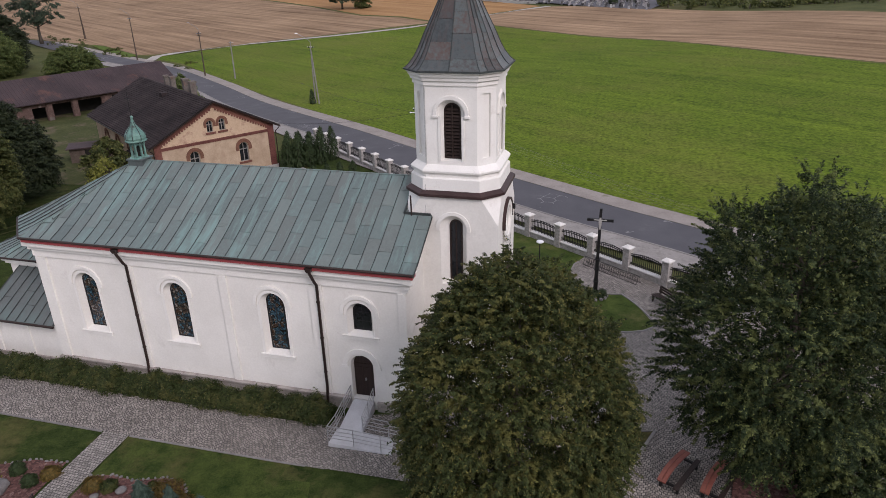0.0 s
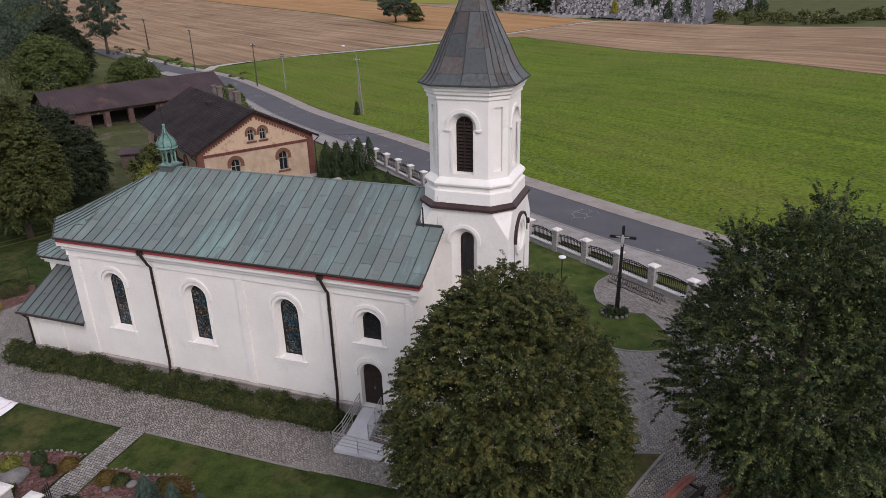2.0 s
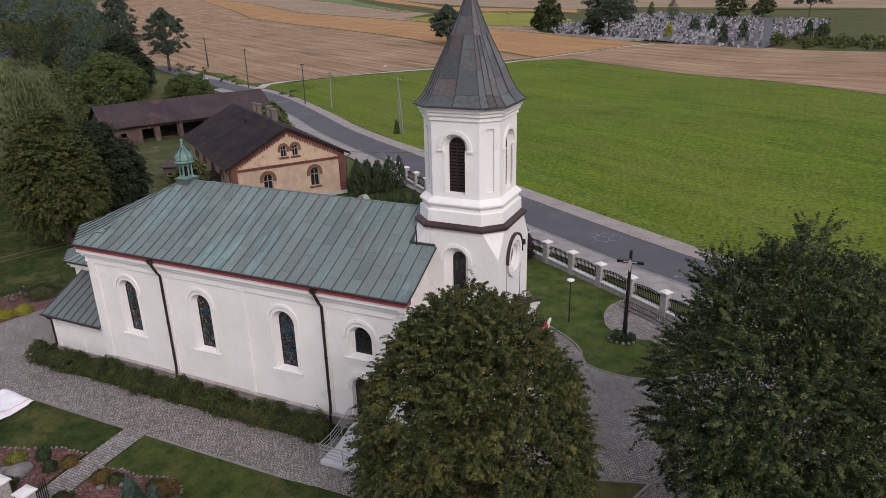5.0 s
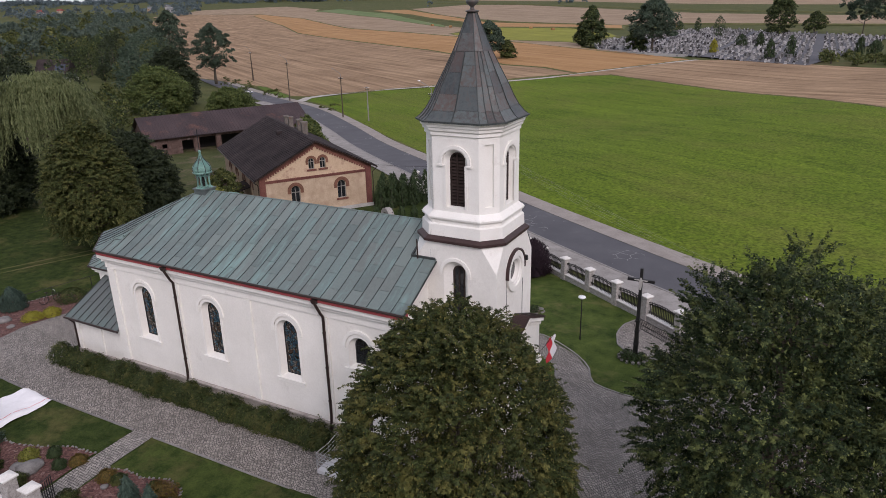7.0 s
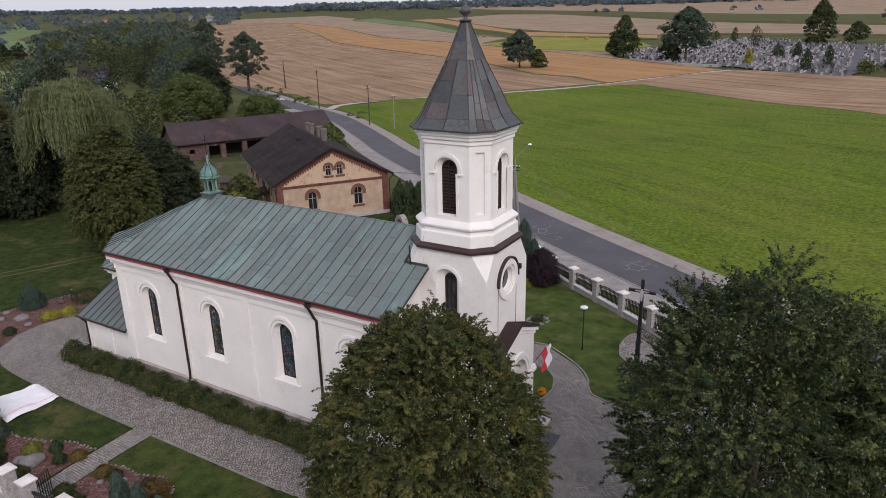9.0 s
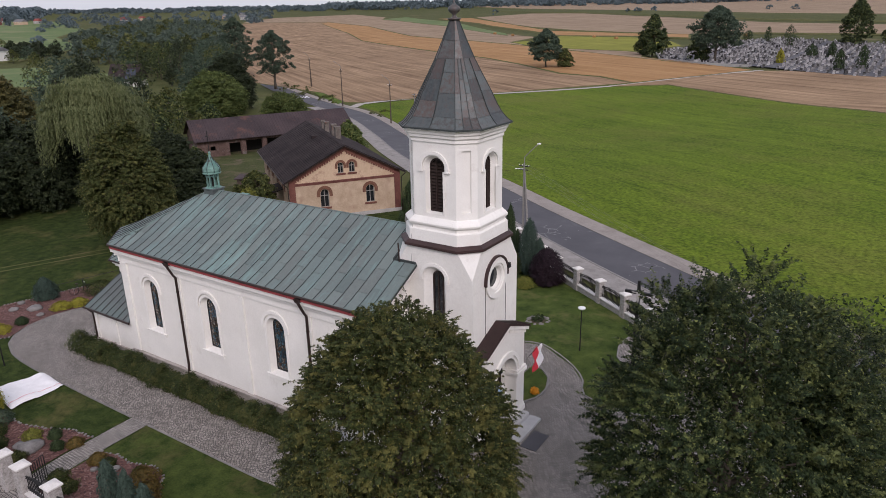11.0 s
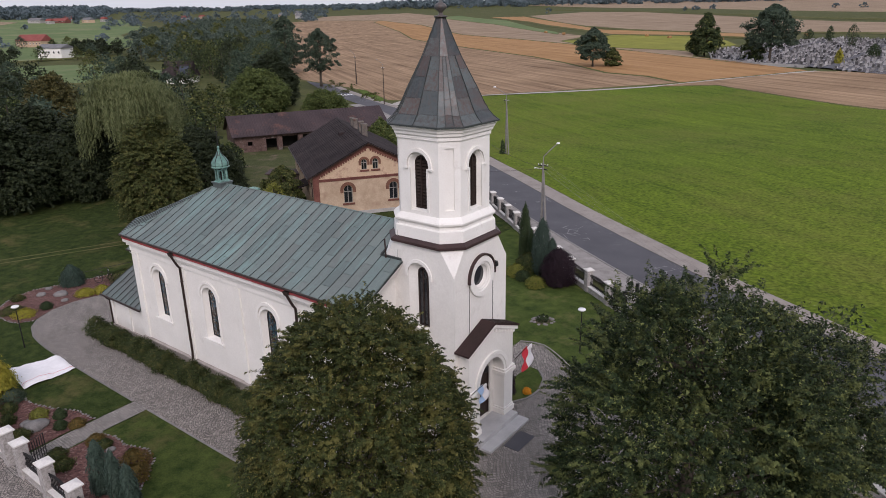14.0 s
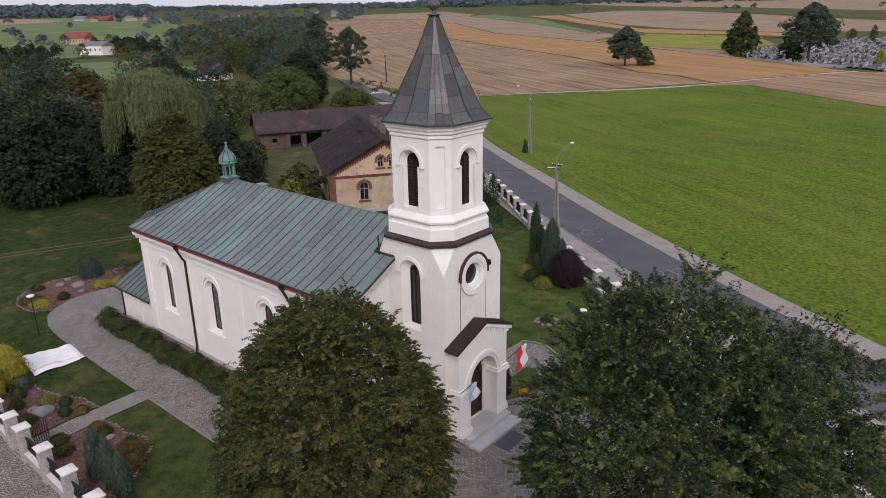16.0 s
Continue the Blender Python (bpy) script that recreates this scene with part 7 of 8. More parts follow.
for x1, y1, z1 in ((-39.0, 66.0, 4.9), (-42.5, 84.0, 6.0)):
    wire.tube([(-19.6 + (x1 + 19.6) * t, 63.1 + (y1 - 63.1) * t, 7.3 + (z1 - 7.3) * t - 0.5 * math.sin(math.pi * t)) for t in (i / 10 for i in range(11))], 0.014, 4)
solo("service_cables", wire, M["iron"], "dark service cables from the pole to the house", "wire", kind="structure")


# ---- trees further off ----
ROUND = ((0.0, 0.6), (0.1, 0.86), (0.25, 1.0), (0.45, 0.98), (0.62, 0.85), (0.78, 0.62), (0.9, 0.38), (1.0, 0.1))
lobed_tree("tree", (-52.6, 41.8, 0), 1.2, 13.2, 4.2, "leaf_olive", "round linden with yellowing olive leaves", 11, 110, 26, 48, 0.5, 0.09, ROUND, depth=0.35, droop=0.5, trunk=0.32, ragged=0.3, width=0.26, inner=9000, thin=0.35)
lobed_tree("tree", (-57.5, 50.5, 0), 0.6, 10.4, 4.6, "leaf_deep", "dark green tree behind the linden", 12, 70, 28, 44, 0.6, 0.105, ROUND, depth=0.6, droop=0.3, ragged=0.4, inner=6000)
lobed_tree("tree", (-112.5, 121.0, -0.9), 0.2, 6.4, 5.4, "leaf_fresh", "low spreading light green bushes behind the barn", 13, 60, 20, 30, 0.8, 0.17, ROUND, depth=0.6, droop=0.3, ragged=0.4, inner=3000)
for k, (x, y, top, r, leaf) in enumerate(((-78, 37, 11.6, 5.6, "leaf_deep"), (-86, 33, 12.5, 5.5, "leaf_deep"), (-91, 46, 11.5, 6.0, "leaf_deep"), (-98, 38, 12.0, 6.5, "leaf_deep"), (-76, 46, 11.5, 4.6, "leaf_deep"), (-94, 28, 13.0, 6.0, "leaf_deep"), (-106, 56, 14.5, 5.5, "leaf_brown"), (-158, 98, 12.5, 8.0, "leaf_deep"))):
    lobed_tree("tree", (x, y, 0), 0.4, top, r, leaf, "tall brownish-green tree at the edge of the wood" if leaf == "leaf_brown" else "large dark green tree at the edge of the lawn", 30 + k, 80, 20, 32, 0.8, 0.17, ROUND, depth=0.9, droop=0.3, trunk=0.4, ragged=0.4, width=0.45, inner=5000, group="trees along the lawn")
lobed_tree("tree", (-127, 113, -0.5), 0.2, 11.5, 7.5, "leaf_fresh", "broad light green tree behind the barn", 51, 90, 24, 34, 0.9, 0.18, ROUND, depth=0.9, droop=0.3, ragged=0.4, width=0.5, inner=5000)
lobed_tree("tree", (-134, 123, -0.7), 0.3, 14.8, 6.6, "leaf_deep", "dark green tree beside the road", 52, 90, 24, 34, 0.9, 0.18, ROUND, depth=0.9, droop=0.3, ragged=0.4, width=0.5, inner=5000)
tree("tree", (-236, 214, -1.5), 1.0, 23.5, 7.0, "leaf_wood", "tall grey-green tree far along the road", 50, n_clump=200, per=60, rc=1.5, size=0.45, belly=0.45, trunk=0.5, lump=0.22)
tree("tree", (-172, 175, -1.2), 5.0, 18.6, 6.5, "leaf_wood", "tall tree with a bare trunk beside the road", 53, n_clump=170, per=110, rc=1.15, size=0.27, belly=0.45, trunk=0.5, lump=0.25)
tree("tree", (-62.0, 86.0, -0.6), 0.4, 6.6, 2.7, "leaf_fresh", "small weeping tree beside the house", 54, n_clump=130, per=60, rc=0.6, size=0.2, belly=0.4, droop=1.0)
tree("tree", (-66.5, 90.5, -0.9), 0.4, 5.8, 2.0, "leaf_olive", "small bushy tree beside the road", 55, n_clump=110, per=50, rc=0.55, size=0.2, belly=0.4)
tree("tree", (-50.5, 56.2, 0), 0.3, 5.0, 2.3, "leaf_olive", "yellowing garden bush between church and house", 56, n_clump=110, per=60, rc=0.55, size=0.17, belly=0.45)
tree("tree", (-48.3, 53.0, 0), 0.3, 4.0, 1.8, "leaf_lime", "yellowing garden bush between church and house", 57, n_clump=50, per=40, rc=0.5, size=0.15, belly=0.45)
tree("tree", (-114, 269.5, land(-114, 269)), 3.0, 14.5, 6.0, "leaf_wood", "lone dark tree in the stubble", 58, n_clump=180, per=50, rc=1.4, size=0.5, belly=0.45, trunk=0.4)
tree("tree", (-106.5, 271.5, land(-106, 271)), 0.4, 7.0, 3.2, "leaf_olive", "low bushy tree beside the lone tree", 59, n_clump=90, per=40, rc=1.0, size=0.4)
tree("tree", (-90, 334, land(-90, 334)), 1.0, 17.5, 6.0, "leaf_dark", "dense dark conifer at the burial ground", 60, n_clump=220, per=50, rc=1.5, size=0.55, belly=0.35)
tree("tree", (-96, 338, land(-96, 338)), 0.6, 8.0, 3.4, "leaf_dark", "dark bush beside the conifer", 61, n_clump=90, per=40, rc=1.1, size=0.5)
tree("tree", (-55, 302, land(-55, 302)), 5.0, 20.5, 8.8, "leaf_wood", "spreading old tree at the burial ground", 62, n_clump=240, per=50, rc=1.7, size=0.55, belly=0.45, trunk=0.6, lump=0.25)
tree("tree", (-62.5, 305, land(-62, 305)), 0.5, 9.0, 4.0, "leaf_dark", "dark bush under the old tree", 63, n_clump=90, per=40, rc=1.2, size=0.5)
tree("tree", (-15, 440, land(-15, 440)), 1.0, 23.0, 7.5, "leaf_dark", "dense dark conifer among the graves", 64, n_clump=220, per=50, rc=1.6, size=0.6, belly=0.35)
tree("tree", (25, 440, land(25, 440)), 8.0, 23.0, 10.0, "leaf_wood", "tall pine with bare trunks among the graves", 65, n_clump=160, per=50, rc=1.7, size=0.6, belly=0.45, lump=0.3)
tree("tree", (2, 480, land(2, 480)), 0.5, 11.0, 6.0, "leaf_dark", "dark bushy conifer among the graves", 66, n_clump=120, per=40, rc=1.4, size=0.6)
for k, (x, y, h, r) in enumerate(((-8.7, 271.6, 6.5, 1.5), (-2.6, 280.8, 7.5, 1.6), (-44.5, 425, 11.0, 3.0), (-64, 480, 8.5, 2.0), (-77, 490, 6.5, 2.6), (-17, 340, 6.0, 1.6), (-25, 345, 5.0, 2.4), (18.8, 290, 6.5, 1.4), (24, 300, 5, 2.2), (-30.7, 300, 5.0, 1.3))):
    shrub("thuja", (x, y, land(x, y)), r, h, "leaf_yellow" if k == 9 else "leaf_thuja", "yellow cypress among the graves" if k == 9 else "clipped dark thuja among the graves", 70 + k, 500, 0.5, "thujas among the graves", 3.5, "tree")


def willow():
    """A weeping willow: a dome from which strands of leaves hang."""
    rng = np.random.default_rng(15)
    root = thing("willow", (-68, 48.5, 0), "large weeping willow with hanging pale green strands", "tree")
    pts, nn, tips = [], [], []
    for b in range(62):
        f = (b + 0.5) / 62
        ang = b * 2.39996 + rng.normal(0, 0.15)
        rr = 4.9 * math.sqrt(f) * rng.uniform(0.88, 1.1)
        top = 15.5 - 0.15 * rr ** 2 + rng.normal(0, 0.45)
        tips.append((rr * 0.75 * math.cos(ang), rr * 0.75 * math.sin(ang), top - 0.5))
        for _ in range(36):
            a2, r2 = ang + rng.normal(0, 0.6 / max(1.0, rr)), rr + rng.normal(0, 0.35)
            ln = rng.uniform(1.2, 4.2) * (0.75 + 0.3 * math.sin(ang * 3 + 1)) + 0.35 * rr
            m = int(ln * 9)
            t = rng.uniform(0, 1, m)
            arch_out = r2 + rng.uniform(0.5, 1.5) * np.sin(np.minimum(1, t * 3) * 1.57)
            z = np.maximum(0.5, top + 0.5 * np.sin(np.minimum(1, t * 4) * 3.1) * (1 - t) - t ** 1.25 * ln)
            p = np.stack([arch_out * np.cos(a2), arch_out * np.sin(a2), z], axis=1) + rng.normal(0, 0.05, (m, 3))
            pts.append(p)
            nn.append(np.stack([np.full(m, np.cos(a2)), np.full(m, np.sin(a2)), np.full(m, 0.5)], axis=1) + rng.normal(0, 0.5, (m, 3)))
    part("crown", leaf_mesh("crown", np.concatenate(pts), np.concatenate(nn), 0.085, M["leaf_willow"], rng, 4.2, 0.85), None, root)
    part("trunk", limbs(0.55, 3.0, 15.0, tips, rng), M["bark"], root, smooth=True)


willow()


def woods(name, spots, leaf, label, seed, leaves, size, wide):
    """Many trees in one mesh: (x, y, height, radius)."""
    rng = np.random.default_rng(seed)
    pts, nn = [], []
    trunks = Shape()
    for x, y, h, r in spots:
        z = land(x, y)
        k = leaves
        c = clumps(rng, max(4, k // 12), r, h * 0.08, h, 0.42, 0.22)
        p, n3 = leaves_on(rng, c, 12, wide * r * 0.3, 0.3, 0.7)
        pts.append(p + np.array([x, y, z]))
        nn.append(n3)
        trunks.tube([(x, y, z - 0.3), (x, y, z + h * 0.7)], [0.25, 0.08], 5)
    ob = solo(name, leaf_mesh(name, np.concatenate(pts), np.concatenate(nn), size, M[leaf], rng), None, label, "woods", kind="stuff")
    part("trunks", trunks, M["bark"], ob)
    return ob


def inside(x, y, poly):
    hit = False
    for (x0, y0), (x1, y1) in zip(poly, poly[1:] + poly[:1]):
        if (y0 > y) != (y1 > y) and x < (x1 - x0) * (y - y0) / (y1 - y0) + x0:
            hit = not hit
    return hit


def scatter(poly, count, gap, seed, keep_off=()):
    rng = random.Random(seed)
    xs, ys = [p[0] for p in poly], [p[1] for p in poly]
    out, tries = [], 0
    while len(out) < count and tries < count * 60:
        tries += 1
        x, y = rng.uniform(min(xs), max(xs)), rng.uniform(min(ys), max(ys))
        if inside(x, y, poly) and all((x - a) ** 2 + (y - b) ** 2 > gap * gap for a, b in out) and all((x - a) ** 2 + (y - b) ** 2 > r * r for a, b, r in keep_off):
            out.append((x, y))
    return out


OFF = ((-222, 152, 17), (-198, 137, 14), (-178, 125, 12), (-160, 114, 10), (-144, 104, 8), (-200, 150, 9), (-180, 137, 8), (-160, 122, 8), (-205, 140, 14), (-290, 152, 30), (-250, 128, 22), (-190, 108, 16))
near_wood = scatter([(-104, 30), (-96, 60), (-106, 78), (-128, 96), (-148, 112), (-150, 140), (-178, 160), (-215, 190), (-300, 262), (-330, 240), (-250, 170), (-180, 95), (-170, 40), (-120, 10)], 150, 7.5, 5, OFF)
far_wood = scatter([(-215, 196), (-300, 268), (-480, 410), (-760, 640), (-900, 640), (-640, 400), (-470, 270), (-360, 215), (-310, 238)], 260, 11, 6, ((-440, 212, 45), (-545, 240, 60)))
left_wood = scatter([(-175, 30), (-185, 92), (-250, 112), (-330, 130), (-420, 175), (-440, 120), (-330, 40), (-200, 5)], 130, 9, 7, OFF + ((-440, 212, 40),))
rw = random.Random(9)
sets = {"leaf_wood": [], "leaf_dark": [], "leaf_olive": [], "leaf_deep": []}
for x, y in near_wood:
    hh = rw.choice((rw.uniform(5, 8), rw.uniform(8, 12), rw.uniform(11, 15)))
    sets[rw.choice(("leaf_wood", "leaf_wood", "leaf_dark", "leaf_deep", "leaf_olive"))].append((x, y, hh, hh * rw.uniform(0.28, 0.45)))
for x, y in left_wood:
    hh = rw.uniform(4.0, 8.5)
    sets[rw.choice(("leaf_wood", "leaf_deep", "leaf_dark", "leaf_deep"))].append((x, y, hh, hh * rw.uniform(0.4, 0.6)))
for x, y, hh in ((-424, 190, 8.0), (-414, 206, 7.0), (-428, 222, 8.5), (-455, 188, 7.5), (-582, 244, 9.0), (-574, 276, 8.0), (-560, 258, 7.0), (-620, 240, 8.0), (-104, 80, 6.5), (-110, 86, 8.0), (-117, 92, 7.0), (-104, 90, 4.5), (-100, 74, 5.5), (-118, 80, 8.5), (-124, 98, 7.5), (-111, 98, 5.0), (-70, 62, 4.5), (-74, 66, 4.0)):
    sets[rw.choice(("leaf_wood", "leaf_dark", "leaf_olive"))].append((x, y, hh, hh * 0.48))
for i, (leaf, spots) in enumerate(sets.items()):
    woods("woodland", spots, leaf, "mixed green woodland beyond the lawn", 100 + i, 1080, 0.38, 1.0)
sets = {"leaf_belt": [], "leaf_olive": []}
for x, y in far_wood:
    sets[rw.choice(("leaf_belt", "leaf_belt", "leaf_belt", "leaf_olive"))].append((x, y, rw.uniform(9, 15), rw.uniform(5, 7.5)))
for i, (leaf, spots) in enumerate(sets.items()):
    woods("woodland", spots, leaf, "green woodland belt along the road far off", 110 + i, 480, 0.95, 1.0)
# Skyline and field trees carry their haze in the leaf colour.
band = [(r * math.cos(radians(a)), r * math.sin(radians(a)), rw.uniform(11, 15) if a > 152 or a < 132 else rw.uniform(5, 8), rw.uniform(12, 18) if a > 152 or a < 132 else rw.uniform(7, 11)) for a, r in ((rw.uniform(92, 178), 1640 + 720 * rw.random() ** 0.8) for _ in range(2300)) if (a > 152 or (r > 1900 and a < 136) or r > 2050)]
woods("far_forest", band, "leaf_far", "forest along the skyline, leaves tinted blue for haze", 120, 72, 4.2, 1.2)
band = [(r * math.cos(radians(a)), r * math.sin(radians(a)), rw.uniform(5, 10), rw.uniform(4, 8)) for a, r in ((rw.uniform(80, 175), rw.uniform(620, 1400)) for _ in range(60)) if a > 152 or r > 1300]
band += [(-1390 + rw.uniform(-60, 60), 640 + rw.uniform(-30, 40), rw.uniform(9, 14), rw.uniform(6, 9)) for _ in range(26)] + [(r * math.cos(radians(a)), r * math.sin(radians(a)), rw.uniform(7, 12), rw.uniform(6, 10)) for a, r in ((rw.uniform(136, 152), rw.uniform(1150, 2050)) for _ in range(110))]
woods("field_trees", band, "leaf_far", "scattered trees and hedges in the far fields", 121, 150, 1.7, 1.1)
yard_trees = [(-470 + rw.uniform(-35, 35), 238 + rw.uniform(-12, 25), rw.uniform(6, 10), rw.uniform(3, 5)) for _ in range(22)] + [(-395 + rw.uniform(-30, 12), 150 + rw.uniform(-12, 12), rw.uniform(6, 10), rw.uniform(3, 4.5)) for _ in range(14)]
woods("yard_trees", yard_trees, "leaf_deep", "dark trees round the white house far off", 124, 420, 0.75, 1.0)
weeds = [(-185 + rw.uniform(-6, 6) + t * 90, 182 + rw.uniform(-3, 3) - t * 52, 1.2, 1.6) for t in (i / 26 for i in range(27))]
woods("verge_bushes", [(x, y + 9, h * rw.uniform(0.3, 0.9), r * 0.8) for x, y, h, r in weeds if not -124 < x < -104], "leaf_olive", "low weeds and bushes along the field edge", 122, 150, 0.2, 1.0)
weeds = [(rw.uniform(5, 75), rw.uniform(248, 275), rw.uniform(1.5, 3.5), rw.uniform(2, 4)) for _ in range(40)]
woods("scrub", weeds, "leaf_olive", "green scrub beside the burial ground", 123, 150, 0.6, 1.2)

# ---- burial ground ----
grave_mat = mat("grave_stones", (0.12, 0.117, 0.117), (0.30, 0.29, 0.285), 0.2, 3, 0.5, 0.1, by_island=1.85)
CEM = [(-97, 366), (-78, 310), (-54, 286), (-34, 279), (-14, 259), (4, 247), (13, 288), (36, 420), (-10, 468), (-65, 525), (-90, 455)]
graves = Shape()
rc = random.Random(12)
for ry in range(0, 102):
    for cx in range(0, 54):
        x, y = -102 + cx * 2.75 + rc.uniform(-0.4, 0.4) + (ry % 2) * 0.7, 246 + ry * 2.75 + rc.uniform(-0.4, 0.4)
        if not inside(x, y, CEM) or rc.random() < 0.1 or (cx % 13 == 0) or (ry % 14 == 0):
            continue
        z, w, h = land(x, y), rc.uniform(0.6, 0.95), rc.uniform(0.6, 1.6)
        graves.box(x - w / 2, y - 1.9, z - 0.1, x + w / 2, y, z + rc.uniform(0.3, 0.5))
        graves.box(x - w / 2, y, z - 0.1, x + w / 2, y + 0.3, z + h)
patch("burial_ground", CEM, M["asphalt"], 0.24, 12.0, "gravelled burial ground", category="cemetery")
solo("graves", graves, grave_mat, "crowded rows of grey and black gravestones", "graves", kind="stuff")
cwall = Shape()
for (x0, y0), (x1, y1) in (((-98, 366), (-79, 309)), ((-79, 309), (-54, 285)), ((-54, 285), (-38, 280))):
    m = Matrix.Translation((x0, y0, land((x0 + x1) / 2, (y0 + y1) / 2))) @ Matrix.Rotation(math.atan2(y1 - y0, x1 - x0), 4, 'Z')
    cwall.box(0, -0.15, -0.5, math.hypot(x1 - x0, y1 - y0), 0.15, 0.8, m)
solo("boundary_wall", cwall, M["concrete"], "low grey wall round the burial ground", "wall", kind="structure")

# ---- houses far off ----


def far_house(x, y, w, d, h, roof_h, turn, wall_m, roof_m, label, flat=False):
    ob = thing("house", (x, y, land(x, y)), label, "house", turn=turn)
    part("wall", Shape().box(-w / 2, -d / 2, -1, w / 2, d / 2, h), M[wall_m], ob)
    e = 0.5
    part("roof", Shape().add([(-w / 2 - e, -d / 2 - e, h), (w / 2 + e, -d / 2 - e, h), (w / 2 + e, d / 2 + e, h), (-w / 2 - e, d / 2 + e, h), (-w / 2 - e, 0, h + roof_h), (w / 2 + e, 0, h + roof_h)], [(0, 1, 5, 4), (2, 3, 4, 5), (0, 4, 3), (1, 2, 5), (0, 3, 2, 1)]), M[roof_m], ob)
    for i in range(max(2, int(w / 3.2))):
        u = -w / 2 + (i + 0.5) * w / max(2, int(w / 3.2))
        win = part("window", Shape().box(u - 0.6, -d / 2 - 0.06, h * 0.5, u + 0.6, -d / 2 + 0.02, h * 0.5 + 1.4), M["lamp_white"], ob)
        part("pane", Shape().box(u - 0.5, -d / 2 - 0.08, h * 0.5 + 0.1, u + 0.5, -d / 2 - 0.06, h * 0.5 + 1.3), M["pane"], win)
    return ob


M["red_roof"] = mat("red_tile_roof", (0.19, 0.05, 0.042), (0.27, 0.08, 0.066), 0.4, 4, 0.8, 0.2)
M["grey_roof"] = mat("grey_roof", (0.12, 0.12, 0.125), (0.20, 0.20, 0.205), 0.4, 4, 0.8, 0.2)
M["solar"] = mat("solar_panel", (0.02, 0.025, 0.04), (0.035, 0.045, 0.065), 0.5, 3, 0.2, 0.0, spec=0.6)
far_house(-440, 206, 17, 11, 6, 2.4, 25, "trim_white", "grey_roof", "white two-storey house with a grey roof far off")
far_house(-600, 262, 26, 12, 5, 5, 20, "ochre_light", "red_roof", "house with a bright red tiled roof far off")
far_house(-760, 240, 18, 13, 8, 3, 15, "concrete", "grey_roof", "pale house with a grey roof far off")
far_house(-1270, 590, 36, 13, 4, 4, 20, "brick", "red_roof", "long red farm building far off")
far_house(-1300, 565, 24, 13, 5, 4, 25, "concrete", "grey_roof", "pale farm building far off")
far_house(-1240, 625, 20, 11, 5, 4, 10, "ochre_light", "grey_roof", "pale farmhouse far off")
rv = random.Random(31)
for k in range(8):
    a, r = rv.uniform(138, 156), rv.uniform(1350, 1600)
    far_house(r * math.cos(radians(a)), r * math.sin(radians(a)), rv.uniform(10, 16), rv.uniform(8, 10), rv.uniform(4, 5.5), rv.uniform(3, 4.5), rv.uniform(0, 90), rv.choice(("concrete", "ochre_light")), rv.choice(("red_roof", "grey_roof", "grey_roof", "grey_roof")), "small village house far off")
sol = far_house(-222, 152, 10, 9, 1.9, 5.6, 32, "trim_white", "dark_roof", "house with solar panels on its dark roof")
panel_frame = Matrix.Rotation(math.atan2(5.6, 5.0), 4, 'X')
for i in range(3):
    for j in range(3):
        pp = part("solar_panel", Shape().box(0.9 + i * 1.2, 0.9 + j * 1.45, 0.06, 2.0 + i * 1.2, 2.25 + j * 1.45, 0.12, Matrix.Translation((0, -5.0, 1.9)) @ panel_frame), M["solar"], sol)
# hay bales
bale = Shape().tube([(-0.75, 0, 0.75), (0.75, 0, 0.75)], 0.75, 14)
bale_mesh = bale.mesh("hay_bale", M["stubble_gold"])
for k in range(9):
    x, y = -300 + k * 26 + rv.uniform(-8, 8), 520 + rv.uniform(-30, 60) - k * 4
    ob = new("hay_bale", bale_mesh)
    ob.location, ob.rotation_euler = (x, y, land(x, y) + 0.2), (0, 0, rv.uniform(0, 3))
    ob.scale = (1.6, 1.3, 1.3)
    tagged(ob, "round straw bale lying in the stubble", "hay bale", "hay bales")

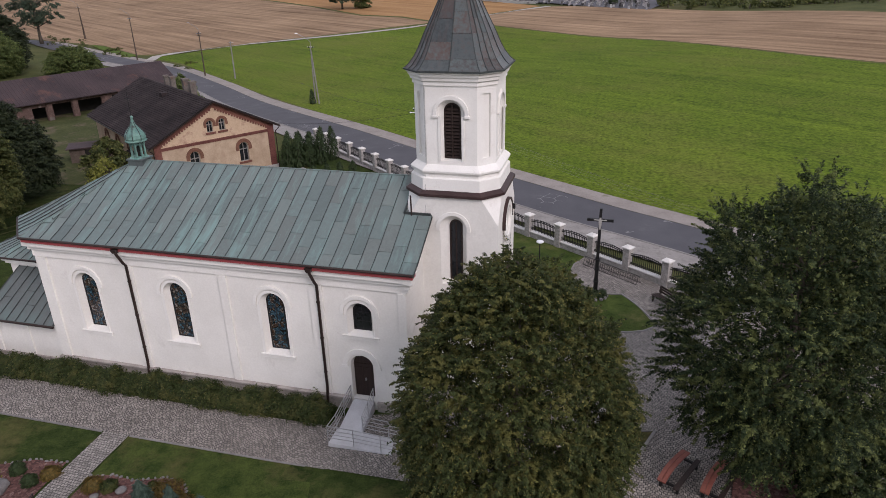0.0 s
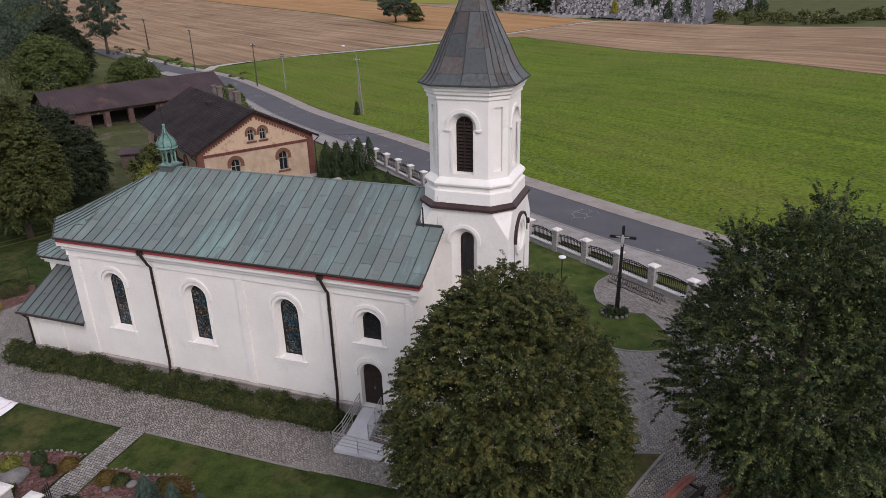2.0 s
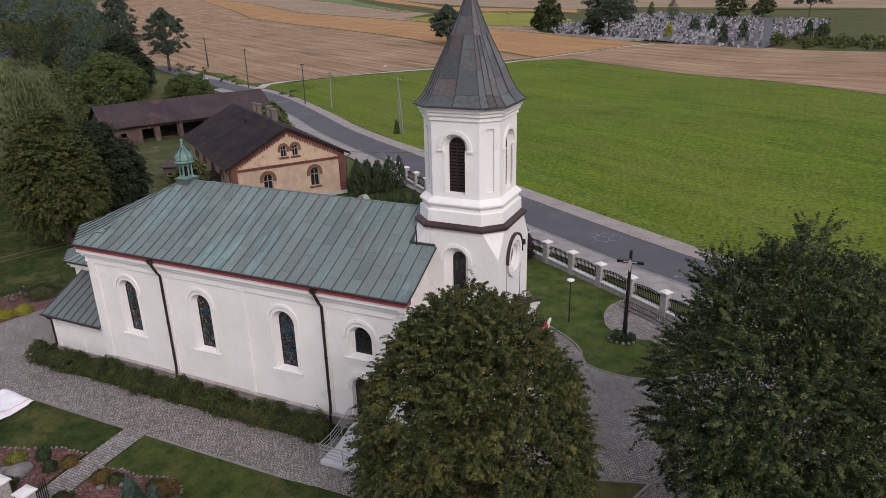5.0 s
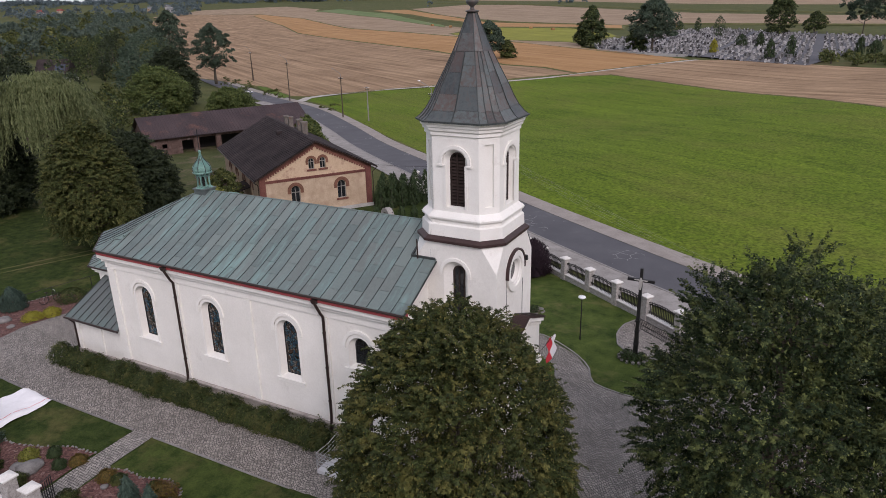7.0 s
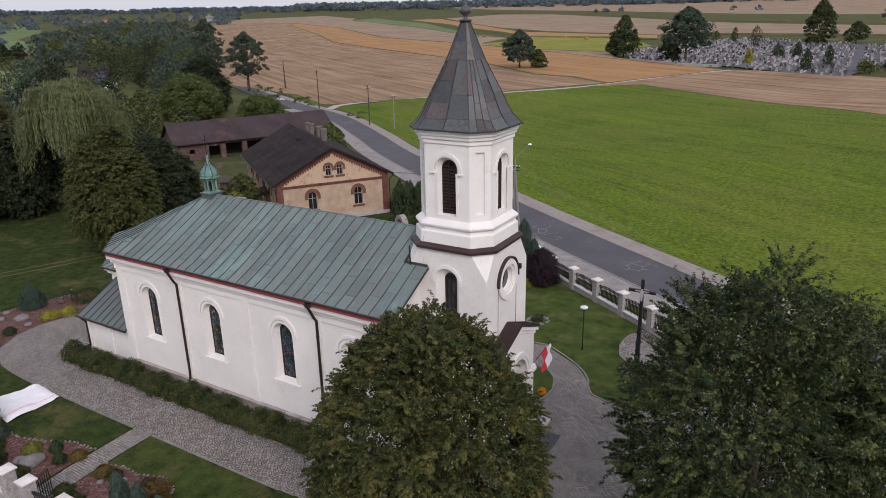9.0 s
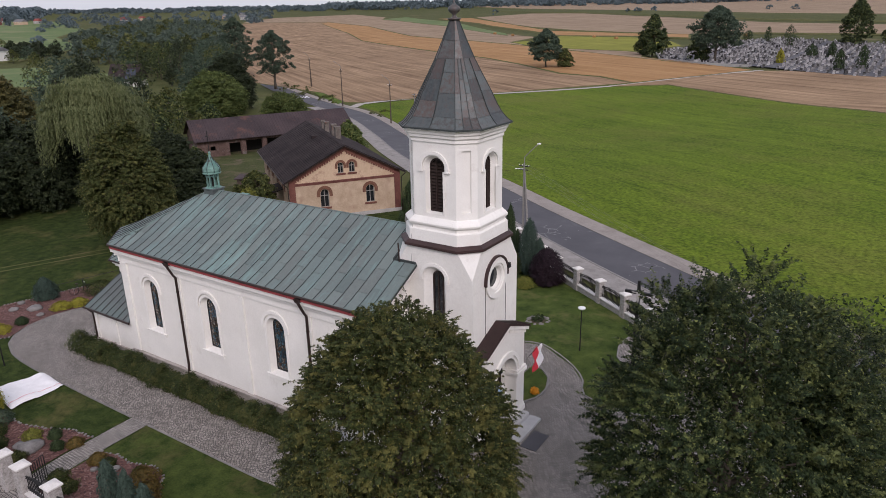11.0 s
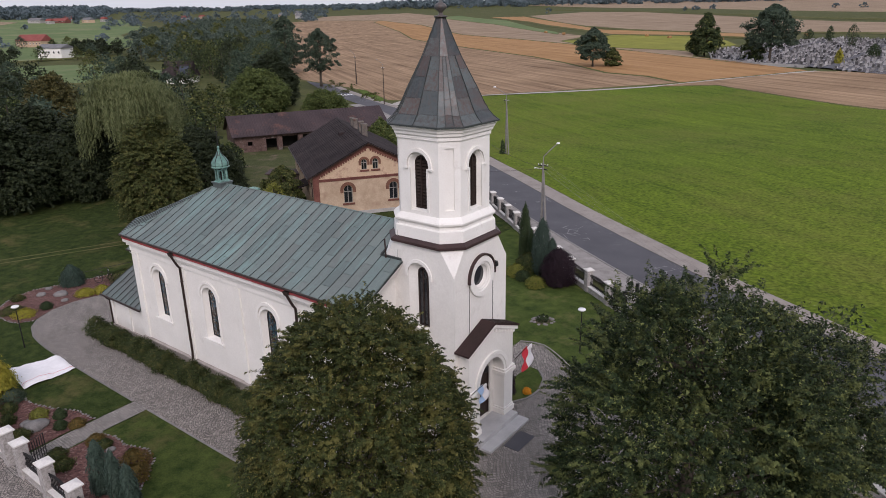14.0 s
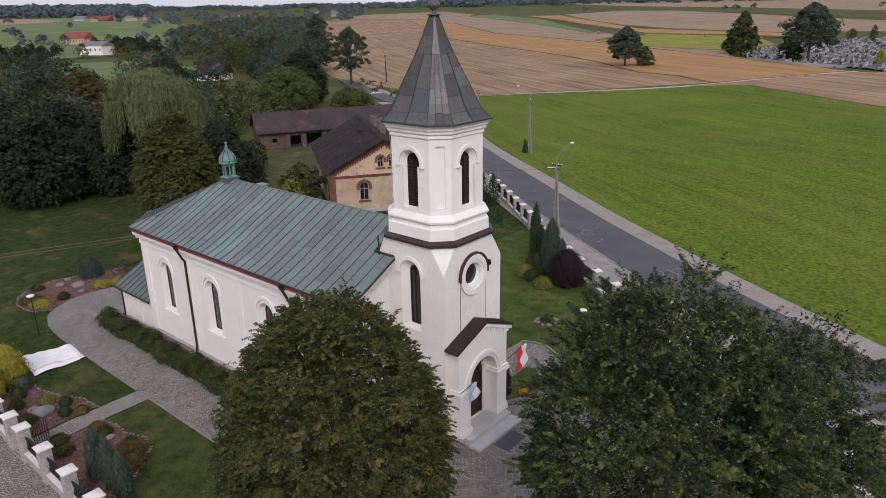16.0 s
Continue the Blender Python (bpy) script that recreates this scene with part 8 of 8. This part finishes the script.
# ---- garden plants ----
for k, (x, y, r, h, leaf, pt, lab) in enumerate((
    (-17.3, 16.95, 0.42, 2.8, "leaf_blue", 3.2, "slender blue-green juniper column in mulch"), (-16.05, 17.05, 0.33, 2.7, "leaf_blue", 3.2, "slender blue-green juniper column in mulch"), (-14.6, 17.0, 0.36, 2.6, "leaf_blue", 3.2, "slender blue-green juniper column in mulch"),
    (-18.0, 19.0, 0.72, 0.75, "leaf_rust", 1.0, "low rusty-brown bush in the mulch"), (-17.0, 18.5, 0.6, 0.65, "leaf_rust", 1.0, "low rusty-brown bush in the mulch"), (-21.7, 18.8, 0.42, 0.4, "leaf_rust", 1.0, "low rusty-brown bush in the mulch"), (-20.9, 18.9, 0.35, 0.4, "leaf_hedge", 1.0, "low green shrub in the bed"), (-18.9, 19.3, 0.3, 0.35, "leaf_hedge", 1.0, "low green shrub in the bed"), (-22.0, 16.9, 0.5, 0.4, "leaf_hedge", 1.0, "loose grey-green perennial in the mulch"), (-20.9, 16.7, 0.5, 0.4, "leaf_olive", 1.0, "loose grey-green perennial in the mulch"),
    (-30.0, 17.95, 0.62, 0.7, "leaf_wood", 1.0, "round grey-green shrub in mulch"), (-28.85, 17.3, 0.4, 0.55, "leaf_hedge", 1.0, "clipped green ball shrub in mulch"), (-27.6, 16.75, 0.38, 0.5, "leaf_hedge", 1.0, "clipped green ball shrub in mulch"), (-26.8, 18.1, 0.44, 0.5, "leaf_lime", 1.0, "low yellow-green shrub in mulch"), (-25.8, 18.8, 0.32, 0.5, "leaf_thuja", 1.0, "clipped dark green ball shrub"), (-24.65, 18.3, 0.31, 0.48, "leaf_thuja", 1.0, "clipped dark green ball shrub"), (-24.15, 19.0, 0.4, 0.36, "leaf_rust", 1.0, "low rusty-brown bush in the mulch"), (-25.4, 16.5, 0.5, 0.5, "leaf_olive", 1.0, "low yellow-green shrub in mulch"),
    (-31.3, 17.7, 0.95, 2.5, "leaf_yellow", 2.6, "golden thuja cone beside the bed"), (-30.6, 16.4, 0.85, 2.2, "leaf_yellow", 2.6, "golden thuja cone beside the bed"), (-33.2, 17.2, 0.95, 2.6, "leaf_yellow", 2.6, "golden thuja cone beside the bed"),
    (-43.3, 28.8, 0.7, 0.5, "leaf_yellow", 1.0, "low golden shrub beside the path"), (-42.6, 29.9, 0.6, 0.6, "leaf_yellow", 1.0, "low golden shrub beside the path"), (-46.6, 29.4, 0.95, 1.7, "leaf_blue", 1.6, "small blue spruce in the bed"), (-42.9, 23.9, 0.75, 0.5, "leaf_yellow", 1.0, "low yellow-green spreading juniper"), (-44.3, 23.6, 0.8, 0.5, "leaf_olive", 1.0, "low yellow-green spreading juniper"), (-43.0, 25.6, 0.42, 0.5, "leaf_thuja", 1.0, "small dark green ball shrub"), (-46.8, 25.0, 0.5, 0.4, "leaf_hedge", 1.0, "low green shrub in the bed"), (-44.0, 32.6, 1.2, 0.8, "leaf_hedge", 1.0, "low green shrub in the bed"),
    (-17.6, 56.6, 0.5, 5.2, "leaf_thuja", 3.0, "slim dark column thuja on the lawn"), (-16.4, 55.7, 0.34, 3.4, "leaf_thuja", 3.0, "slim dark column thuja on the lawn"), (-14.7, 54.6, 0.78, 4.8, "leaf_blue", 3.2, "feathery grey-green cypress on the lawn"), (-13.7, 54.6, 0.5, 3.3, "leaf_blue", 3.0, "feathery grey-green cypress on the lawn"), (-12.4, 53.4, 1.3, 2.9, "leaf_purple", 1.0, "dark purple-leaved bush beside the fence"), (-16.3, 53.0, 0.75, 1.0, "leaf_lime", 1.0, "round yellow-green shrub on the lawn"), (-13.6, 51.7, 0.75, 0.85, "leaf_lime", 1.0, "round yellow-green shrub on the lawn"), (-15.3, 52.5, 0.6, 0.8, "leaf_thuja", 1.0, "dark green clipped ball shrub"), (-16.0, 54.6, 1.0, 1.6, "leaf_hedge", 1.0, "dense green bush beside the cypress"),
    (-54.5, 22.0, 0.9, 1.6, "leaf_wood", 1.4, "small young shrub on the lawn"),
    (-6.1, 35.6, 0.4, 1.9, "leaf_purple", 2.2, "dark purple-brown cypress cone beside the porch"), (-5.2, 36.3, 0.22, 0.32, "petal", 1.0, "pot of bright orange flowers"))):
    shrub("flower_pot" if leaf == "petal" else "shrub", (x, y, land(x, y) + 0.07), r, h, leaf, lab, 200 + k, int(900 + (2600 if h > 1.2 else 2200) * r * h), 0.06 if h < 1.2 else 0.085, "", pt, "flowers" if leaf == "petal" else "shrub")
for k in range(9):
    x, y = -35.6 + (k % 5) * 0.85 + (0.3 if k > 4 else 0), 66.2 + (k % 5) * 0.95 - (1.1 if k > 4 else 0)
    shrub("thuja", (x, y, 0), 0.62, 3.9 - 0.2 * (k % 3), "leaf_thuja", "dark column thuja in a close row beside the house", 260 + k, 900, 0.15, "thuja row", 3.0)
for k in range(6):
    x, y = -33.5 + k * 1.15, 61.3 + k * 0.75
    shrub("thuja", (x, y, 0), 0.42, 1.5, "leaf_thuja", "short clipped thuja in the garden", 280 + k, 350, 0.12, "garden thujas", 3.0)
# boulders in the beds
rb = random.Random(17)
for k, (x, y, s0) in enumerate(((-25.85, 17.5, 0.62), (-26.6, 17.3, 0.35), (-24.4, 19.4, 0.18), (-45.0, 27.6, 0.55), (-46.3, 26.6, 0.4), (-47.2, 27.6, 0.3), (-43.4, 27.2, 0.3), (-18.4, 18.6, 0.36), (-18.0, 17.9, 0.3), (-20.3, 18.9, 0.25), (-21.2, 18.3, 0.2))):
    bm = bmesh.new()
    bmesh.ops.create_icosphere(bm, subdivisions=2, radius=s0)
    for v in bm.verts:
        v.co *= 1 + 0.35 * noise.noise(v.co * (1.4 / s0) + Vector((k * 3.1, 0, 0)))
        v.co.z *= 0.4
    me = bpy.data.meshes.new("boulder")
    bm.to_mesh(me)
    bm.free()
    me.materials.append(M["rock"])
    me.shade_smooth()
    ob = new("boulder", me)
    ob.location = (x, y, 0.16 * s0 + 0.08)
    tagged(ob, "grey rounded boulder lying in the mulch", "boulder", "boulders in the beds")
# small edging stones along the planting beds
pebble = Shape().lathe([(0.07, 0), (0.1, 0.03), (0.085, 0.09), (0.03, 0.12)], 7).mesh("edging_stone", M["rock"])
for run in ([(-24.1, 19.9), (-25.7, 19.7), (-27.2, 19.0), (-28.9, 18.5), (-30.3, 18.45), (-32.5, 18.3)], [(-22.3, 19.4), (-21.4, 19.7), (-20.3, 19.6), (-18.8, 20.1), (-17.8, 19.85), (-16.7, 18.9), (-15.8, 17.9), (-14.8, 17.2), (-13.9, 15.9)], [(-41.4, 23.9), (-41.9, 23.0), (-43.2, 22.6), (-44.8, 22.7), (-46.3, 23.3), (-47.6, 24.8), (-48.1, 26.7), (-47.3, 29.0), (-46.3, 32.6)]):
    edging = thing("bed_edging", (*run[0], land(*run[0])), "row of small rough stones edging the mulch bed", "edging", "bed edgings")
    for a, b in zip(run, run[1:]):
        a, b = Vector(a), Vector(b)
        for i in range(int((b - a).length / 0.26)):
            p = a.lerp(b, i * 0.26 / (b - a).length)
            ob = new("edging_stone", pebble)
            ob.parent = edging
            ob.location = (p.x - run[0][0] + rb.uniform(-0.05, 0.05), p.y - run[0][1] + rb.uniform(-0.05, 0.05), 0.05)
            ob.rotation_euler = (0, 0, rb.uniform(0, 6))
            ob.scale = (rb.uniform(0.7, 1.3), rb.uniform(0.5, 0.8), rb.uniform(0.5, 0.8))
# ring of stones with a low plant on the lawn
ring_bed = thing("stone_ring", (-9.6, 45.9, land(-9.6, 45.9)), "ring of rough stones round a small planting on the lawn", "planting bed")
st = Shape()
for i in range(13):
    a = 2 * math.pi * i / 13 + rb.uniform(-0.15, 0.15)
    k = rb.uniform(0.7, 1.25)
    st.lathe([(0.13 * k, 0), (0.16 * k, 0.06 * k), (0.1 * k, 0.14 * k), (0.03, 0.17 * k)], 6, (0.78 * math.cos(a) + rb.uniform(-0.14, 0.14), 0.66 * math.sin(a) + rb.uniform(-0.1, 0.1), 0), a)
part("stones", st, M["rock"], ring_bed)
part("soil", Shape().lathe([(0.75, 0), (0.55, 0.08), (0.2, 0.1)], 16), M["dirt"], ring_bed)
shrub("shrub", (-9.6, 45.9, land(-9.6, 45.9) + 0.12), 0.45, 0.35, "leaf_thuja", "low dark plant inside the stone ring", 299, 300, 0.08)

# ---- grotto, flags, cloth, benches, racks ----
gr = thing("shrine", (-30.8, 59.4, 0), "small white arched garden shrine", "shrine", turn=-30)
SF = frame_of((0, -0.3, 0), (1, 0))
part("body", Shape().slab(arch(0, 0, 2.0, 2.2), [arch(0, 0.5, 1.1, 1.75)], -0.6, 0, SF), M["stones"], gr)
# Near-black back plate paints the shade inside the niche.
part("niche", Shape().box(-0.8, 0.1, 0.3, 0.8, 0.2, 1.9), M["dark"], gr)


def flag(base, tip, colours, label, hang):
    """A cloth on a slanting staff: bands of colour side by side, hanging in folds."""
    b, t = Vector(base), Vector(tip)
    ob = thing("flag", base, label, "flag")
    part("staff", Shape().tube([(0, 0, 0), t - b], 0.018, 6), M["dark_wood"], ob)
    d = (t - b)
    nb = len(colours)
    for k, colour in enumerate(colours):
        rows = []
        for i in range(9):
            f = 0.5 + 0.5 * (k + i / 8) / nb
            row = []
            for j in range(11):
                g = j / 10
                p = d * f + Vector((hang[0] * g, hang[1] * g, hang[2] * g)) + d * (-0.12 * g * (1 - (k + i / 8) / nb))
                p += Vector((0.07 * math.sin(9 * g + 7 * f), 0.06 * math.sin(11 * f + 4 * g), 0))
                row.append(p)
            rows.append(row)
        s = Shape().loft(rows, False, False)
        s.loft([[q + Vector((0.008, 0.004, 0)) for q in reversed(r)] for r in rows], False, False)
        part("cloth", s, M[colour], ob, smooth=True)
    return ob


flag((-4.75, 34.1, 3.7), (-4.3, 35.1, 4.45), ("cloth_red", "cloth"), "red and white flag on a slanting staff", (0.02, 0.12, -1.25))
flag((-4.7, 29.9, 3.5), (-4.15, 30.45, 4.2), ("cloth_blue", "cloth"), "white and pale blue flag on a slanting staff", (0.05, 0.2, -0.85))

rows = []
for i in range(17):
    rows.append([])
    for j in range(23):
        u, v = i / 16, j / 22
        a, b = Vector((-34.4, 19.3, 0)).lerp(Vector((-30.95, 18.95, 0)), v), Vector((-33.75, 22.3, 0)).lerp(Vector((-31.0, 22.15, 0)), v)
        p = a.lerp(b, u)
        lift = 0.22 + 0.1 * math.sin(7 * u + 3 * v) * math.sin(5 * v) + 0.08 * noise.noise(Vector((u * 6, v * 6, 0)))
        edge_drop = 0.12 if i in (0, 16) or j in (0, 22) else 0.0
        rows[-1].append((p.x + 0.1 * noise.noise(Vector((v * 4, 2, u))), p.y + 0.1 * noise.noise(Vector((u * 4, 5, v))), max(0.1, lift - edge_drop)))
cl = Shape().loft(rows, False, False)
cl.loft([[(x, y, z - 0.02) for x, y, z in reversed(r)] for r in rows], False, False)
cloth = thing("ground_sheet", (-33, 21, 0), "white sheet spread in folds on the lawn", "sheet")
part("sheet", cl, M["cloth"], cloth, at=(-33, 21, 0), smooth=True)
part("red_stripe", Shape().loft([[(p[0] - e, p[1], p[2] + 0.012) for e in (0.0, 0.035)] for p in [row[19] for row in rows]], False, False), M["cloth_red"], cloth, "faded red stripe", at=(-33, 21, 0))

for x, y, t in ((3.2, 25.3, 63), (4.85, 25.05, 66)):
    pb = thing("bench", (x, y, land(x, y) + 0.05), "curved red-brown plank bench with a dark low rail", "bench", "red benches", turn=t)
    for k in range(2):
        rows = []
        for i in range(9):
            u = -1.25 + 2.5 * i / 8
            b = 0.1 * (1 - (u / 1.25) ** 2) + (k - 1) * 0.2
            rows.append([(u, b, 0.46), (u, b + 0.185, 0.46), (u, b + 0.185, 0.52), (u, b, 0.52)])
        part("board", Shape().loft(rows), M["red_bench"], pb)
    part("rail", Shape().box(-1.2, -0.72, 0.34, 1.2, -0.5, 0.4), M["dark_wood"], pb, "dark wooden rail", bevel=0.008)
    for sx in (-0.95, 0.95):
        part("leg", Shape().box(sx - 0.05, -0.7, 0, sx + 0.05, -0.58, 0.36).box(sx - 0.05, 0.05, 0, sx + 0.05, 0.17, 0.46).box(sx - 0.05, -0.7, 0.26, sx + 0.05, 0.17, 0.34), M["iron"], pb)
pt = thing("park_bench", (3.2, 41.2, land(3, 41) + 0.05), "dark wooden park bench facing the court", "bench", turn=-52)
for k in range(4):
    part("slat", Shape().box(-0.9, -0.28 + k * 0.15, 0.43, 0.9, -0.16 + k * 0.15, 0.47), M["dark_wood"], pt)
for k in range(3):
    part("back_slat", Shape().box(-0.9, 0.34 + k * 0.04, 0.55 + k * 0.15, 0.9, 0.37 + k * 0.04, 0.67 + k * 0.15), M["dark_wood"], pt)
for sx in (-0.75, 0.75):
    part("leg", Shape().box(sx - 0.04, -0.28, 0, sx + 0.04, -0.2, 0.43).box(sx - 0.04, 0.3, 0, sx + 0.04, 0.38, 0.95).box(sx - 0.04, -0.28, 0.37, sx + 0.04, 0.36, 0.43), M["dark_wood"], pt)
ra, rbp = Vector((-2.2, 46.7)), Vector((1.7, 44.0))
rack = thing("bicycle_rack", (ra.x, ra.y, land(ra.x, ra.y) + 0.05), "long dark iron bicycle rack beside the fence", "bicycle rack", turn=math.degrees(math.atan2(rbp.y - ra.y, rbp.x - ra.x)))
ln = (rbp - ra).length
part("rail", Shape().tube([(0, 0.25, 0.05), (ln, 0.25, 0.05)], 0.02, 5).tube([(0, -0.25, 0.05), (ln, -0.25, 0.05)], 0.02, 5).tube([(0, 0, 0.62), (ln, 0, 0.62)], 0.02, 5), M["iron"], rack)
loop_mesh = Shape().tube([(0, -0.25, 0.05), (0, -0.12, 0.45), (0, 0, 0.62), (0, 0.12, 0.45), (0, 0.25, 0.05)], 0.014, 5).mesh("loop", M["iron"])
for i in range(24):
    ob = new("loop", loop_mesh)
    ob.parent = rack
    ob.location = (0.1 + i * (ln - 0.2) / 23, 0, 0)
solo("door_mat", Shape().box(-4.35 + 0.85, 31.1, 0.36, -2.6, 32.75, 0.395), M["asphalt"], "dark grey entrance mat on the setts", "mat")
# thin rail fence beside the round bed and a bicycle leaning on it
rf = thing("rail_fence", (-45.6, 32.2, 0), "thin dark metal rail fence beside the bed", "fence", turn=76)
part("rail", Shape().tube([(-3.2, 0, 1.05), (6.0, 0, 1.05)], 0.02, 5), M["iron"], rf)
for i in range(4):
    part("post", Shape().tube([(-3.2 + i * 3.05, 0, 0), (-3.2 + i * 3.05, 0, 1.1)], 0.025, 6), M["iron"], rf)
bike = thing("bicycle", (-44.9, 31.4, 0.0), "dark bicycle parked beside the bed", "bicycle", turn=70)
for dx in (-0.52, 0.52):
    wh = part("wheel", Shape().tube([(dx + 0.33 * math.cos(a), 0, 0.43 + 0.33 * math.sin(a)) for a in (2 * math.pi * i / 20 for i in range(21))], 0.022, 6), M["iron"], bike)
    part("spokes", Shape().tube([(dx - 0.32, 0, 0.43), (dx + 0.32, 0, 0.43)], 0.005, 4).tube([(dx, 0, 0.11), (dx, 0, 0.75)], 0.005, 4), M["steel"], wh)
part("bike_frame", Shape().tube([(-0.52, 0, 0.43), (-0.12, 0, 0.4), (0.4, 0, 0.92), (-0.2, 0, 0.9), (-0.52, 0, 0.43)], 0.018, 6).tube([(0.52, 0, 0.43), (0.38, 0, 1.05)], 0.018, 6).tube([(-0.12, 0, 0.4), (-0.24, 0, 1.0)], 0.016, 6), M["iron"], bike)
part("handlebar", Shape().tube([(0.3, -0.26, 1.08), (0.38, 0, 1.06), (0.3, 0.26, 1.08)], 0.014, 6), M["steel"], bike)
part("saddle", Shape().loft([[(-0.36, -0.08, 1.0), (-0.36, 0.08, 1.0), (-0.36, 0.08, 1.05), (-0.36, -0.08, 1.05)], [(-0.1, -0.02, 1.0), (-0.1, 0.02, 1.0), (-0.1, 0.02, 1.05), (-0.1, -0.02, 1.05)]]), M["dark_wood"], bike)
# white sacks beside the house
for k, (x, y) in enumerate(((-50.9, 58.9), (-50.2, 58.1), (-50.6, 58.4))):
    shp = Shape().lathe([(0.3, 0), (0.5, 0.2), (0.48, 0.5), (0.2, 0.75), (0.05, 0.8)], 9, (0, 0, 0.0))
    ob = solo("sack", shp, M["cloth"], "white builder's sack beside the house", "sack", "sacks", smooth=True)
    ob.location = (x, y, 0.05 + (0.55 if k == 2 else 0))
# road markings: worn zebra crossing
for i in range(6):
    q = Vector((-147.5, 163.0)) + Vector((0.55, 0.835)) * (i - 2.5) * 1.0
    m = Matrix.Translation((q.x, q.y, land(q.x, q.y) + 0.12)) @ Matrix.Rotation(radians(-31), 4, 'Z')
    solo("road_marking", Shape().box(-2.0, -0.25, 0, 2.0, 0.25, 0.006, m), M["lamp_white"], "white stripe of a road crossing", "road marking", "crossing stripes", kind="structure")


# ---- roof sheets, one by one ----
def roof_sheets():
    lift, rib_h = 0.022, 0.034
    for side, x0, x1, a0, a1, d1 in nave_sheets:
        s = Shape()
        g = 0.008
        mids = [m for m in (4.25, 4.95) if max(a0, a1) + 0.05 < m < d1 - 0.05]
        rows = [(a0 + (0.012 if a0 > 0.01 else 0), a1 + (0.012 if a1 > 0.01 else 0))] + [(m, m) for m in mids] + [(d1 - 0.014, d1 - 0.014)]
        tops, lows = [], []
        for da, db in rows:
            tops.append([(x0 + g, RIDGE_Y + side * da, roof_z(da) + lift), (x1 - g, RIDGE_Y + side * db, roof_z(db) + lift)])
            lows.append([(x0 + g, RIDGE_Y + side * da, roof_z(da) - 0.03), (x1 - g, RIDGE_Y + side * db, roof_z(db) - 0.03)])
        rings = [[l[0], l[1], t[1], t[0]] if side < 0 else [l[1], l[0], t[0], t[1]] for l, t in zip(lows, tops)]
        s.loft(rings)
        s.second = len(s.f)
        ra = [(x0 - 0.01, 0), (x0 + 0.01, 0), (x0 + 0.01, rib_h), (x0 - 0.01, rib_h)]
        s.loft([[(x, RIDGE_Y + side * da, roof_z(da) + lift + h) for x, h in (ra if side < 0 else reversed(ra))] for da, db in rows])
        part("panel", s, [M["copper"], M["seam"]], roof, at=BASE)
    for (ax, ay), along, foot, u0, u1, e0, e1, b in hip_sheets:
        s = Shape()
        fx, fy = ax + along[0] * foot, ay + along[1] * foot
        pt = lambda u, e, h: (HIP_X + (fx - HIP_X) * e + along[0] * (u - foot), RIDGE_Y + (fy - RIDGE_Y) * e + along[1] * (u - foot), roof_z(5.6 * e) + h)
        steps = [(e0, e1)] + [(m, m) for m in (0.76, 0.88) if max(e0, e1) + 0.02 < m < b - 0.02] + [(b - 0.003, b - 0.003)]
        s.loft([[pt(u0 + 0.006, p, -0.03), pt(u1 - 0.006, q, -0.03), pt(u1 - 0.006, q, 0.022), pt(u0 + 0.006, p, 0.022)] for p, q in steps])
        s.second = len(s.f)
        s.loft([[pt(u0 - 0.013, p, 0.02), pt(u0 + 0.013, p, 0.02), pt(u0 + 0.013, p, 0.075), pt(u0 - 0.013, p, 0.075)] for p, q in steps])
        part("panel", s, [M["copper"], M["seam"]], roof, at=BASE)
    for k, f0, f1, z0, z1 in spire_sheets:
        s = Shape()
        zs = [z0 + 0.006] + [z for z, a in SPIRE if z0 + 0.05 < z < z1 - 0.05] + [z1 - 0.006]
        rings, ribs = [], []
        for z in zs:
            a = spire_a(z)
            o, i = octo(a, a * 0.62, z), octo(a - 0.05, (a - 0.05) * 0.62, z)
            p, q = Vector(o[k - 1]), Vector(o[k])
            r, t = Vector(i[k - 1]), Vector(i[k])
            g = 0.004
            rings.append([r.lerp(t, f0 + g), r.lerp(t, f1 - g), p.lerp(q, f1 - g), p.lerp(q, f0 + g)])
            n = ((p + q) / 2 - Vector((CX, CY, z))).normalized()
            w = (q - p).normalized() * 0.014
            b = p.lerp(q, f0)
            ribs.append([b - w - n * 0.01, b + w - n * 0.01, b + w + n * 0.04, b - w + n * 0.04])
        s.loft(rings)
        s.second = len(s.f)
        if f0 > 0:
            s.loft(ribs)
        part("panel", s, [M["copper_dark"], M["seam"]], spire, at=BASE)


roof_sheets()
